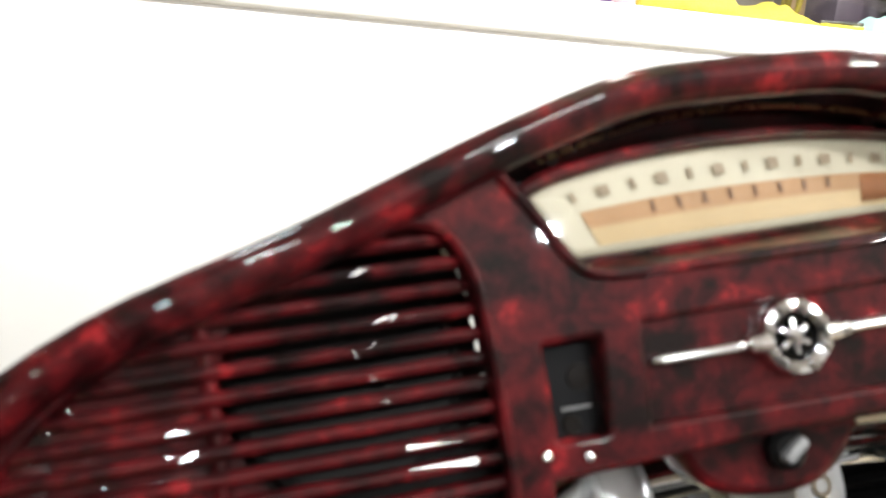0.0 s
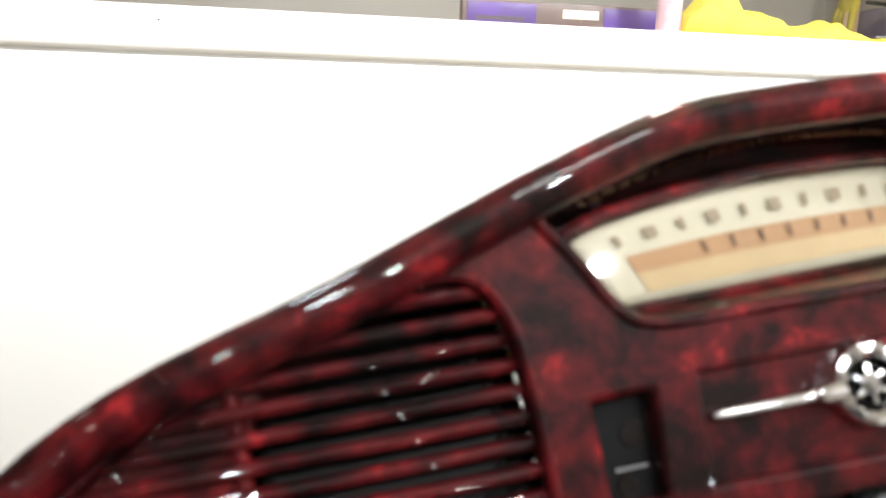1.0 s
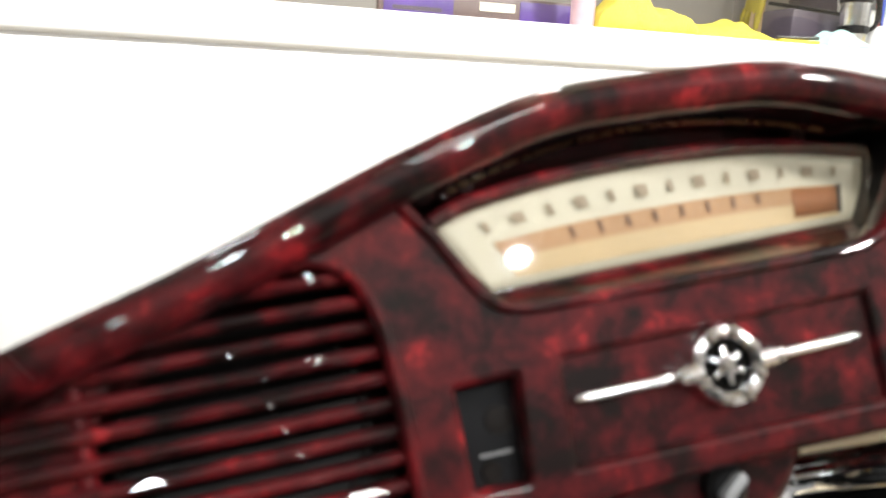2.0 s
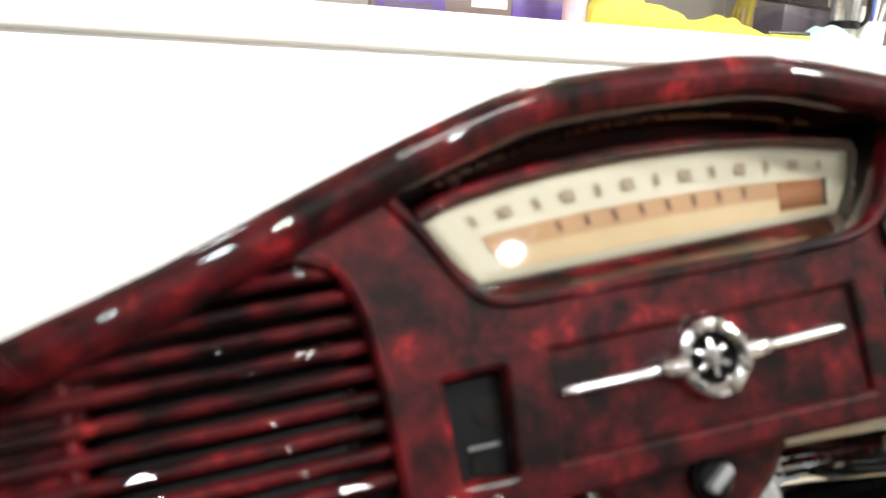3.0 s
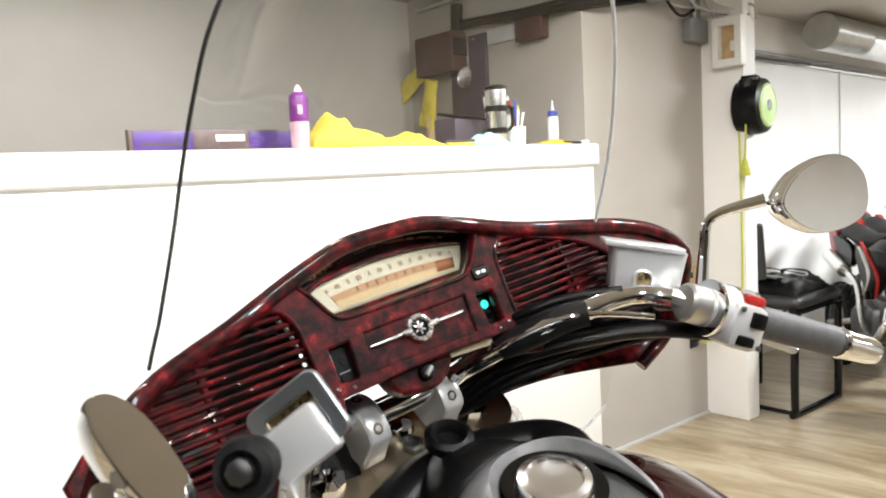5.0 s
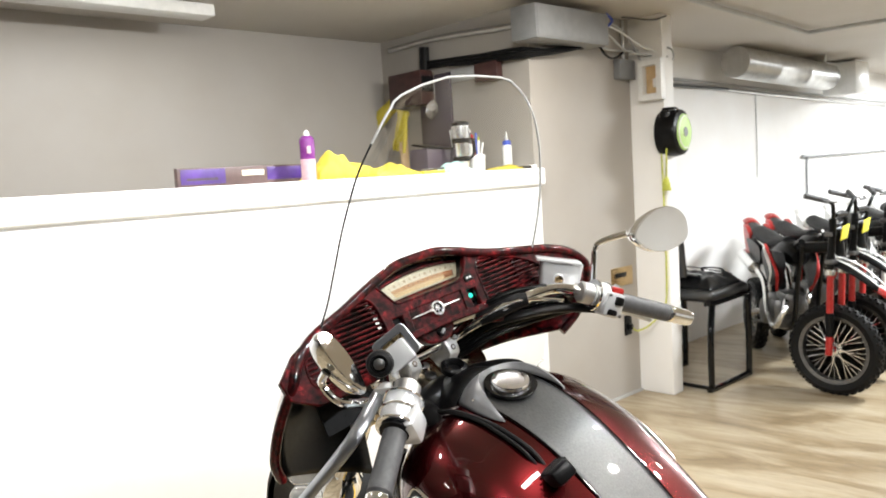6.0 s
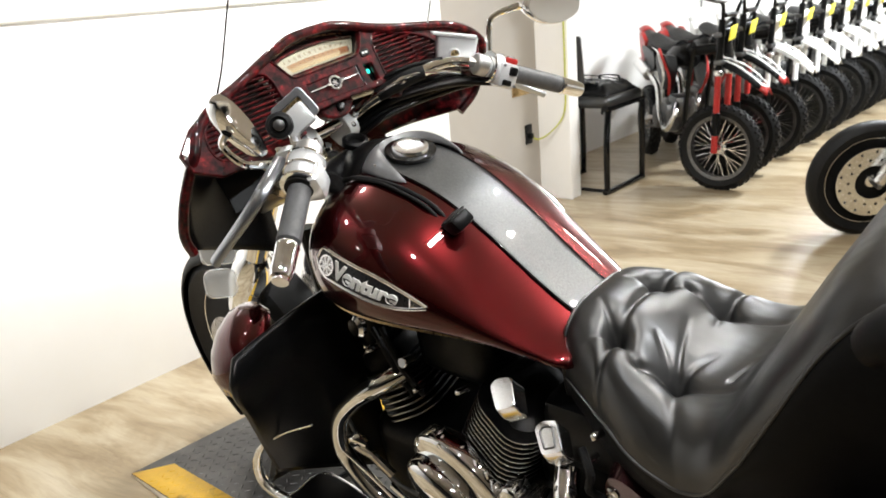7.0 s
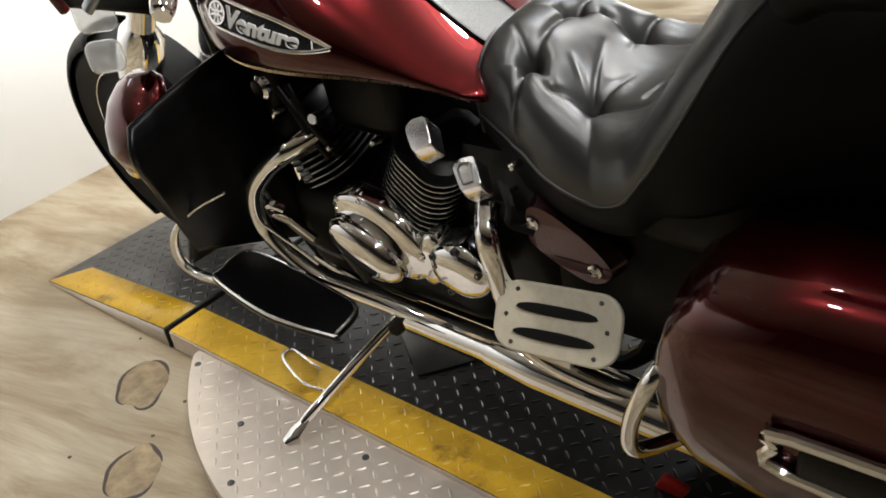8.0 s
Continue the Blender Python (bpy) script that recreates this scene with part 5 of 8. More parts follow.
# tank badge: lens-shaped plate with a wheel mark and a word
def badge(s, u, v, grow):
    y = 0.074 - 0.222 * u
    z0 = 0.890 - 0.064 * u
    w, top, bot = tank_dims(y)
    if s > 0:
        w *= right_side(y)
    mid = bot + (top - bot) * 0.36
    z = z0 + v
    c = max(0, min(1, (z - mid) / (top - mid))) if z > mid else 0.0
    cc = c ** (1 / 0.86)
    x = (w + grow) * (max(0, 1 - cc * cc) ** 0.5) ** 0.80
    return Vector((s * x, y, z))


for s in (-1, 1):
    def lens_half(u):
        return 0.0225 * (min(1.0, u / 0.08) ** 0.55) * (1.0 if u < 0.5 else max(0.0, 1 - ((u - 0.5) / 0.5) ** 1.9)) + 0.0006
    bd = part("badge_plate", Geo().grid(lambda a, k: badge(s, a, lens_half(a) * (2 * k - 1), 0.003), 36, 6), "greybadge", tank, "black badge plate with a bright border", thick=0.002, sharp=80)
    loop = [badge(s, i / 30, lens_half(i / 30), 0.0045) for i in range(31)] + [badge(s, i / 30, -lens_half(i / 30), 0.0045) for i in range(30, -1, -1)]
    part("badge_border", Geo().tube(loop, 0.0030, 8, 1), "bright", bd)
    # wheel mark
    c0 = badge(s, 0.13, 0.0, 0.005)
    n0 = (badge(s, 0.10, 0, 0.005) - badge(s, 0.2, 0, 0.005)).cross(badge(s, 0.13, 0.01, 0.005) - c0).normalized() * (-1)
    if n0.x * s < 0:
        n0 = -n0
    q = Matrix.Translation(c0) @ n0.to_track_quat("Z", "Y").to_matrix().to_4x4()
    g = Geo().lathe([(0.0185, 0), (0.0185, 0.002), (0.0155, 0.002), (0.0155, 0)], c0, n0, 28)
    for i in range(4):
        g.box((0, 0, 0), (0.034, 0.0026, 0.002), q @ pose(0, 0, 0.001, 0, 0, 45 * i + 15), 0)
    part("badge_wheel", g, "bright", bd)
    part("badge_tip", Geo().grid(lambda a, k: badge(s, 0.875 + 0.120 * a, lens_half(0.875 + 0.120 * a) * (2 * k - 1), 0.0050), 8, 4), "bright", bd, "bright pointed badge tip", thick=0.001)
    word = letters("Venture", 0.040, 0.0014, Matrix())
    left, right = min(p[0] for p in word.v), max(p[0] for p in word.v)

    def on_badge(x, y, z):
        u = 0.225 + 0.57 * ((x - left) / (right - left) if s < 0 else (right - x) / (right - left))
        return tuple(badge(s, u, y * (1.02 - 0.45 * (u - 0.25)), 0.0062 + z))
    word.v = [on_badge(x, y, z) for x, y, z in word.v]
    part("badge_word", word, "white", bd, "raised white word Venture")

# connector box and its cable on the tank
cb = tank_x(-0.088, -0.128, 0.016)
mbox = Matrix.Translation(cb) @ pose(0, 0, 0, -30, -20, -8)
con = part("connector_box", Geo().box((0, 0, 0), (0.038, 0.062, 0.026), mbox, 0.006), "plastic", bike, "black finned connector box lying on the tank")
for k in range(5):
    part("fin", Geo().box((0, 0, 0), (0.040, 0.004, 0.004), mbox @ pose(0, -0.020 + 0.010 * k, 0.014), 0.001), "plastic", con)
part("lead", Geo().tube([mbox @ Vector((0, 0.030, 0)), tank_x(-0.090, -0.080, 0.007), tank_x(-0.093, -0.03, 0.006), tank_x(-0.100, 0.02, 0.006), tank_x(-0.110, 0.08, 0.006), tank_x(-0.105, 0.14, 0.008), Vector((-0.06, 0.22, 0.965))], 0.0042, 8, 6), "rubber", con, "black lead")
part("lead", Geo().tube([mbox @ Vector((-0.01, 0.030, -0.004)), tank_x(-0.100, -0.075, 0.005), tank_x(-0.102, -0.03, 0.005), tank_x(-0.106, 0.03, 0.005), tank_x(-0.112, 0.1, 0.006), Vector((-0.09, 0.21, 0.95))], 0.0034, 8, 6), "rubber", con)

# rider and passenger seat, tufted
SEAT = [(0.0, -0.322, 0.690, 0.095, 0.05), (0.05, -0.318, 0.758, 0.108, 0.14), (0.10, -0.332, 0.796, 0.122, 0.19), (0.16, -0.368, 0.804, 0.142, 0.21), (0.24, -0.425, 0.786, 0.172, 0.20), (0.34, -0.485, 0.744, 0.200, 0.17), (0.44, -0.550, 0.722, 0.213, 0.15), (0.52, -0.603, 0.742, 0.221, 0.15), (0.60, -0.650, 0.830, 0.226, 0.18), (0.68, -0.695, 0.915, 0.228, 0.24), (0.75, -0.740, 0.985, 0.226, 0.28), (0.82, -0.800, 1.018, 0.220, 0.28), (0.92, -0.93, 1.022, 0.205, 0.26), (1.0, -1.08, 1.02, 0.19, 0.24)]
BUTTONS = [(-0.086, -0.408), (-0.092, -0.503), (0.060, -0.397), (0.102, -0.488)]
# creases of the leather: from x, y to x, y, depth, half width
CREASES = [(0.060, -0.397, -0.086, -0.408, 0.013, 0.0055), (-0.086, -0.408, -0.185, -0.416, 0.015, 0.0060), (0.060, -0.397, 0.17, -0.405, 0.014, 0.0060),
           (-0.086, -0.408, -0.112, -0.458, 0.013, 0.0075), (-0.112, -0.458, -0.092, -0.503, 0.014, 0.0075), (0.060, -0.397, 0.092, -0.440, 0.013, 0.0070), (0.092, -0.440, 0.102, -0.488, 0.014, 0.0070),
           (-0.092, -0.503, 0.024, -0.467, 0.006, 0.0038), (-0.092, -0.503, -0.012, -0.530, 0.0065, 0.0040), (-0.092, -0.503, -0.045, -0.452, 0.006, 0.0040), (-0.092, -0.503, -0.085, -0.585, 0.009, 0.0055),
           (-0.092, -0.503, -0.215, -0.560, 0.008, 0.0080), (0.102, -0.488, 0.108, -0.585, 0.013, 0.0060), (0.102, -0.488, 0.205, -0.500, 0.012, 0.0060), (0.102, -0.488, 0.045, -0.500, 0.006, 0.0040),
           (-0.086, -0.408, -0.048, -0.362, 0.007, 0.0045), (-0.086, -0.408, -0.118, -0.372, 0.006, 0.0045), (0.060, -0.397, 0.030, -0.362, 0.006, 0.0045), (-0.060, -0.572, -0.006, -0.590, 0.005, 0.0040)]


def seat_at(t, k):
    y, z, w, drop = lerp(SEAT, t)
    a = radians(-118 + 236 * k)
    x = w * math.sin(a) * (1.0 if abs(a) < 1.6 else 1 - 0.10 * (abs(a) - 1.6))
    zz = z - drop * (1 - math.cos(a)) ** 1.6 * 0.62
    wing_up = 0.018 * math.exp(-((abs(x) - 0.8 * w) / 0.05) ** 2) * math.exp(-((t - 0.40) / 0.16) ** 2)
    zz += wing_up
    dip = 0.0
    for bx, by in BUTTONS:
        dip += 0.022 * math.exp(-(((x - bx) / 0.020) ** 2 + ((y - by) / 0.020) ** 2)) + 0.012 * math.exp(-(((x - bx) / 0.045) ** 2 + ((y - by) / 0.045) ** 2))
    if abs(a) < 1.75:
        for x0, y0, x1, y1, deep, wide in CREASES:
            ex, ey = x1 - x0, y1 - y0
            q = max(0.0, min(1.0, ((x - x0) * ex + (y - y0) * ey) / (ex * ex + ey * ey)))
            far = math.hypot(x - x0 - q * ex, y - y0 - q * ey) / wide
            if far < 3:
                dip += deep * (1 - 0.72 * q) * (0.65 * math.exp(-far * far) + 0.35 * math.exp(-0.35 * far * far))
        dip += 0.0016 * noise.noise(Vector((x * 16, y * 16, 1.7))) + 0.0007 * noise.noise(Vector((x * 60, y * 34, 5.1)))
    return Vector((x * (1 - dip * 0.25), y, zz - dip))


def skirt_line(t):
    """Where the leather top meets the side darkened for shade."""
    return 0.13 + 0.13 * min(1.0, max(0.0, (t - 0.60) / 0.22))


seat = part("seat", Geo().grid(lambda t, u: seat_at(t, skirt_line(t) + (1 - 2 * skirt_line(t)) * u), 300, 150), "leather", bike, "black tufted leather saddle, creased and shiny", thick=0.01, sharp=80)
for s in (0, 1):
    # shade on the seat sides is put into their darker material
    part("seat_skirt", Geo().grid(lambda t, u: seat_at(t, skirt_line(t) * u if s == 0 else 1 - skirt_line(t) * u), 120, 18), "vinyl", seat, "seat side, darkened to matt black for its shade", thick=0.008, sharp=80)
    part("side_piping", Geo().tube([seat_at(0.06 + 0.94 * i / 60, skirt_line(0.06 + 0.94 * i / 60) if s == 0 else 1 - skirt_line(0.06 + 0.94 * i / 60)) for i in range(61)], 0.0028, 8, 1), "leather", seat, "leather piping along the seat side")
part("seat_piping", Geo().tube([seat_at(0.085, 0.04 + 0.92 * i / 24) + Vector((0, 0.002, 0.001)) for i in range(25)], 0.0032, 6, 2), "leather", seat, "leather piping round the saddle nose")
for bx, by in BUTTONS:
    best = min(((seat_at(i / 150, j / 72) - Vector((bx, by, 0.75))).xy.length, i, j) for i in range(25, 75) for j in range(8, 64))
    part("button", Geo().lathe([(0.007, 0), (0.006, 0.004), (0.002, 0.006)], seat_at(best[1] / 150, best[2] / 72), (0, 0, 1), 10), "leather", seat)
part("seat_base", Geo().box((0, -0.64, 0.59), (0.30, 0.72, 0.12), None, 0.03), "plastic", bike, "black seat pan")
# passenger backrest, trunk and armrest
part("backrest", Geo().loft([[Vector((x * 0.21, -1.02 - 0.03 * (1 - x * x) + dy, z)) for x in [-1 + 2 * j / 14 for j in range(15)]] + [Vector((x * 0.21, -1.10, z)) for x in [1 - 2 * j / 14 for j in range(15)]] for z, dy in ((0.98, 0.0), (1.0, 0.04), (1.12, 0.05), (1.24, 0.02), (1.30, -0.02), (1.31, -0.05))]), "leather", bike, "black padded passenger backrest")
part("trunk", Geo().loft([[Vector((p.x * k, -1.32 + p.y * k, z)) for p in rounded(0.56, 0.46, 0.10, 6)] for z, k in ((0.84, 0.86), (0.86, 0.94), (1.0, 1.0), (1.10, 1.0), (1.20, 0.94), (1.25, 0.80), (1.262, 0.5))]), "black", bike, "gloss black rear trunk")
for s in (-1, 1):
    part("armrest", Geo().tube([Vector((s * 0.255, -0.80, 0.965)), Vector((s * 0.262, -0.84, 0.995)), Vector((s * 0.262, -0.95, 0.998)), Vector((s * 0.255, -1.10, 0.985))], [0.028, 0.038, 0.040, 0.036], 14, 5, 0.8), "vinyl", bike, "black padded passenger armrest")

# saddlebags
def bag(s):
    rings = []
    for y, k in ((-0.715, 0.30), (-0.73, 0.62), (-0.775, 0.86), (-0.87, 0.98), (-1.02, 1.0), (-1.25, 0.96), (-1.34, 0.84), (-1.375, 0.6)):
        ring = []
        for j in range(40):
            a = 2 * math.pi * j / 40
            cx, sz = math.cos(a), math.sin(a)
            x = 0.295 + 0.115 * math.copysign(abs(cx) ** 0.55, cx) * (0.6 + 0.4 * k)
            z = 0.542 + 0.186 * math.copysign(abs(sz) ** 0.72, sz) * k
            ring.append(Vector((s * x, y, z)))
        rings.append(ring)
    return Geo().loft(rings)


for s in (-1, 1):
    bg = part("saddlebag", bag(s), "red", bike, "glossy burgundy hard saddlebag", sharp=60)
    part("bag_light_frame", Geo().tube([Vector((s * 0.4175, y, z)) for y, z in ((-0.868, 0.558), (-0.880, 0.577), (-1.16, 0.577), (-1.17, 0.558), (-1.16, 0.515), (-0.880, 0.515), (-0.868, 0.558))], 0.008, 10, 4), "chrome", bg, "chrome marker light frame")
    part("bag_light_lens", Geo().box((s * 0.4165, -1.02, 0.546), (0.012, 0.26, 0.05), None, 0.005), "plastic", bg)
    part("bag_guard", Geo().tube([Vector((s * 0.35, -0.735, 0.575)), Vector((s * 0.388, -0.715, 0.545)), Vector((s * 0.394, -0.690, 0.46)), Vector((s * 0.385, -0.690, 0.390)), Vector((s * 0.31, -0.73, 0.355))], 0.0115, 12, 6), "chrome", bike, "chrome saddlebag guard")
    part("side_cover", Geo().loft([[Vector((s * (0.165 + 0.028 * k), p.x * (0.86 - 0.12 * k) - 0.492, p.y * (0.78 - 0.12 * k) + 0.530 + 0.3 * p.x)) for p in smooth_loop([(-0.105, 0.0), (-0.06, 0.05), (0.03, 0.075), (0.075, 0.05), (0.085, -0.02), (0.06, -0.06), (-0.05, -0.07)], 4)] for k in (0.0, 0.7, 1.0)]), "maroon", bike, "dark maroon side cover")
    for y, z in ((-0.442, 0.560), (-0.542, 0.497)):
        part("cover_bolt", Geo().lathe([(0.012, 0), (0.012, 0.006), (0.008, 0.008), (0.006, 0.004)], (s * 0.190, y, z), (s, 0, 0), 16), "chrome", bike)

# engine
part("crankcase", Geo().box((0, -0.08, 0.36), (0.36, 0.50, 0.24), None, 0.05, 3).box((0, -0.36, 0.42), (0.30, 0.22, 0.26), None, 0.04, 3), "engine", bike, "black engine case")
part("frame", Geo().tube([(-0.12, 0.28, 0.86), (-0.12, 0.27, 0.5), (-0.12, 0.22, 0.25), (-0.12, 0.05, 0.20), (-0.12, -0.5, 0.20), (-0.12, -0.62, 0.4), (-0.12, -0.62, 0.62)], 0.018, 10, 5).tube([(0.12, 0.28, 0.86), (0.12, 0.27, 0.5), (0.12, 0.22, 0.25), (0.12, 0.05, 0.20), (0.12, -0.5, 0.20), (0.12, -0.62, 0.4), (0.12, -0.62, 0.62)], 0.018, 10, 5).tube([(0, 0.28, 0.92), (0, 0.0, 0.80), (0, -0.35, 0.62), (0, -0.8, 0.60)], 0.03, 10, 4), "engine", bike)


def cylinder(base, axis, fins, size, parent):
    ax = Vector(axis).normalized()
    m0 = ax.to_track_quat("Z", "X").to_matrix().to_4x4()
    b = Vector(base)
    c = part("cylinder", Geo().box((0, 0, 0), (size[0] * 0.74, size[1] * 0.74, 0.17), Matrix.Translation(b + ax * 0.07) @ m0, 0.03), "engine", parent, "black finned engine cylinder")
    for i in range(fins):
        g = curve_mesh([rounded(size[0] * (1 - 0.012 * i), size[1] * (1 - 0.012 * i), 0.05, 5)], 0.0055, 0.0012, Matrix.Translation(b + ax * (0.013 * i)) @ m0, 1)
        f = part("fin", g, "engine", c)
        e = [Vector((p.x, p.y, 0)) for p in rounded(size[0] * (1 - 0.012 * i) + 0.0014, size[1] * (1 - 0.012 * i) + 0.0014, 0.05, 5)]
        mm = Matrix.Translation(b + ax * (0.013 * i)) @ m0
        loop = [mm @ p for p in e]
        part("fin_edge", Geo().tube(loop + [loop[0]], 0.0009, 5, 1), "alloy", c, "bare metal fin edge")
    return c


for s in (-1, 1):
    cylinder((s * 0.085, 0.075, 0.490), (s * 0.10, 0.42, 0.90), 9, (0.145, 0.16), bike)
    cylinder((s * 0.085, -0.175, 0.475), (s * 0.10, -0.42, 0.90), 12, (0.165, 0.215), bike)
part("airbox", Geo().box((0, -0.06, 0.66), (0.24, 0.20, 0.16), None, 0.04, 3).box((0, 0.2, 0.68), (0.26, 0.12, 0.2), None, 0.04, 3), "plastic", bike, "black airbox under the tank")


def cover(s, c, size, raised):
    """A wedge-faced cover over a spark plug: flat bright face, chamfered foot."""
    m = Matrix.Translation((s * c[0], c[1], c[2])) @ Vector((s * 0.66, 0.22, 0.72)).to_track_quat("Z", "Y").to_matrix().to_4x4() @ pose(0, 0, 0, 0, 0, s * 34)
    w, h = size
    face = soft_corners([(-s * w / 2, h * 0.42), (s * w * 0.30, h * 0.52), (s * w / 2, -h * 0.10), (s * w * 0.42, -h * 0.45), (-s * w * 0.34, -h * 0.40)][::1 if s < 0 else -1], 0.008, 5)
    rings = [[m @ Vector((p.x * k + dx, p.y * k + dy, z)) for p in face] for k, dx, dy, z in ((1.05, 0, -0.010, -0.040), (1.08, 0, -0.008, -0.022), (1.04, 0, -0.003, -0.010), (1.0, 0, 0, -0.002), (0.95, 0, 0, 0.0005))]
    ob = part("plug_cover", Geo().loft(rings), "bright", bike, "bright chrome cylinder head cover", sharp=25)
    if raised:
        loop = [m @ Vector((p.x * 0.62, p.y * 0.55, 0.001)) for p in face]
        part("cover_mark", Geo().tube(loop + loop[:1], 0.0016, 6, 1), "steel", ob, "dark raised outline on the cover")


for s in (-1, 1):
    cover(s, (0.212, -0.272, 0.697), (0.066, 0.046), False)
    cover(s, (0.212, -0.350, 0.642), (0.066, 0.046), True)
    part("head_bolt", Geo().rod((s * 0.17, -0.02, 0.66), (s * 0.20, -0.025, 0.672), 0.010), "chrome", bike)
    part("horn", Geo().lathe([(0.020, 0), (0.024, 0.012), (0.018, 0.018), (0.006, 0.014)], (s * 0.17, 0.11, 0.700), (s, 0.1, 0.1), 16), "chrome", bike)
    part("plug_lead", Geo().tube([(s * 0.17, 0.08, 0.70), (s * 0.175, 0.05, 0.66), (s * 0.165, 0.04, 0.60), (s * 0.15, 0.03, 0.55)], 0.006, 8, 4), "rubber", bike)
    part("plug_lead", Geo().tube([(s * 0.17, 0.05, 0.71), (s * 0.178, 0.02, 0.66), (s * 0.168, 0.01, 0.61), (s * 0.15, 0.0, 0.56)], 0.006, 8, 4), "rubber", bike)
    # chrome side covers of the crankcase
    def oval(c, size, tilt, depth, mat, nm, lab, inner=None):
        m = Matrix.Translation(c) @ pose(0, 0, 0, tilt)
        rings = [[m @ Vector((s * w, size[0] * k * math.cos(2 * math.pi * j / 36), size[1] * k * math.sin(2 * math.pi * j / 36))) for j in range(36)] for k, w in ((1.0, -0.03), (1.0, depth * 0.35), (0.96, depth * 0.6), (0.82, depth * 0.85), (0.55, depth), (0.2, depth * 1.03))]
        return part(nm, Geo().loft(rings), mat, bike, lab, sharp=45)
    oval((s * 0.212, -0.122, 0.452), (0.112, 0.076), 32, 0.016, "chrome", "case_flange", "polished engine cover flange")
    pc = oval((s * 0.225, -0.100, 0.432), (0.088, 0.050), 32, 0.038, "chrome", "primary_cover", "polished chrome engine side cover")
    part("cover_plate", Geo().box((0, 0, 0), (0.004, 0.075, 0.024), Matrix.Translation((s * 0.258, -0.082, 0.402)) @ pose(0, 0, 0, 34, s * -22), 0.001), "black", pc, "black name plate on the cover")
    for i in range(8):
        a = radians(45 * i + 10)
        part("case_bolt", Geo().lathe([(0.006, 0), (0.006, 0.005), (0.0035, 0.006), (0.003, 0.003)], (s * 0.219, -0.122 + 0.102 * math.cos(a) * 0.85 - 0.067 * math.sin(a) * 0.53, 0.452 + 0.102 * math.cos(a) * 0.53 + 0.067 * math.sin(a) * 0.85), (s, 0, 0), 8), "chrome", bike)
    oval((s * 0.210, -0.305, 0.440), (0.063, 0.057), 10, 0.034, "chrome", "transmission_cover", "polished chrome transmission cover")
    oval((s * 0.205, -0.230, 0.428), (0.030, 0.066), 15, 0.016, "chrome", "middle_cover", "polished cover between the larger ones")
    for by, bz in ((-0.262, 0.468), (-0.352, 0.455), (-0.312, 0.494), (-0.285, 0.395)):
        part("cover_socket", Geo().lathe([(0.0065, 0), (0.0065, 0.010), (0.0045, 0.011), (0.0035, 0.006)], (s * 0.232, by, bz), (s, 0.1, 0.1), 8), "steel", bike, "dark socket bolt")
    for by, bz, r in ((0.16, 0.545, 0.011), (0.085, 0.66, 0.007), (-0.02, 0.50, 0.006), (-0.40, 0.60, 0.006), (-0.42, 0.655, 0.007), (-0.145, 0.64, 0.006), (-0.03, 0.605, 0.006)):
        part("engine_bolt", Geo().lathe([(r, -0.02), (r, 0.004), (r * 0.7, 0.008), (r * 0.3, 0.009)], (s * 0.185, by, bz), (s, 0.1, 0.2), 10), "chrome", bike, "small chrome engine bolt")
    part("ht_lead", Geo().tube([(s * 0.19, -0.395, 0.625), (s * 0.21, -0.42, 0.60), (s * 0.205, -0.41, 0.56), (s * 0.19, -0.44, 0.54)], 0.007, 8, 4), "rubber", bike)
    part("clutch_line", Geo().tube([(s * 0.20, 0.215, 0.50), (s * 0.225, 0.14, 0.43), (s * 0.23, 0.06, 0.385), (s * 0.22, 0.0, 0.36)], 0.0045, 8, 4), "steel", bike)
    # exhaust
    part("front_header", Geo().tube([(s * 0.15, 0.045, 0.598), (s * 0.20, 0.080, 0.583), (s * 0.214, 0.147, 0.534), (s * 0.220, 0.204, 0.468), (s * 0.222, 0.220, 0.385), (s * 0.221, 0.172, 0.315), (s * 0.218, 0.092, 0.272), (s * 0.212, 0.0, 0.262), (s * 0.205, -0.14, 0.25), (s * 0.20, -0.30, 0.232)], 0.0215, 16, 6), "chrome", bike, "chrome front exhaust header")
    part("rear_header", Geo().tube([(s * 0.190, -0.362, 0.570), (s * 0.218, -0.375, 0.545), (s * 0.226, -0.387, 0.49), (s * 0.225, -0.398, 0.36), (s * 0.222, -0.43, 0.295), (s * 0.215, -0.52, 0.262), (s * 0.20, -0.62, 0.24)], 0.021, 16, 6), "chrome", bike, "chrome rear exhaust header")
    part("header_shield", Geo().tube([(s * 0.215, -0.372, 0.560), (s * 0.228, -0.380, 0.54), (s * 0.232, -0.388, 0.49), (s * 0.232, -0.396, 0.41)], [0.016, 0.0205, 0.0215, 0.020], 16, 4), "chrome", bike, "chrome header heat shield")
    part("muffler", Geo().lathe([(0.030, 0), (0.034, 0.01), (0.034, 0.19), (0.038, 0.20), (0.045, 0.30), (0.045, 0.95), (0.038, 1.0), (0.030, 1.0)], (s * 0.20, -0.12, 0.232), (0, -1, -0.03), 24), "chrome", bike, "long chrome muffler")
    part("under_rail", Geo().tube([(s * 0.165, 0.16, 0.27), (s * 0.185, -0.05, 0.24), (s * 0.185, -0.38, 0.225)], 0.012, 10, 4), "chrome", bike)
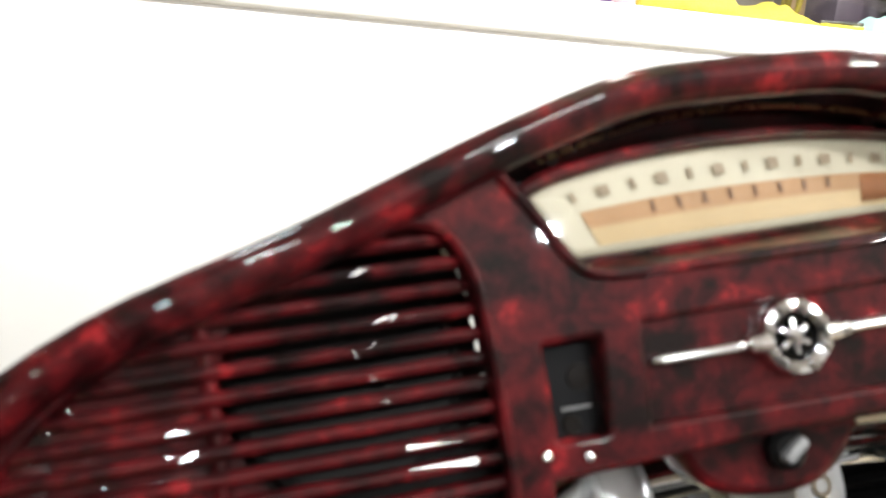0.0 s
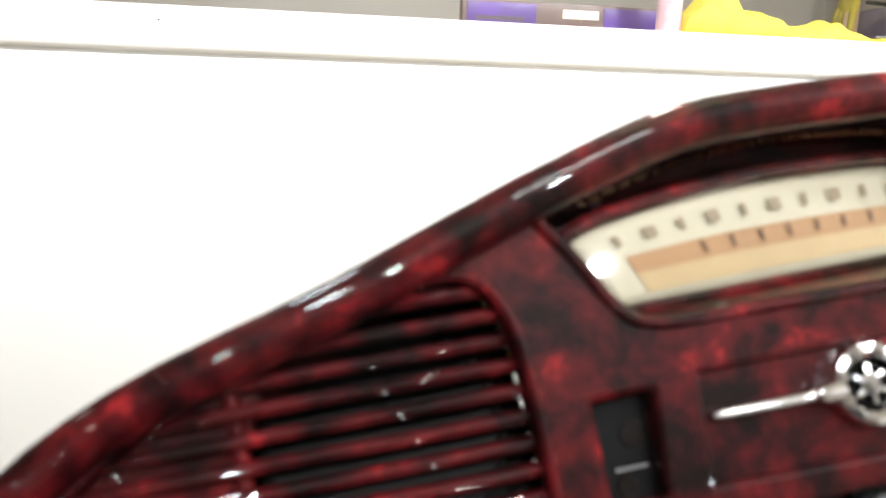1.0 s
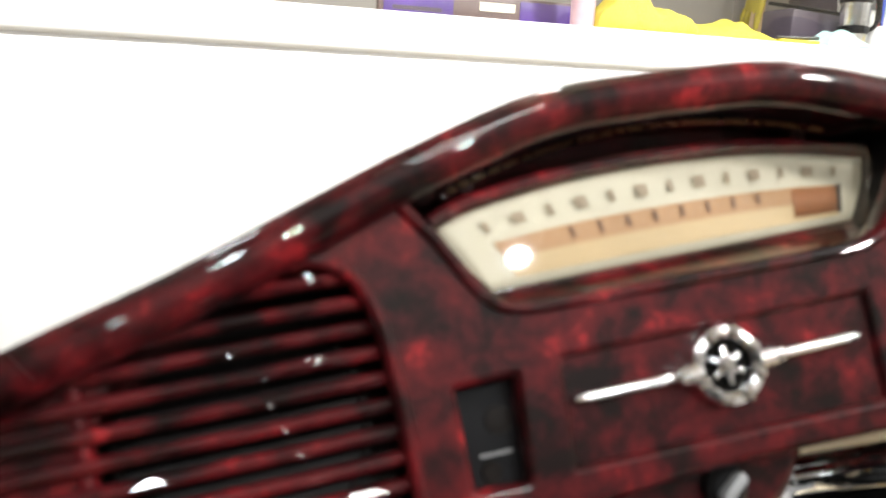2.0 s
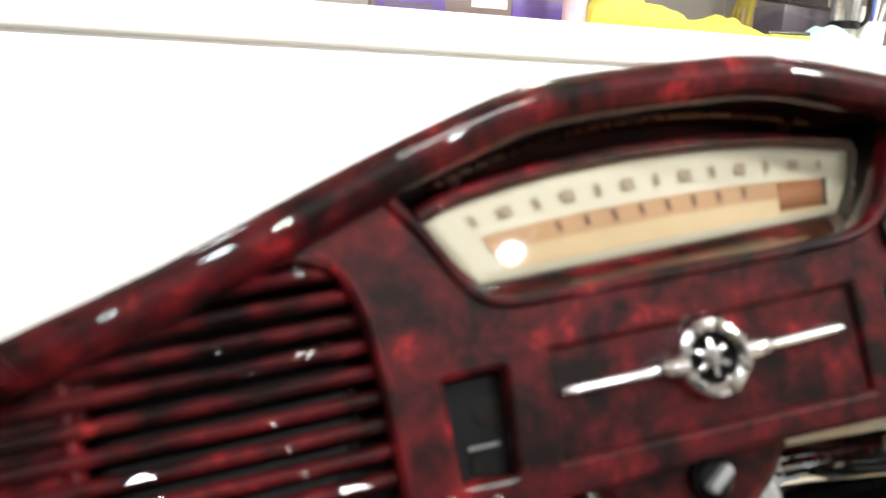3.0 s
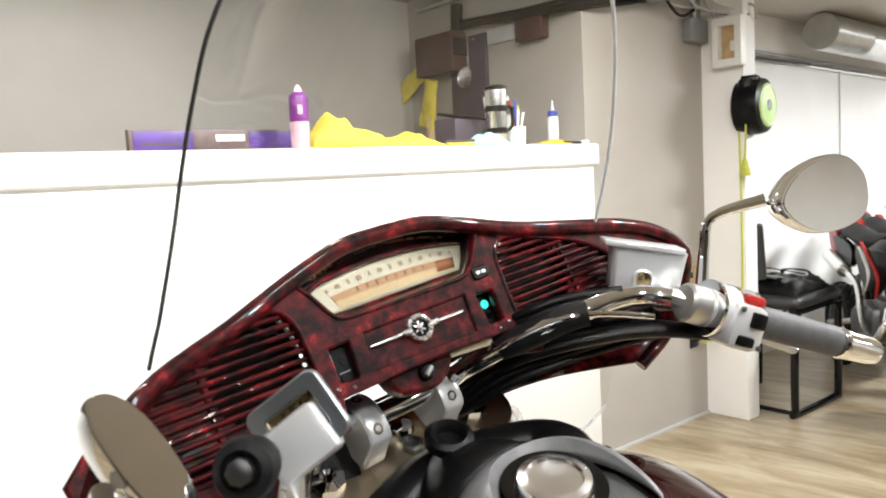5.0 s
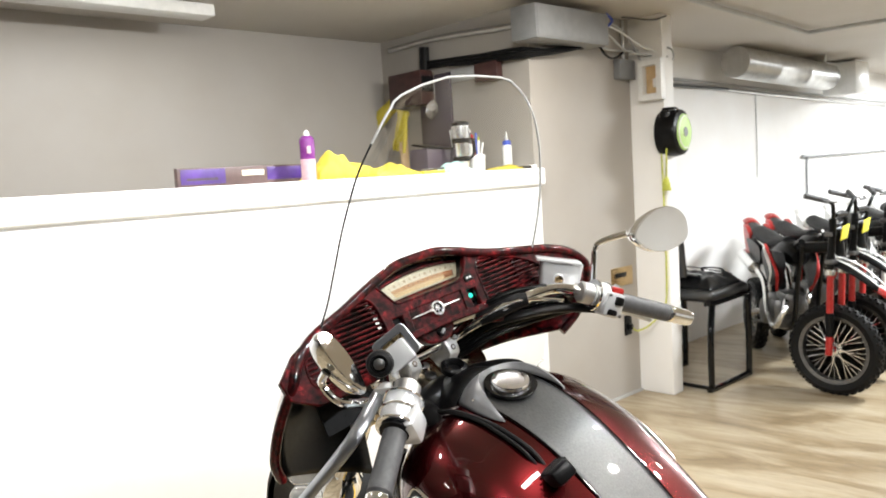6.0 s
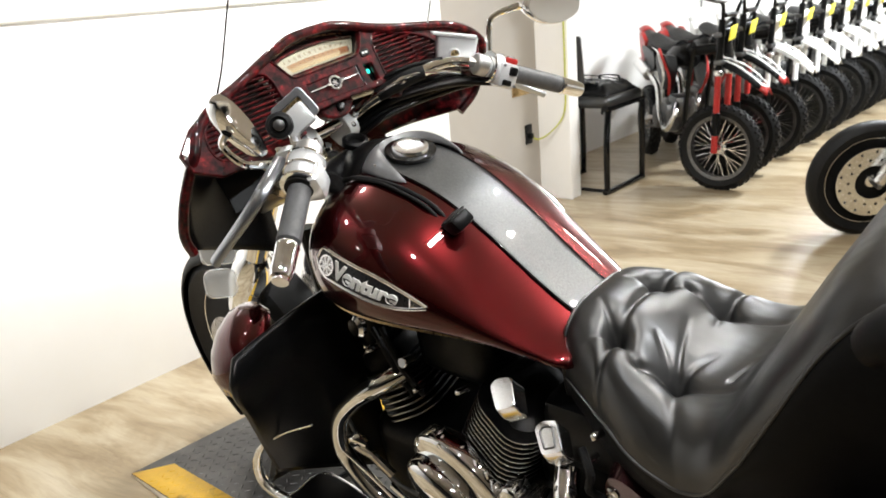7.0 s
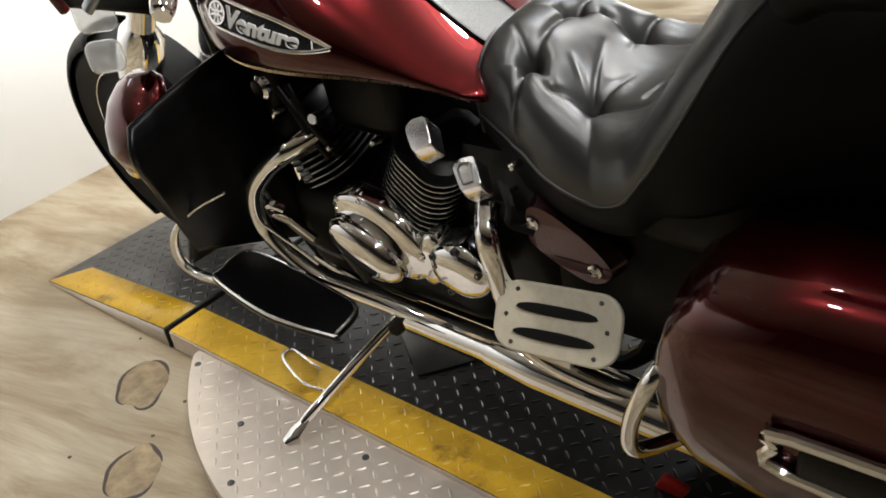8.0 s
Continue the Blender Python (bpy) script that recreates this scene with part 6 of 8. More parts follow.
    # floorboards
    fb = part("floorboard", curve_mesh([smooth_loop([(s * 0.235, 0.29), (s * 0.31, 0.315), (s * 0.338, 0.295), (s * 0.366, 0.11), (s * 0.352, -0.05), (s * 0.34, -0.062), (s * 0.275, -0.052), (s * 0.255, 0.03)][::1 if s > 0 else -1], 6)], 0.016, 0.006, pose(0, 0, 0.288, 0, s * 0.0)), "plastic", bike, "black rubber-topped rider floorboard")
    lp = smooth_loop([(s * 0.235, 0.29), (s * 0.31, 0.315), (s * 0.338, 0.295), (s * 0.366, 0.11), (s * 0.352, -0.05), (s * 0.34, -0.062), (s * 0.275, -0.052), (s * 0.255, 0.03)], 6)
    part("board_rim", Geo().tube([Vector((p.x, p.y, 0.292)) for p in lp] + [Vector((lp[0].x, lp[0].y, 0.292))], 0.0050, 8, 1), "alloy", fb, "bright rim of the floorboard")
    pm = Matrix.Translation((s * 0.255, -0.502, 0.428)) @ pose(0, 0, 0, 0, s * 48, 0) @ pose(0, 0, 0, 0, 0, s * -7)
    pb = part("passenger_board", curve_mesh([rounded(0.105, 0.205, 0.035, 6)], 0.012, 0.004, pm), "cream", bike, "satin pale metal passenger footboard, folded up")
    for dx in (-0.022, 0.018):
        strip = smooth_loop([(dx - 0.002, 0.066), (dx - 0.007, 0.03), (dx - 0.007, -0.03), (dx - 0.002, -0.066), (dx + 0.005, -0.04), (dx + 0.005, 0.04)], 4)
        part("rubber_strip", curve_mesh([strip], 0.006, 0.002, pm @ pose(0, 0, 0.007)), "rubber", pb)
    for dx, dy in ((-0.042, 0.07), (0.042, 0.07), (-0.042, -0.07), (0.042, -0.07), (0, 0.085), (0, -0.085)):
        part("board_bolt", Geo().lathe([(0.004, 0), (0.003, 0.002)], pm @ Vector((dx, dy, 0.006)), pm.to_3x3() @ Vector((0, 0, 1)), 8), "steel", pb)
    part("board_hinge", Geo().box((s * 0.235, -0.47, 0.345), (0.05, 0.10, 0.035), None, 0.006).rod((s * 0.17, -0.46, 0.35), (s * 0.25, -0.46, 0.345), 0.012), "cast", bike)
    # leg shield and its lower guard
    outer = [(0.0, 0.325, 0.335, 0.36), (0.25, 0.345, 0.318, 0.44), (0.6, 0.388, 0.255, 0.575), (0.85, 0.428, 0.186, 0.690), (1.0, 0.400, 0.200, 0.735)]

    def shield_at(a, k):
        ox, oy, oz = lerp(outer, a)
        ix, iy, iz = 0.125, 0.175 + 0.03 * a, 0.30 + 0.46 * a
        h = 0.055 * math.sin(math.pi * k) * math.sin(math.pi * min(1.0, 0.15 + 0.85 * a))
        return Vector((s * (ix + (ox - ix) * k + 0.5 * h), iy + (oy - iy) * k + 0.045 * k * (1 - k) - 0.2 * h, iz + (oz - iz) * k + 0.35 * h))
    part("leg_shield", Geo().grid(shield_at, 24, 20), "plastic", bike, "black leg shield", thick=-0.008, sharp=80)
    part("lower_fairing", Geo().loft([[Vector((s * (cx + rx * math.cos(2 * math.pi * j / 28)), cy + ry * math.sin(2 * math.pi * j / 28), z)) for j in range(28)] for z, cx, cy, rx, ry in ((0.62, 0.345, 0.285, 0.05, 0.06), (0.66, 0.355, 0.275, 0.052, 0.07), (0.70, 0.345, 0.27, 0.050, 0.075), (0.735, 0.325, 0.27, 0.045, 0.07), (0.76, 0.305, 0.27, 0.034, 0.055), (0.772, 0.298, 0.27, 0.018, 0.03))]), "red", bike, "burgundy lower fairing lobe above the leg shield", sharp=70)
    gp = [(s * 0.330, 0.122, 0.567), (s * 0.332, 0.241, 0.501), (s * 0.336, 0.343, 0.430), (s * 0.339, 0.395, 0.365), (s * 0.336, 0.408, 0.300), (s * 0.330, 0.355, 0.276), (s * 0.31, 0.28, 0.278), (s * 0.22, 0.27, 0.27)]
    gu = part("leg_guard", Geo().tube(gp, [0.0025, 0.003, 0.006, 0.011, 0.012, 0.011, 0.008, 0.006], 12, 6), "alloy", bike, "bright leg guard bar")
    part("guard_pad", Geo().grid(lambda a, k: Vector((s * (0.24 + 0.09 * k), 0.262 + 0.115 * a + 0.02 * k, 0.49 - 0.185 * a)), 8, 6), "plastic", gu, thick=0.01)
    # clear lower wind deflectors
    for (dx, dy, dz), (dw, dh) in (((0.253, 0.421, 0.849), (0.074, 0.072)), ((0.248, 0.470, 0.752), (0.070, 0.064))):
        wm = Matrix.Translation((s * dx, dy, dz)) @ Vector((s * 0.72, -0.66, 0.10)).to_track_quat("Z", "Y").to_matrix().to_4x4() @ pose(0, 0, 0, 0, 0, s * 6)
        part("wind_deflector", Geo().loft([[wm @ Vector((p.x * k, p.y * k, w)) for p in rounded(dw, dh, 0.018, 5)] for k, w in ((0.98, -0.014), (1.0, -0.004), (0.93, 0.006), (0.62, 0.013), (0.2, 0.015))]), "frosted", bike, "hazy clear wind deflector", sharp=50)
# shift lever, stand and spring loop on the near side
part("shift_lever", Geo().tube([(-0.25, 0.075, 0.455), (-0.262, 0.105, 0.478), (-0.27, 0.088, 0.508), (-0.262, 0.062, 0.498)], [0.010, 0.010, 0.011, 0.009], 10, 5).tube([(-0.25, 0.075, 0.455), (-0.245, 0.03, 0.42)], 0.009, 10, 2), "chrome", bike, "chrome heel-toe shift lever")
part("shift_rod", Geo().tube([(-0.23, 0.23, 0.40), (-0.235, 0.14, 0.372), (-0.24, 0.06, 0.34)], 0.004, 8, 3), "chrome", bike)
stand = part("side_stand", Geo().tube([(-0.20, -0.085, 0.215), (-0.30, -0.04, 0.165), (-0.42, 0.012, 0.102), (-0.445, 0.022, 0.088)], [0.011, 0.011, 0.011, 0.010], 12, 4), "chrome", bike, "chrome side stand, down")
part("stand_foot", Geo().tube([(-0.435, 0.016, 0.094), (-0.468, 0.030, 0.076), (-0.492, 0.040, 0.068)], [0.010, 0.019, 0.009], 12, 4, 0.45), "chrome", stand)
part("stand_spring", Geo().rod((-0.21, -0.13, 0.25), (-0.225, -0.085, 0.20), 0.017), "rubber", stand, "black rubber stop of the stand")
part("red_reflector", Geo().box((-0.215, -0.665, 0.040), (0.015, 0.05, 0.06), pose(0, 0, 0, 20), 0.006), "brightred", bike, "red reflector behind the muffler")
# black block added to keep the gap dark where the yellow deck showed through
part("gap_block", Geo().box((0, -0.56, 0.43), (0.29, 0.36, 0.26), None, 0.03), "engine", bike)
part("rear_frame", Geo().box((0, -0.80, 0.50), (0.20, 0.5, 0.10), None, 0.03).box((0, -0.70, 0.36), (0.24, 0.3, 0.08), None, 0.03), "engine", bike)

# ---- lift platform under the motorcycle ----
TURN_P = -3.9
plat = thing("lift_platform", pose(0.385, 0, 0, 0, 0, TURN_P), "low tread plate platform with a worn yellow border, under the motorcycle", "platform")
PH = 0.057
part("deck", Geo().box((0, -0.55, PH / 2), (0.78, 2.24, PH), None, 0.003), "treadblack", plat, "black painted tread plate deck")
ramp_g = Geo().add([(-0.39, 0.585, 0), (0.39, 0.585, 0), (0.39, 0.585, PH), (-0.39, 0.585, PH), (-0.39, 1.195, 0), (0.39, 1.195, 0), (0.39, 1.195, 0.005), (-0.39, 1.195, 0.005)], [(0, 1, 2, 3), (4, 7, 6, 5), (0, 4, 5, 1), (3, 2, 6, 7), (0, 3, 7, 4), (1, 5, 6, 2)])
rampp = part("ramp", ramp_g, "tread", plat, "grey tread plate entry ramp")
for s in (-1, 1):
    part("border", Geo().box((s * 0.337, -0.55, PH + 0.0006), (0.105, 2.24, 0.0012), None, 0), "yellow", plat, "worn yellow painted border")
    g = Geo().add([(s * 0.39, 0.592, PH + 0.0012), (s * 0.285, 0.592, PH + 0.0012), (s * 0.285, 1.12, PH + 0.0012 - 0.0449), (s * 0.39, 1.193, 0.0065)], [(0, 1, 2, 3)])
    part("border", g, "yellow", rampp, thick=0.001)
    part("ramp_side", Geo().add([(s * 0.3912, 0.594, 0.001), (s * 0.3912, 1.190, 0.001), (s * 0.3912, 1.190, 0.004), (s * 0.3912, 0.594, PH - 0.003)], [(0, 1, 2, 3)]), "treadalu", rampp, thick=0.002)
    part("side_plate", Geo().box((s * 0.391, -0.55, PH / 2), (0.003, 2.24, PH - 0.004), None, 0), "treadalu", plat)
part("front_plate", Geo().box((-0.086, -0.054, PH + 0.003), (0.20, 0.158, 0.003), pose(0, 0, 0, 0, 0, 52), 0.0005), "tread", plat, "grey tread plate patch")


def lugs(x0, x1, y0, y1, height, keep=None, step=0.031, rise=0.0020):
    """Raised lugs of tread plate, each lying across its neighbours."""
    g = Geo()
    nx, ny = int((x1 - x0) / step), int((y1 - y0) / step)
    for i in range(nx):
        for j in range(ny):
            x, y = x0 + (i + 0.5) * step, y0 + (j + 0.5) * step
            if keep and not keep(x, y):
                continue
            a = radians(45 if (i + j) % 2 else -45)
            c, s = math.cos(a), math.sin(a)
            L, w, h = 0.0125, 0.0035, rise
            z = height(x, y)
            pts = [(-L, 0, 0), (-L * 0.5, -w, 0), (L * 0.5, -w, 0), (L, 0, 0), (L * 0.5, w, 0), (-L * 0.5, w, 0), (-L * 0.55, 0, h), (L * 0.55, 0, h)]
            g.add([(x + c * px - s * py, y + s * px + c * py, z + pz) for px, py, pz in pts], [(0, 1, 6), (1, 2, 7, 6), (2, 3, 7), (3, 4, 7), (4, 5, 6, 7), (5, 0, 6)])
    return g


def deck_z(x, y):
    return PH if y < 0.575 else PH - (y - 0.585) * (PH - 0.005) / 0.61


tagged(part("deck_tread", lugs(-0.285, 0.285, -1.6, 0.57, lambda x, y: PH), "treadblack", plat), kind="stuff")
tagged(part("ramp_tread", lugs(-0.285, 0.285, 0.60, 1.17, deck_z), "tread", plat), kind="stuff")
for s in (-1, 1):
    x0, x1 = (-0.388, -0.287) if s < 0 else (0.287, 0.388)
    tagged(part("border_tread", lugs(x0, x1, -1.6, 1.12, lambda x, y: deck_z(x, y) + 0.001, lambda x, y: not 0.565 < y < 0.60), "yellow", plat), kind="stuff")
part("joint_strip", Geo().box((0, 0.5875, PH + 0.001), (0.785, 0.010, 0.003), None, 0.001).box((-0.391, 0.5875, PH / 2), (0.006, 0.010, PH), None, 0.001), "rubber", plat, "black gap strip between ramp and deck")

disc = thing("turning_plate", pose(0, 0, 0), "bare aluminium tread plate round plate beside the platform", "plate")
PLATE_C, PLATE_R = Vector((0.507, -0.165)), 0.814


def platform_edge(y):
    return 0.385 - 0.3935 + 0.068 * y


half_disc = [p for p in (PLATE_C + PLATE_R * Vector((math.cos(radians(a)), math.sin(radians(a)))) for a in range(100, 262, 2)) if p.x < platform_edge(p.y) - 0.002]
half_disc += [Vector((platform_edge(half_disc[-1].y) - 0.002, half_disc[-1].y)), Vector((platform_edge(half_disc[0].y) - 0.002, half_disc[0].y))]
part("plate", curve_mesh([half_disc], 0.046, 0.002, pose(0, 0, 0.023)), "treadalu", disc)


def on_half_disc(x, y):
    return inside(half_disc, x + 0.006, y) and inside(half_disc, x - 0.016, y)


tagged(part("plate_tread", lugs(-0.32, 0.04, -0.9, 0.57, lambda x, y: 0.046, on_half_disc, rise=0.0016), "treadalu", disc), kind="stuff")
for x, y in ((-0.015, 0.44), (-0.235, 0.10), (-0.11, 0.20), (-0.06, -0.10), (-0.24, -0.35)):
    part("screw", Geo().lathe([(0.008, 0), (0.007, 0.002), (0.003, 0.003)], (x, y, 0.046), (0, 0, 1), 10), "steel", disc)

hook = thing("wire_hook", pose(0, 0, 0), "bent steel wire tie hook lying on the platform edge", "hook")
part("wire", Geo().tube([(0.041, 0.071, 0.062), (0.036, 0.141, 0.063), (0.062, 0.215, 0.063), (0.089, 0.256, 0.063), (0.112, 0.245, 0.063), (0.095, 0.170, 0.063), (0.091, 0.140, 0.062)], 0.0036, 8, 6), "alloy", hook)

# ---- things on the counter ----
TOPZ = 1.439
sign = thing("purple_sign", pose(0.79, 1.98, TOPZ), "long low purple and brown printed sign box on the counter", "sign")
part("body", Geo().box((0, 0, 0.038), (0.58, 0.03, 0.074), None, 0.003), "brown", sign)
part("left_panel", Geo().box((-0.185, -0.016, 0.040), (0.185, 0.003, 0.058), None, 0.001), "purple", sign, "purple printed panel")
part("right_panel", Geo().box((0.18, -0.016, 0.042), (0.17, 0.003, 0.052), None, 0.001), "purple", sign)
part("word_bar", Geo().box((0.03, -0.0165, 0.048), (0.10, 0.003, 0.022), None, 0), "cream", sign)
part("word_bar", Geo().box((-0.19, -0.018, 0.030), (0.13, 0.002, 0.010), None, 0), "darkpurple", sign)


def can(name, x, y, r, h, mats, label, category):
    t = thing(name, pose(x, y, TOPZ), label, category)
    part("base", Geo().lathe([(r * 0.96, 0), (r, 0.003), (r, h * 0.42), (r * 0.99, h * 0.43)], (0, 0, 0), (0, 0, 1), 24), mats[0], t)
    part("body", Geo().lathe([(r, h * 0.43), (r, h * 0.80), (r * 0.93, h * 0.84), (r * 0.6, h * 0.89)], (0, 0, 0), (0, 0, 1), 24), mats[1], t)
    part("cap", Geo().lathe([(r * 0.40, h * 0.88), (r * 0.38, h * 0.96), (r * 0.22, h * 0.97), (r * 0.20, h)], (0, 0, 0), (0, 0, 1), 16), mats[2], t)
    return t


c1 = can("spray_can", 1.0, 1.83, 0.031, 0.205, ("pink", "magenta", "white"), "purple aerosol can with a pale pink base on the counter", "spray can")
part("label_mark", Geo().box((-0.012, -0.0295, 0.125), (0.016, 0.004, 0.03), pose(0, 0, 0, 0, 0, -22), 0.001), "pink", c1)
c2 = thing("squeeze_bottle", pose(2.345, 1.95, TOPZ), "white squeeze bottle with a blue collar and nozzle", "bottle")
part("body", Geo().lathe([(0.024, 0), (0.026, 0.004), (0.026, 0.12), (0.020, 0.135)], (0, 0, 0), (0, 0, 1), 24), "white", c2)
part("collar", Geo().lathe([(0.0225, 0.132), (0.0225, 0.152), (0.016, 0.158)], (0, 0, 0), (0, 0, 1), 20), "blue", c2)
part("nozzle", Geo().lathe([(0.009, 0.157), (0.004, 0.19), (0.0025, 0.205)], (0, 0, 0), (0, 0, 1), 14), "white", c2)
tm = thing("steel_tumbler", pose(1.98, 1.93, TOPZ), "shiny steel travel tumbler with black bands", "tumbler")
part("body", Geo().lathe([(0.036, 0), (0.038, 0.004), (0.046, 0.22), (0.046, 0.235)], (0, 0, 0), (0, 0, 1), 28), "alloy", tm)
part("lid", Geo().lathe([(0.047, 0.232), (0.047, 0.246), (0.030, 0.254), (0.0, 0.254)], (0, 0, 0), (0, 0, 1), 28), "plastic", tm)
for h in (0.055, 0.145):
    part("band", Geo().lathe([(0.040 + h * 0.036, h), (0.043 + h * 0.036, h + 0.004), (0.043 + h * 0.036, h + 0.020), (0.040 + h * 0.036, h + 0.024)], (0, 0, 0), (0, 0, 1), 28), "plastic", tm)
part("handle", Geo().tube([(0.046, 0, 0.17), (0.085, 0, 0.16), (0.088, 0, 0.09), (0.046, 0, 0.065)], 0.007, 8, 5), "plastic", tm)
cupb = thing("pen_cup", pose(2.11, 1.95, TOPZ), "white cup of pens and tools", "cup")
part("cup", Geo().lathe([(0.038, 0), (0.040, 0.003), (0.044, 0.085), (0.040, 0.085), (0.036, 0.01), (0, 0.01)], (0, 0, 0), (0, 0, 1), 24), "white", cupb)
for k, (dx, dz, mt) in enumerate(((-0.05, 0.19, "brightred"), (-0.025, 0.17, "plastic"), (0.0, 0.20, "blue"), (0.03, 0.16, "white"), (0.07, 0.15, "white"), (0.05, 0.18, "cord"))):
    part("pen", Geo().rod((dx * 0.3, -0.01 + 0.005 * k, 0.012), (dx, -0.02 + 0.01 * k, dz), 0.0055), mt, cupb)
pb = thing("card_reader", pose(2.12, 2.06, TOPZ), "white and dark grey desk terminal", "terminal")
part("body", Geo().box((0, 0, 0.115), (0.13, 0.035, 0.23), pose(0, 0, 0, -8), 0.006), "white", pb)
part("screen", Geo().box((0, -0.021, 0.178), (0.105, 0.004, 0.062), pose(0, 0, 0, -8), 0.002), "steel", pb)
mon = thing("till_box", pose(1.72, 2.08, TOPZ), "dark plum plastic box with a sloped lid", "till")
part("body", Geo().box((0.2, 0, 0.065), (0.20, 0.14, 0.13), pose(0, 0, 0, 0, 0), 0.01), "darkpurple", mon)
part("lid", Geo().box((0.2, -0.01, 0.137), (0.19, 0.13, 0.012), pose(0, 0, 0, 10, 3), 0.004), "plastic", mon)
gold_stick = thing("tool_tray", pose(1.70, 1.84, TOPZ), "flat tray with clips and small tools", "tray")
part("tray", Geo().box((0, 0, 0.008), (0.16, 0.05, 0.014), None, 0.004), "cloth", gold_stick)
part("tool", Geo().rod((-0.07, 0.01, 0.02), (0.06, -0.01, 0.024), 0.005), "steel", gold_stick)


def rag(name, at, size, height, seed, mat, label):
    """A crumpled cloth heap."""
    def fn(a, k):
        x, y = (a - 0.5) * size[0], (k - 0.5) * size[1]
        edge = min(a, 1 - a, k, 1 - k) * 2
        n = noise.noise(Vector((x * 9 + seed, y * 9, seed))) * 0.5 + noise.noise(Vector((x * 24, y * 24 + seed, 3))) * 0.25
        z = height * max(0.0, min(1, edge * 1.7)) ** 0.6 * (0.72 + n) + 0.003
        return Vector((x + 0.02 * n, y + 0.02 * n, max(0.002, z)))
    t = part(name, Geo().grid(fn, 34, 26), mat, at=pose(*at, TOPZ), thick=0.002, sharp=70)
    return tagged(t, label, "cloth")


rag("cleaning_cloth", (1.17, 1.86), (0.30, 0.16), 0.12, 1.3, "cloth", "bright yellow crumpled cleaning cloth on the counter")
rag("cleaning_cloth", (1.44, 1.88), (0.32, 0.15), 0.055, 4.1, "cloth", "flattened yellow cleaning cloth on the counter")
rag("paper_cloth", (1.83, 1.83), (0.16, 0.10), 0.055, 7.7, "teal", "pale teal folded cloth on the counter")
rag("cleaning_cloth", (2.20, 1.84), (0.20, 0.08), 0.025, 9.2, "cloth", "small yellow cloth beside the cup")
pk = thing("small_case", pose(2.36, 1.82, TOPZ), "small black and white case on the counter end", "case")
part("body", Geo().box((-0.05, 0, 0.008), (0.12, 0.03, 0.014), None, 0.004), "plastic", pk)
part("cap", Geo().box((0.035, 0, 0.010), (0.05, 0.026, 0.018), None, 0.005), "white", pk)

# hanging on the wall beside the counter
hang = thing("hanging_gloves", pose(2.40, 2.90, 1.62), "pair of yellow rubber gloves hanging on the wall", "gloves")
for k, (gy, gz, tilt, mt) in enumerate(((0.14, 0.20, 62, "cloth"), (-0.06, 0.06, 14, "cloth"))):
    gm = pose(-0.035 - 0.012 * k, gy, gz, tilt)
    part("glove_palm", Geo().loft([[gm @ Vector((0.024 * w * math.cos(2 * math.pi * j / 16), 0.055 * w * math.sin(2 * math.pi * j / 16), z)) for j in range(16)] for z, w in ((0.17, 0.75), (0.165, 0.95), (0.10, 0.85), (0.04, 1.0), (0.0, 1.0), (-0.02, 0.8))]), mt, hang)
    for f in range(4):
        y0 = -0.038 + 0.025 * f
        part("glove_finger", Geo().tube([gm @ Vector((0, y0, 0.0)), gm @ Vector((-0.006, y0 * 1.25, -0.04)), gm @ Vector((0.004 * f - 0.01, y0 * 1.5, -0.085))], [0.014, 0.013, 0.010], 8, 3), mt, hang)
part("leather_cuff", Geo().tube([(-0.03, -0.07, 0.08), (-0.035, -0.068, -0.02), (-0.03, -0.075, -0.14)], [0.030, 0.034, 0.028], 10, 4, 0.6), "wood", hang, "tan leather strap end")
brd = thing("wall_board", pose(2.41, 2.56, 1.60), "plum grey wall board with hooks", "board")
part("board", Geo().box((0, 0, 0.20), (0.02, 0.27, 0.46), None, 0.004), "darkpurple", brd)
part("hook", Geo().rod((-0.01, -0.06, 0.40), (-0.04, -0.06, 0.405), 0.004).rod((-0.01, 0.06, 0.40), (-0.04, 0.06, 0.405), 0.004), "alloy", brd)
mb = thing("maroon_box", pose(2.36, 2.725, 1.86), "dark maroon box fixed to the wall", "box")
part("box", Geo().box((0, 0, 0.10), (0.10, 0.30, 0.20), None, 0.005), "maroonbox", mb)
part("dark_side", Geo().box((0, -0.155, 0.12), (0.09, 0.01, 0.09), None, 0.002), "plastic", mb)
bb = thing("brown_wall_box", pose(2.39, 2.10, 1.95), "small brown box on the wall under the cables", "box")
part("box", Geo().box((0, 0, 0.035), (0.05, 0.17, 0.10), None, 0.004), "maroonbox", bb)
gp2 = thing("blank_plate", pose(2.41, 2.315, 1.965), "pale grey blank wall plate", "plate")
part("plate", Geo().box((0, 0, 0.035), (0.012, 0.20, 0.075), None, 0.003), "concrete", gp2)
lad = thing("steel_ladle", pose(2.385, 2.545, 1.72), "steel ladle hanging by its handle", "ladle")
part("bowl", Geo().lathe([(0.0, 0.0), (0.035, 0.006), (0.052, 0.024), (0.054, 0.026), (0.050, 0.024), (0.0, 0.008)], (0, 0, 0.10), (-1, 0, 0.1), 24), "alloy", lad)
part("handle", Geo().box((0.0, 0.0, 0.235), (0.006, 0.020, 0.18), None, 0.002), "alloy", lad)

# wires, boxes and pipes under the ceiling
jb = thing("junction_box", pose(2.60, 1.745, 2.175), "grey steel junction box under the ceiling", "junction box")
part("box", Geo().box((0, 0, 0), (0.62, 0.17, 0.17), None, 0.004), "greybox", jb)
part("lid", Geo().box((0, -0.087, 0), (0.60, 0.006, 0.15), None, 0.002), "greybox", jb)
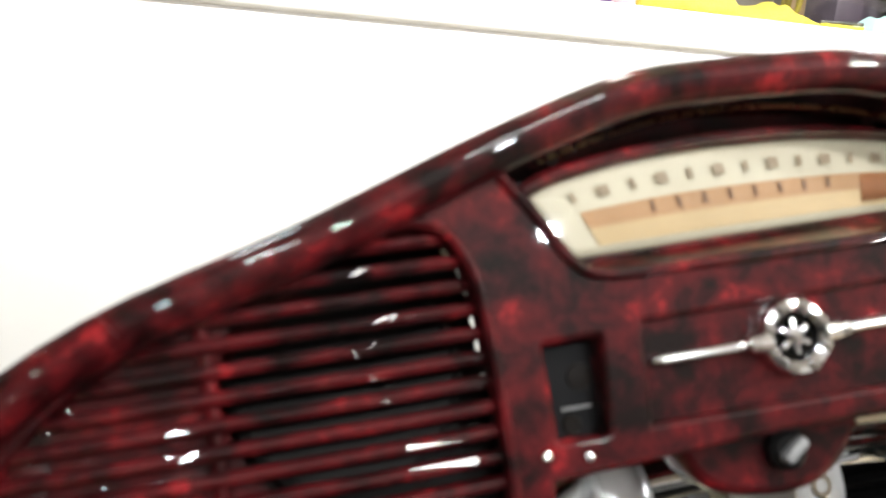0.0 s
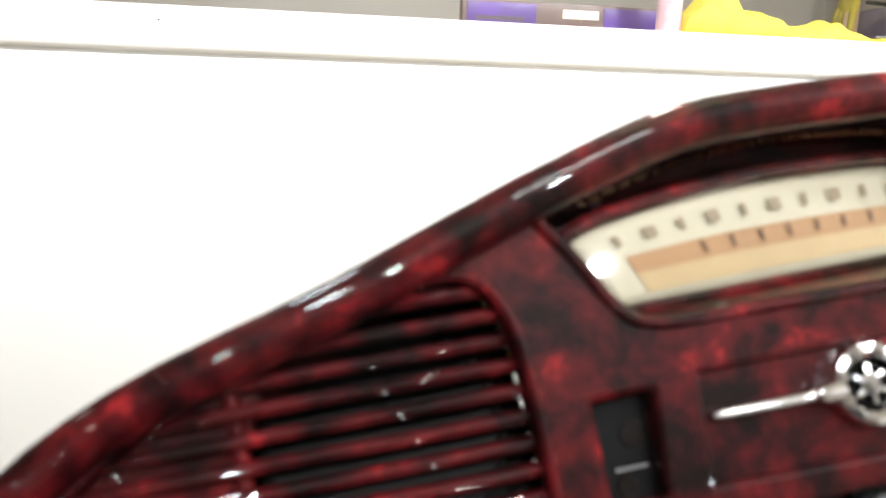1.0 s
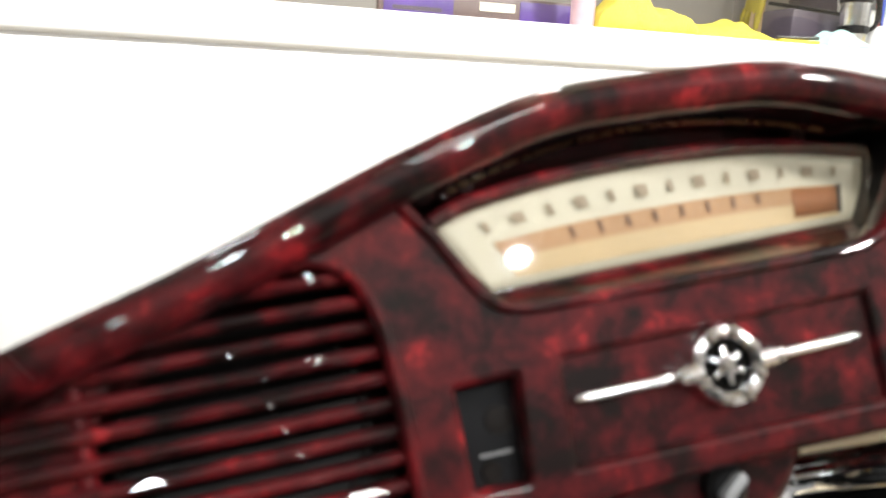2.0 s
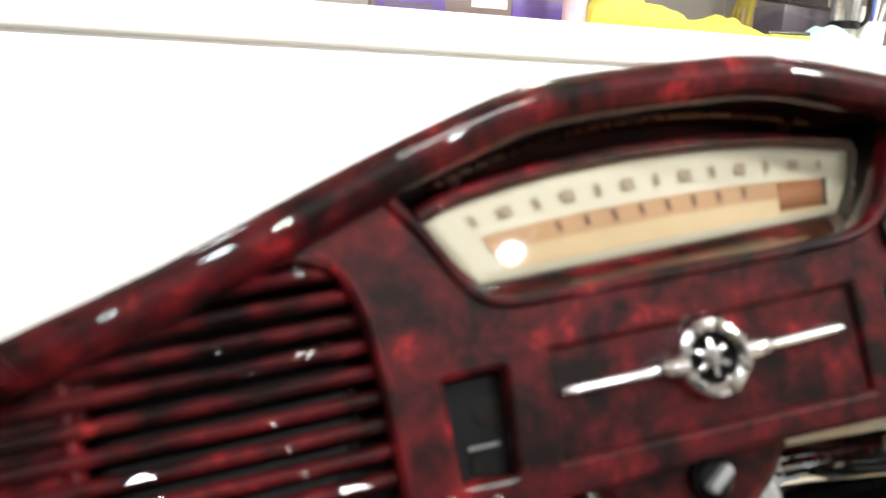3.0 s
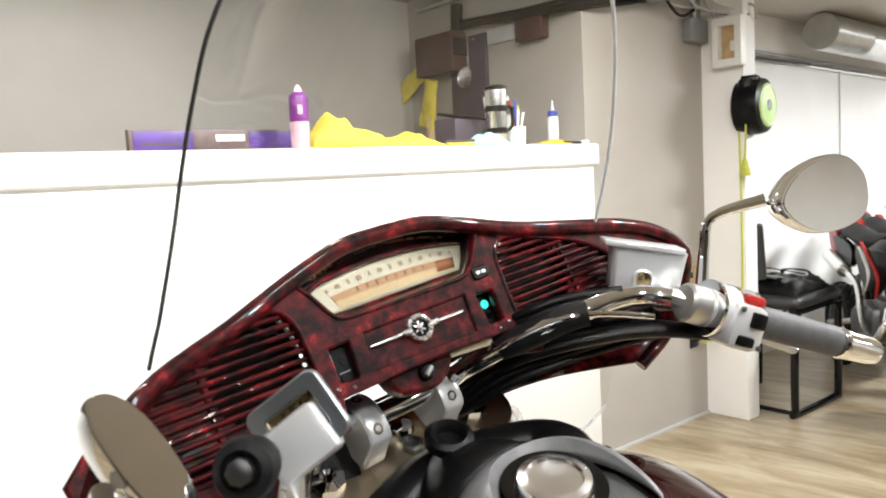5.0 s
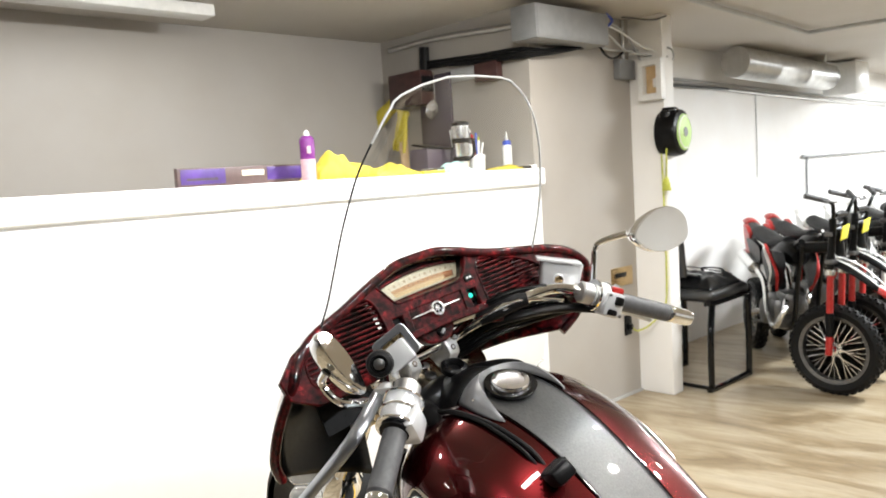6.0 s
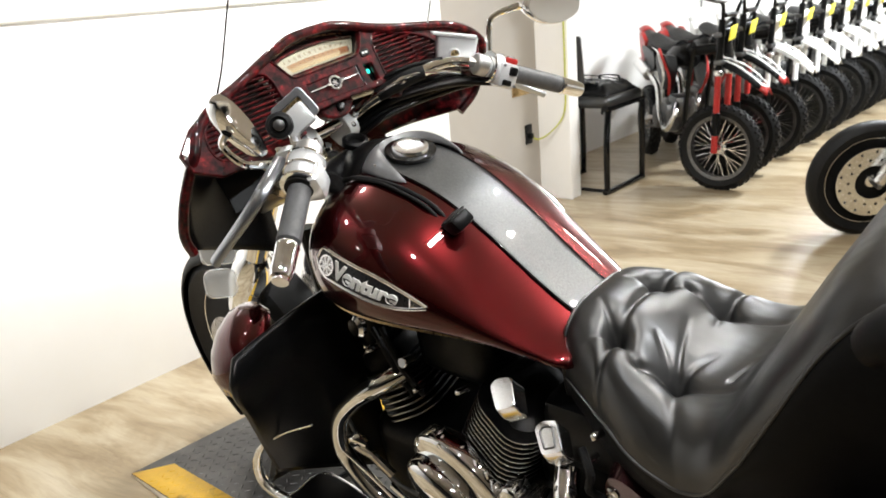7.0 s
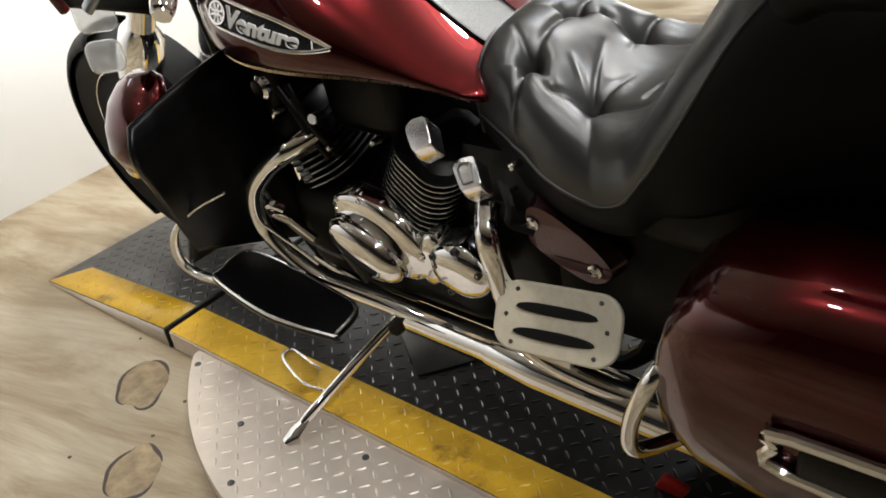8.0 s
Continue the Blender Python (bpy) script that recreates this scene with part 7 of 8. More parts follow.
sb = thing("small_switch_box", pose(3.27, 1.805, 1.995), "small grey wall switch box", "switch box")
part("box", Geo().box((0, 0, 0), (0.16, 0.05, 0.115), None, 0.006), "greybox", sb)
part("conduit", Geo().rod((0.0, 0.005, 0.055), (0.0, 0.005, 0.29), 0.010), "duct", sb)
for pts, r, mt, lab in (
        ([(2.395, 2.62, 2.20), (2.39, 2.62, 2.05), (2.39, 2.60, 1.95)], 0.030, "rubber", "black cable drop on the wall"),
        ([(2.395, 2.62, 2.10), (2.38, 2.3, 2.055), (2.38, 1.95, 2.03), (2.45, 1.79, 2.03), (2.75, 1.77, 2.08), (2.95, 1.77, 2.15)], 0.009, "rubber", "black cable sagging along the wall"),
        ([(2.92, 1.77, 2.16), (3.02, 1.76, 2.06), (3.12, 1.77, 2.05), (3.22, 1.78, 2.09)], 0.007, "rubber", "black looped wire under the ceiling"),
        ([(2.95, 1.76, 2.20), (3.06, 1.755, 2.17), (3.20, 1.75, 2.10), (3.34, 1.70, 2.07), (3.41, 1.592, 2.05)], 0.006, "concrete", "grey wire to the stub wall"),
        ([(3.0, 1.75, 2.23), (3.15, 1.745, 2.20), (3.30, 1.70, 2.12), (3.40, 1.60, 2.06)], 0.005, "white", "white wire to the stub wall"),
        ([(3.10, 1.70, 2.27), (3.25, 1.60, 2.25), (3.33, 1.55, 2.27)], 0.005, "steel", "dark loose wire end under the ceiling"),
        ([(3.475, 2.20, 2.09), (3.9, 2.21, 2.03), (4.6, 2.22, 2.00), (5.4, 2.22, 2.00)], 0.011, "steel", "dark cable sagging along the far wall"),
        ([(2.40, 2.95, 2.235), (2.40, 2.5, 2.235), (2.40, 1.95, 2.20), (2.34, 1.80, 2.19)], 0.016, "duct", "grey conduit along the wall top"),
        ([(2.395, 2.58, 2.085), (2.395, 2.2, 2.065), (2.395, 1.84, 2.045), (2.55, 1.80, 2.06), (2.9, 1.79, 2.11), (3.04, 1.79, 2.14)], 0.014, "rubber", "black cable bundle sagging along the wall"),
        ([(2.395, 2.60, 2.11), (2.395, 2.2, 2.085), (2.395, 1.86, 2.07), (2.6, 1.81, 2.07), (3.0, 1.80, 2.16)], 0.010, "rubber", "black cable sagging along the wall"),
        ([(2.98, 1.80, 2.13), (3.1, 1.79, 2.10), (3.35, 1.78, 2.11), (3.42, 1.59, 2.10), (3.46, 1.588, 2.03)], 0.006, "concrete", "grey wire to the stub wall"),
        ([(3.0, 1.79, 2.22), (3.12, 1.78, 2.25), (3.25, 1.78, 2.20), (3.33, 1.77, 2.12), (3.34, 1.74, 2.05)], 0.006, "concrete", "grey wire loop near the ceiling"),
        ([(2.96, 1.76, 2.27), (2.93, 1.74, 2.22), (2.97, 1.73, 2.20), (3.05, 1.73, 2.25), (3.02, 1.75, 2.29)], 0.008, "blue", "coil of blue wire"),
        ([(3.47, 2.235, 2.02), (4.6, 2.235, 2.012), (6.3, 2.235, 1.98), (9.9, 2.235, 1.92)], 0.016, "duct", "grey conduit along the far wall"),
        ([(3.47, 2.23, 2.06), (4.6, 2.23, 2.05), (6.3, 2.23, 2.02), (9.9, 2.23, 1.97)], 0.012, "concrete", "pale pipe along the far wall"),
        ([(3.0, 1.25, 2.275), (4.0, 1.31, 2.27), (4.9, 1.375, 2.27)], 0.014, "concrete", "pale painted pipe under the ceiling"),
        ([(4.9, 1.375, 2.27), (4.95, 0.9, 2.27), (5.2, -0.5, 2.27)], 0.014, "concrete", "pale painted pipe under the ceiling"),
        ([(5.95, 2.243, 2.0), (5.96, 2.243, 1.5), (5.95, 2.243, 1.25)], 0.004, "concrete", "thin grey wire down the far wall"),
        ([(3.60, 2.243, 2.0), (3.605, 2.243, 1.2), (3.60, 2.243, 0.5)], 0.005, "white", "white wire down the far wall"),
        ([(7.0, 2.23, 1.0), (7.0, 2.23, 1.38), (7.1, 2.23, 1.40), (9.5, 2.23, 1.42)], 0.010, "greybox", "grey rail on the far wall")):
    tagged(part("wall_cable", Geo().tube(pts, r, 8, 6), mt), lab, "cable")
dk = thing("air_duct", pose(5.9, 1.98, 2.15), "round galvanised air duct under the ceiling", "duct")
part("duct_tube", Geo().lathe([(0.118, -0.85), (0.122, -0.84), (0.122, -0.30), (0.126, -0.29), (0.126, -0.27), (0.122, -0.26), (0.122, 0.30), (0.126, 0.31), (0.122, 0.33), (0.122, 0.95), (0.118, 0.96)], (0, 0, 0), (1, 0, -0.02), 32), "duct", dk)
part("duct_end", Geo().lathe([(0.117, -0.848), (0.10, -0.846), (0.0, -0.846)], (0, 0, 0), (1, 0, -0.02), 32), "concrete", dk)
part("hanger", Geo().box((0.6, 0, 0.115), (0.03, 0.25, 0.06), None, 0.003), "duct", dk)
hb = thing("heater_box", pose(7.25, 1.95, 2.12), "white box unit at the duct end", "unit")
part("box", Geo().box((0, 0, 0), (0.35, 0.3, 0.30), None, 0.01), "white", hb)

wb = thing("wall_box_frame", pose(3.355, 1.66, 1.92), "white open wall box with a wooden back", "box")
part("frame", curve_mesh([rounded(0.15, 0.235, 0.004), [Vector((0.05, 0.085)), Vector((-0.045, 0.085)), Vector((-0.045, -0.085)), Vector((0.05, -0.085))]], 0.05, 0.003, pose(-0.025, 0, 0, 90, 0, 90)), "white", wb)
part("back", Geo().box((-0.004, 0.012, 0), (0.006, 0.10, 0.18), None, 0), "wood", wb)
part("latch", Geo().box((-0.02, -0.02, -0.02), (0.02, 0.02, 0.05), None, 0.003), "white", wb)

reel = thing("hose_reel", pose(3.435, 1.565, 1.60, 0, 0, 18), "black hose reel with a lime green round face", "hose reel")
ax = Vector((-0.18, -0.98, 0))
part("drum", Geo().lathe([(0.110, -0.045), (0.132, -0.035), (0.140, 0.0), (0.140, 0.055), (0.132, 0.085), (0.110, 0.095)], (0, 0.05, 0), ax, 36), "plastic", reel)
part("face", Geo().lathe([(0.108, 0.092), (0.106, 0.102), (0.090, 0.106), (0.0, 0.106)], (0, 0.05, 0), ax, 36), "lime", reel, "lime green round face")
part("face_ring", Geo().lathe([(0.098, 0.104), (0.096, 0.108), (0.092, 0.108), (0.091, 0.104)], (0, 0.05, 0), ax, 36), "white", reel)
part("face_mark", Geo().lathe([(0.030, 0.104), (0.028, 0.109), (0.0, 0.109)], (0, 0.05, 0), ax, 20), "greybox", reel)
part("bracket", Geo().box((-0.03, 0.03, 0.12), (0.09, 0.08, 0.06), None, 0.01).box((-0.085, 0.045, 0.06), (0.05, 0.06, 0.14), None, 0.01), "plastic", reel)
part("hose", Geo().tube([(-0.10, 0.04, 0.10), (-0.105, 0.04, -0.02), (-0.105, 0.045, -0.22), (-0.104, 0.048, -0.25)], 0.005, 8, 4), "cord", reel)
part("tassel", Geo().lathe([(0.005, 0.0), (0.012, -0.015), (0.028, -0.085), (0.026, -0.090), (0.0, -0.088)], (-0.104, 0.048, -0.25), (0, 0, 1), 14), "cord", reel)
tagged(part("extension_cord", Geo().tube([(3.345, 1.62, 1.48), (3.345, 1.615, 1.2), (3.348, 1.615, 0.8), (3.345, 1.63, 0.56), (3.32, 1.72, 0.44), (3.28, 1.79, 0.40), (3.245, 1.808, 0.43)], 0.005, 8, 6), "cord"), "yellow extension cord hanging down the stub wall", "cord")
ol = thing("wall_outlet", pose(3.235, 1.83, 0.44), "black wall outlet with a plug in it", "outlet")
part("plate", Geo().box((0, -0.004, 0), (0.075, 0.008, 0.125), None, 0.004), "plastic", ol)
part("plug", Geo().box((0, -0.02, -0.01), (0.03, 0.03, 0.035), None, 0.006), "plastic", ol)
bp = thing("wall_plate", pose(3.19, 1.83, 0.75), "brass coloured wall switch plate", "switch plate")
part("plate", Geo().box((0, -0.004, 0), (0.22, 0.008, 0.115), None, 0.003), "gold", bp)
part("slot", Geo().box((-0.02, -0.009, 0.01), (0.12, 0.004, 0.03), None, 0.002), "plastic", bp)

# black sled-base chair beyond the stub wall
chair = thing("waiting_chair", pose(3.80, 1.68, 0), "black tube-framed chair with a padded seat and straps on it", "chair")
for s in (-1, 1):
    part("sled_leg", Geo().tube([(-0.27, s * 0.23, 0.03), (-0.23, s * 0.23, 0.015), (0.20, s * 0.23, 0.015), (0.25, s * 0.23, 0.05), (0.25, s * 0.23, 0.50), (0.22, s * 0.23, 0.55), (-0.18, s * 0.23, 0.55), (-0.27, s * 0.23, 0.56)], 0.020, 10, 5), "black", chair)
    part("foot", Geo().lathe([(0.016, 0), (0.014, 0.012)], (0.18, s * 0.23, 0), (0, 0, 1), 10), "rubber", chair)
    part("leg", Geo().tube([(-0.25, s * 0.23, 0.02), (-0.25, s * 0.23, 0.34), (-0.22, s * 0.23, 0.54)], 0.020, 10, 4), "black", chair)
for x, z in ((-0.24, 0.02), (0.05, 0.55)):
    part("cross_bar", Geo().rod((x, -0.23, z), (x, 0.23, z), 0.012), "black", chair)
part("seat", Geo().box((0.0, 0, 0.590), (0.50, 0.50, 0.075), None, 0.035, 3), "leather", chair, "black padded seat")
part("backrest", Geo().box((-0.295, 0.06, 0.86), (0.03, 0.32, 0.30), pose(0, 0, 0, 0, -7), 0.014, 3), "leather", chair, "black padded backrest")
bagb = thing("folded_straps", pose(3.80, 1.68, 0.626), "black and grey folded cover with straps on the chair seat", "straps")
part("cover", Geo().grid(lambda a, k: Vector(((a - 0.5) * 0.44, (k - 0.5) * 0.44, 0.075 * min(1, 6 * min(a, 1 - a, k, 1 - k)) * (0.75 + 0.5 * noise.noise(Vector((a * 5, k * 5, 2)))) + 0.004)), 24, 24), "plastic", bagb, thick=0.003, sharp=70)
part("paper", Geo().box((-0.10, 0.02, 0.085), (0.16, 0.20, 0.006), pose(0, 0, 0, 6, 8, 20), 0.002), "greybox", bagb)
part("strap", Geo().tube([(0.0, -0.20, 0.07), (0.06, -0.15, 0.10), (0.10, 0.0, 0.095), (0.22, 0.06, 0.05), (0.265, 0.08, -0.02), (0.27, 0.08, -0.20)], 0.009, 6, 5, 0.4), "rubber", bagb)
part("strap", Geo().tube([(-0.2, 0.1, 0.05), (-0.08, 0.12, 0.10), (0.08, 0.1, 0.10), (0.20, -0.08, 0.06)], 0.009, 6, 5, 0.4), "rubber", bagb)


# ---- dirt bikes ----
def dirt_bike(body, fork_mat, fender_mat, label):
    """x right, y ahead, z up; the steering hangs over to its left."""
    t = thing("dirt_bike", pose(0, 0, 0), label, "dirt bike", "dirt bikes along the wall")
    st = Matrix.Translation((0, 0.40, 0)) @ pose(0, 0, 0, 0, 0, 48) @ Matrix.Translation((0, -0.40, 0))

    def q(x, y, z):
        # the turned fork stands almost upright
        return st @ Vector((x, y + 0.31 * (z - 0.27), z))
    fa = part("front_axle", Geo().rod((-0.09, 0.60, 0.27), (0.09, 0.60, 0.27), 0.010), "steel", t)
    wheel(fa, (0, 0.60, 0.27), 0.266, 0.072, 0.203, 32, ("rubber", "steel", "bright"), 34, 0.010)
    fa.matrix_basis = st
    ra = part("rear_axle", Geo().rod((-0.09, -0.72, 0.26), (0.09, -0.72, 0.26), 0.010), "steel", t)
    wheel(ra, (0, -0.72, 0.26), 0.262, 0.090, 0.172, 32, ("rubber", "steel", "bright"), 26, 0.010)
    for s in (-1, 1):
        part("fork_leg", Geo().rod(q(s * 0.075, 0.606, 0.25), q(s * 0.075, 0.458, 0.745), 0.020, 0.019), fork_mat, t)
        part("fork_tube", Geo().rod(q(s * 0.075, 0.462, 0.73), q(s * 0.075, 0.375, 1.05), 0.021), "plastic", t)
        part("fork_guard", Geo().rod(q(s * 0.075, 0.575, 0.36), q(s * 0.075, 0.532, 0.50), 0.024), "plastic", t)
        part("fork_band", Geo().rod(q(s * 0.075, 0.465, 0.72), q(s * 0.075, 0.455, 0.755), 0.028), "alloy", t)
        part("shroud_edge", Geo().tube([(s * 0.13, 0.06, 0.86), (s * 0.135, 0.20, 0.80), (s * 0.12, 0.30, 0.70), (s * 0.10, 0.22, 0.58)], 0.010, 8, 5, 0.5), body, t)
        part("shroud", Geo().loft([[Vector((s * (0.09 + 0.035 * k), 0.22 - 0.11 * k + p.x, 0.72 + p.y)) for p in smooth_loop([(-0.16, 0.09), (0.10, 0.11), (0.15, 0.02), (0.05, -0.11), (-0.09, -0.03)], 3)] for k in (0, 0.6, 1.0)]), "plastic" if body == "brightred" else body, t)
        part("side_panel", Geo().loft([[Vector((s * (0.06 + 0.03 * k), -0.36 + p.x, 0.73 + p.y)) for p in smooth_loop([(-0.26, 0.11), (0.08, 0.08), (0.11, -0.03), (-0.03, -0.05), (-0.18, 0.02)], 3)] for k in (0, 0.7, 1.0)]), fender_mat, t)
        part("grip", Geo().rod(q(s * 0.17, 0.355, 1.155), q(s * 0.275, 0.265, 1.19), 0.015), "grip", t)
        part("lever", Geo().tube([q(s * 0.15, 0.40, 1.15), q(s * 0.20, 0.41, 1.15), q(s * 0.26, 0.37, 1.16)], 0.006, 8, 3), "steel", t)
    for s in (-1, 1):
        part("shroud_stripe", Geo().tube([(s * 0.128, 0.02, 0.83), (s * 0.131, 0.12, 0.79), (s * 0.128, 0.20, 0.70), (s * 0.126, 0.13, 0.60)], [0.008, 0.016, 0.012, 0.004], 8, 4, 0.35), "white", t, "white graphic stripe")
        part("fender_stripe", Geo().tube([st @ Vector((s * 0.042, 0.62, 0.812)), st @ Vector((s * 0.048, 0.70, 0.782)), st @ Vector((s * 0.046, 0.78, 0.733)), st @ Vector((s * 0.036, 0.86, 0.668))], [0.004, 0.009, 0.009, 0.004], 6, 4, 0.5), "white" if body == "brightred" else body, t)
        part("tail_panel", Geo().loft([[Vector((s * (0.055 + 0.030 * k), -0.60 + p.x, 0.80 + p.y)) for p in smooth_loop([(-0.16, 0.13), (0.0, 0.08), (0.06, 0.0), (0.0, -0.09), (-0.10, -0.02)], 3)] for k in (0, 0.7, 1.0)]), body, t)
    part("handlebar", Geo().tube([q(-0.18, 0.347, 1.158), q(-0.12, 0.37, 1.13), q(-0.05, 0.38, 1.02), q(0.05, 0.38, 1.02), q(0.12, 0.37, 1.13), q(0.18, 0.347, 1.158)], 0.011, 10, 5), "plastic", t)
    part("bar_pad", Geo().rod(q(-0.075, 0.38, 1.07), q(0.075, 0.38, 1.07), 0.015), "plastic", t)
    for dy, z in ((0.600, 0.96), (0.605, 0.80)):
        part("triple_clamp", Geo().box((0, 0, 0), (0.20, 0.05, 0.030), st @ pose(0, dy, z, 3), 0.008), "steel", t)
    part("steering_head", Geo().rod((0, 0.36, 0.86), st @ Vector((0, 0.60, 0.88)), 0.034).rod(st @ Vector((0, 0.60, 0.81)), st @ Vector((0, 0.60, 0.95)), 0.026), "plastic", t)
    part("front_fender", Geo().grid(lambda a, k: st @ Vector(((k - 0.5) * (0.10 + 0.02 * math.sin(math.pi * a)), 0.56 + 0.29 * a, 0.830 - 0.07 * a - 0.08 * a * a - 0.040 * (2 * k - 1) ** 2)), 14, 8), fender_mat, t, thick=0.004, sharp=70)
    part("fender_tip", Geo().grid(lambda a, k: st @ Vector(((k - 0.5) * (0.10 - 0.03 * a), 0.83 + 0.06 * a, 0.692 - 0.045 * a - 0.040 * (2 * k - 1) ** 2)), 4, 8), body, t, thick=0.005)
    part("number_plate", Geo().grid(lambda a, k: q((k - 0.5) * (0.11 + 0.03 * a), 0.480 - 0.07 * a - 0.04 * (2 * k - 1) ** 2, 0.83 + 0.17 * a), 6, 8), body if body != "brightred" else "plastic", t, thick=0.004)
    part("plate_edge", Geo().tube([q(0.072, 0.380, 1.00), q(0.064, 0.415, 0.92), q(0.056, 0.445, 0.835), q(0.02, 0.482, 0.82)], [0.004, 0.006, 0.006, 0.004], 8, 4, 0.6), "white", t, "white edge of the front plate")
    part("price_tag", Geo().box((0, 0, 0), (0.09, 0.004, 0.085), st @ pose(0.03, 0.665, 0.97, -12, 8), 0.001), "yellowtag", t, "yellow paper price tag")
    part("tank", Geo().loft([[Vector((0.085 * w * math.cos(2 * math.pi * j / 16), y, z + 0.075 * w * math.sin(2 * math.pi * j / 16))) for j in range(16)] for y, z, w in ((0.34, 0.80, 0.5), (0.28, 0.81, 0.95), (0.12, 0.82, 1.0), (-0.02, 0.80, 0.8))]), "plastic", t)
    part("seat", Geo().loft([[Vector((w * math.cos(2 * math.pi * j / 16), y, z + 0.045 * math.sin(2 * math.pi * j / 16))) for j in range(16)] for y, z, w in ((0.14, 0.87, 0.045), (0.05, 0.86, 0.07), (-0.2, 0.845, 0.075), (-0.45, 0.87, 0.08), (-0.58, 0.885, 0.06))]), "rubber", t, "black bench seat")
    part("rear_fender", Geo().grid(lambda a, k: Vector(((k - 0.5) * (0.16 - 0.05 * a), -0.45 - 0.42 * a, 0.86 + 0.09 * a - 0.03 * (2 * k - 1) ** 2)), 10, 6), fender_mat, t, thick=0.005)
    part("tail_tip", Geo().grid(lambda a, k: Vector(((k - 0.5) * 0.11, -0.83 - 0.10 * a, 0.945 + 0.025 * a - 0.025 * (2 * k - 1) ** 2)), 4, 6), body, t, thick=0.006)
    part("frame", Geo().tube([(0, 0.40, 0.88), (0, 0.30, 0.62), (0, 0.22, 0.36), (0, -0.05, 0.30), (0, -0.22, 0.42), (0, -0.22, 0.78)], 0.015, 8, 4).tube([(0, 0.38, 0.90), (0, 0.0, 0.76), (0, -0.25, 0.78), (0, -0.55, 0.84)], 0.020, 8, 4), "plastic", t)
    part("engine", Geo().box((0, 0.02, 0.42), (0.22, 0.32, 0.20), None, 0.04).box((0, 0.16, 0.50), (0.13, 0.20, 0.13), None, 0.02), "steel", t, "dark metal engine block")
    part("engine_cover", Geo().lathe([(0.085, 0), (0.08, 0.025), (0.03, 0.03)], (-0.105, -0.02, 0.41), (-1, 0, 0), 20), "steel", t)
    part("engine_cover", Geo().lathe([(0.085, 0), (0.08, 0.025), (0.03, 0.03)], (0.105, -0.02, 0.41), (1, 0, 0), 20), "steel", t)
    part("exhaust", Geo().tube([(0.05, 0.25, 0.52), (0.09, 0.33, 0.46), (0.12, 0.25, 0.36), (0.125, 0.10, 0.44), (0.11, -0.05, 0.60), (0.11, -0.28, 0.66)], 0.018, 10, 5).rod((0.115, -0.28, 0.66), (0.12, -0.60, 0.72), 0.042), "alloy", t)
    part("swingarm", Geo().rod((-0.065, -0.18, 0.38), (-0.065, -0.74, 0.26), 0.020).rod((0.065, -0.18, 0.38), (0.065, -0.74, 0.26), 0.020).rod((0, -0.30, 0.40), (0, -0.22, 0.70), 0.03), "alloy", t)
    part("foot_peg", Geo().rod((-0.19, -0.08, 0.33), (0.19, -0.08, 0.33), 0.010), "steel", t)
    part("kick_stand", Geo().rod((-0.08, -0.08, 0.32), (-0.24, -0.02, 0.0), 0.009), "steel", t)
    # the body sits well forward over the engine
    for ob in t.children:
        if ob.name.split(".")[0] in ("shroud", "shroud_edge", "shroud_stripe", "side_panel", "tail_panel", "tank", "seat", "rear_fender", "tail_tip", "frame", "engine", "engine_cover", "exhaust", "foot_peg"):
            ob.matrix_basis = Matrix.Translation((0, 0.02, 0.0))
    return t


HEAD = 128
def stand_at(x, y, turn=HEAD, lean=-1.1):
    """Puts the front wheel's footing at x, y."""
    m = pose(0, 0, 0, 0, lean, turn)
    foot = (Matrix.Translation((0, 0.40, 0)) @ pose(0, 0, 0, 0, 0, 48) @ Matrix.Translation((0, -0.40, 0))) @ Vector((0, 0.60, 0))
    f = m.to_3x3() @ foot
    return Matrix.Translation((x - f.x, y - f.y, 0)) @ m


red_bike = dirt_bike("brightred", "brightred", "plastic", "small black and red dirt bike with a yellow price tag")
red_bike.matrix_basis = stand_at(3.918, 0.869)
copy_thing(red_bike, stand_at(4.37, 0.905))
white_bike = dirt_bike("white", "white", "white", "white dirt bike with a yellow price tag")
white_bike.matrix_basis = stand_at(4.90, 0.885)
for k in range(6):
    copy_thing(white_bike, stand_at(5.42 + 0.50 * k, 0.85 - 0.02 * k))

# cruiser whose front end shows at the edge of the view
cr = thing("parked_cruiser", pose(3.34, -0.08, 0, 0, -6, 35), "dark cruiser motorcycle with a chrome-rimmed front wheel", "motorcycle")
ca = part("front_axle", Geo().rod((-0.13, 0, 0.29), (0.13, 0, 0.29), 0.012), "steel", cr)
wheel(ca, (0, 0, 0.29), 0.29, 0.095, 0.215, 24, ("rubber", "chrome", "alloy"))
holes = [[Vector((r * math.cos(2 * math.pi * (i + off) / 14) + 0.008 * math.cos(2 * math.pi * j / 8), r * math.sin(2 * math.pi * (i + off) / 14) + 0.008 * math.sin(2 * math.pi * j / 8))) for j in range(8)] for r, off in ((0.115, 0), (0.155, 0.5)) for i in range(14)]
for s in (-1, 1):
    part("brake_disc", curve_mesh([[Vector((0.172 * math.cos(2 * math.pi * j / 48), 0.172 * math.sin(2 * math.pi * j / 48))) for j in range(48)], [Vector((0.085 * math.cos(2 * math.pi * j / 32), 0.085 * math.sin(2 * math.pi * j / 32))) for j in range(32)]] + holes, 0.005, 0.001, pose(s * 0.056, 0, 0.29, 90, 0, 90)), "alloy", cr, "drilled bare metal brake disc")
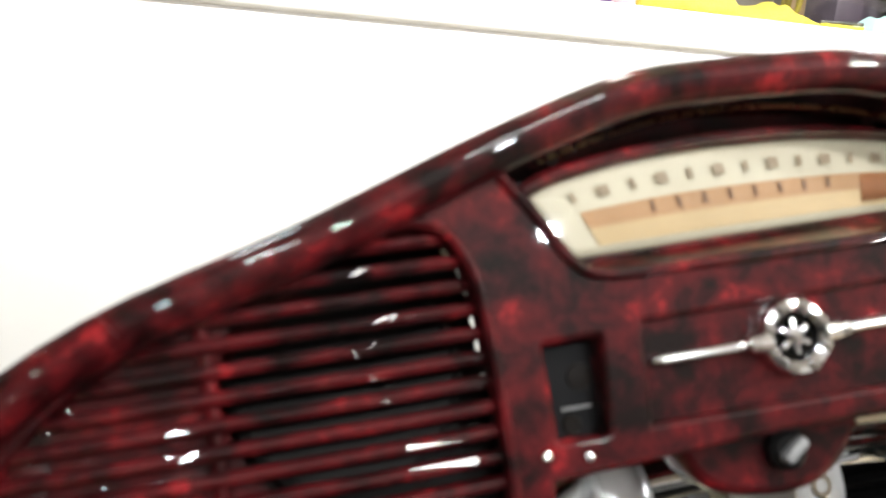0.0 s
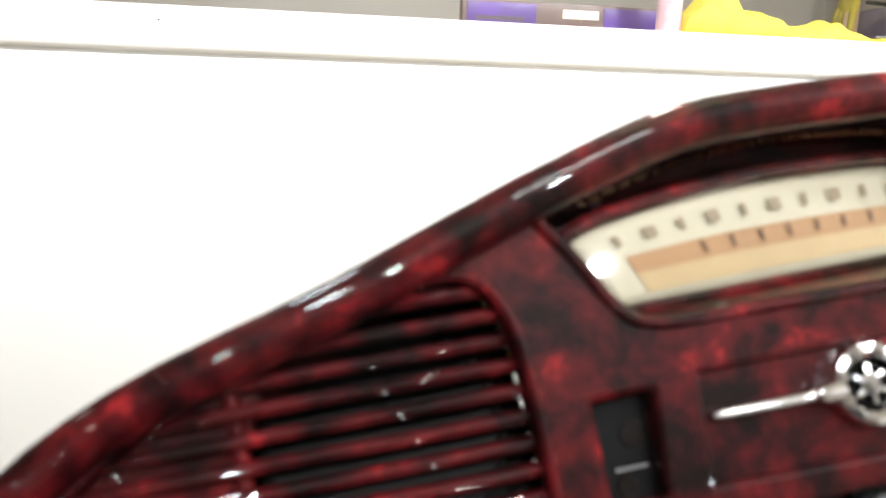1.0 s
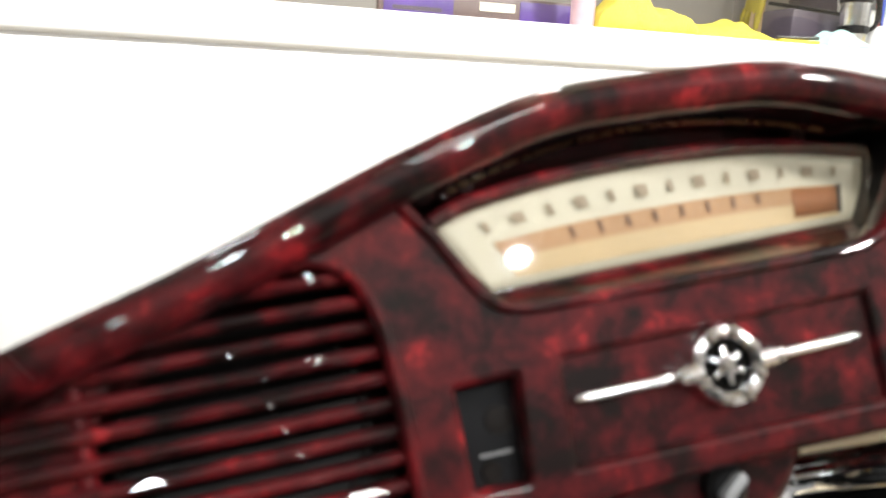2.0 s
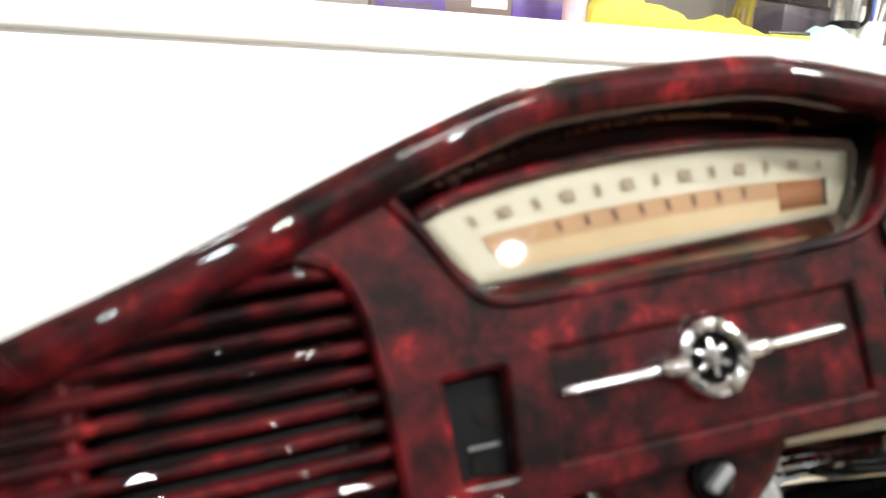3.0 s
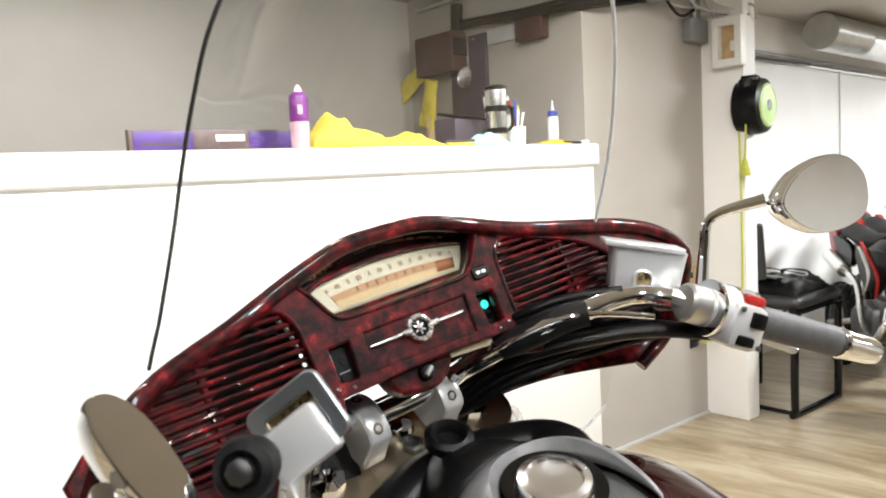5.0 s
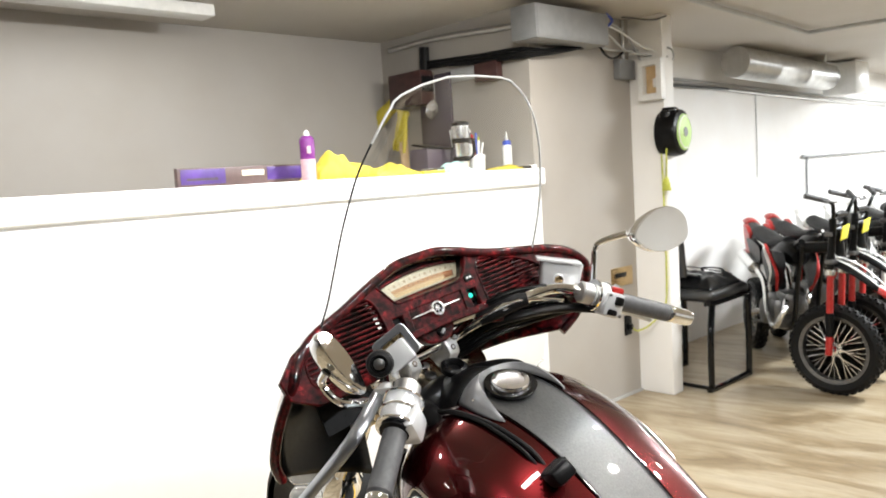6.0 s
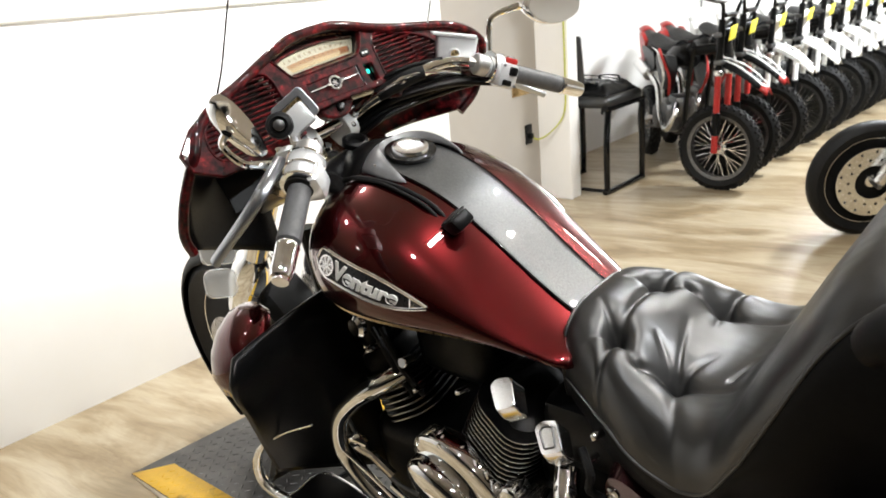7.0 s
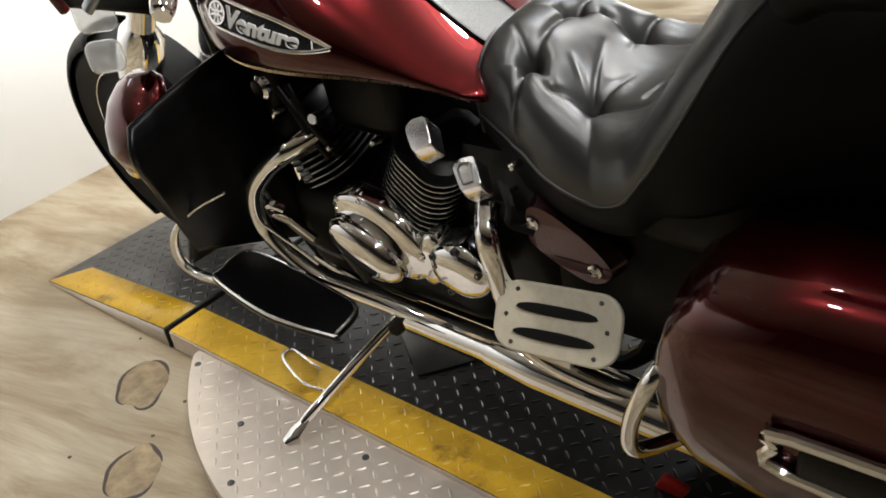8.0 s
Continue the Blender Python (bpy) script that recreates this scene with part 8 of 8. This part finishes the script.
for s in (-1, 1):
    part("fork_leg", Geo().rod((s * 0.10, 0.0, 0.30), (s * 0.10, -0.18, 0.62), 0.030), "alloy", cr)
    part("fork_tube", Geo().rod((s * 0.10, -0.18, 0.62), (s * 0.10, -0.38, 0.98), 0.022), "steel", cr)
    part("grip", Geo().rod((s * 0.28, -0.50, 1.05), (s * 0.42, -0.56, 1.03), 0.018), "grip", cr)
part("handlebar", Geo().tube([(-0.28, -0.50, 1.05), (-0.15, -0.42, 1.06), (0, -0.38, 1.0), (0.15, -0.42, 1.06), (0.28, -0.50, 1.05)], 0.012, 10, 5), "chrome", cr)
part("headlight", Geo().lathe([(0.02, -0.12), (0.07, -0.08), (0.09, 0.0), (0.088, 0.02), (0.0, 0.03)], (0, -0.22, 0.86), (0, 1, 0), 24), "chrome", cr)
part("tank", Geo().loft([[Vector((w * math.cos(2 * math.pi * j / 20), y, z + h * math.sin(2 * math.pi * j / 20))) for j in range(20)] for y, z, w, h in ((-0.40, 0.80, 0.05, 0.05), (-0.46, 0.80, 0.13, 0.09), (-0.65, 0.80, 0.15, 0.10), (-0.88, 0.75, 0.09, 0.06), (-0.95, 0.72, 0.03, 0.03))]), "black", cr)
part("seat", Geo().loft([[Vector((w * math.cos(2 * math.pi * j / 20), y, z + h * math.sin(2 * math.pi * j / 20))) for j in range(20)] for y, z, w, h in ((-0.88, 0.70, 0.06, 0.04), (-1.0, 0.66, 0.15, 0.05), (-1.2, 0.66, 0.17, 0.05), (-1.4, 0.74, 0.14, 0.06), (-1.65, 0.76, 0.10, 0.05))]), "leather", cr)
part("engine", Geo().box((0, -0.72, 0.42), (0.30, 0.44, 0.36), None, 0.06).tube([(0, -0.34, 0.86), (0, -0.42, 0.45), (0, -0.5, 0.24), (0, -1.0, 0.24), (0, -1.3, 0.45), (0, -1.3, 0.62)], 0.025, 8, 4), "engine", cr)
part("exhaust", Geo().tube([(0.14, -0.5, 0.5), (0.18, -0.42, 0.36), (0.18, -0.6, 0.24), (0.18, -1.7, 0.26)], 0.035, 12, 5), "chrome", cr)
cb2 = part("rear_axle", Geo().rod((-0.13, -1.55, 0.32), (0.13, -1.55, 0.32), 0.012), "steel", cr)
wheel(cb2, (0, -1.55, 0.32), 0.32, 0.15, 0.225, 20, ("rubber", "chrome", "alloy"))
part("rear_fender", Geo().grid(lambda a, k: Vector((0.10 * math.sin((k - 0.5) * math.pi), -1.55 + 0.365 * math.cos(radians(10 + 140 * a)), 0.32 + (0.385 - 0.03 * (1 - math.cos((k - 0.5) * math.pi))) * math.sin(radians(10 + 140 * a)))), 20, 8), "black", cr, thick=0.003)
part("side_stand", Geo().rod((-0.12, -0.8, 0.25), (-0.30, -0.72, 0.02), 0.012), "steel", cr)
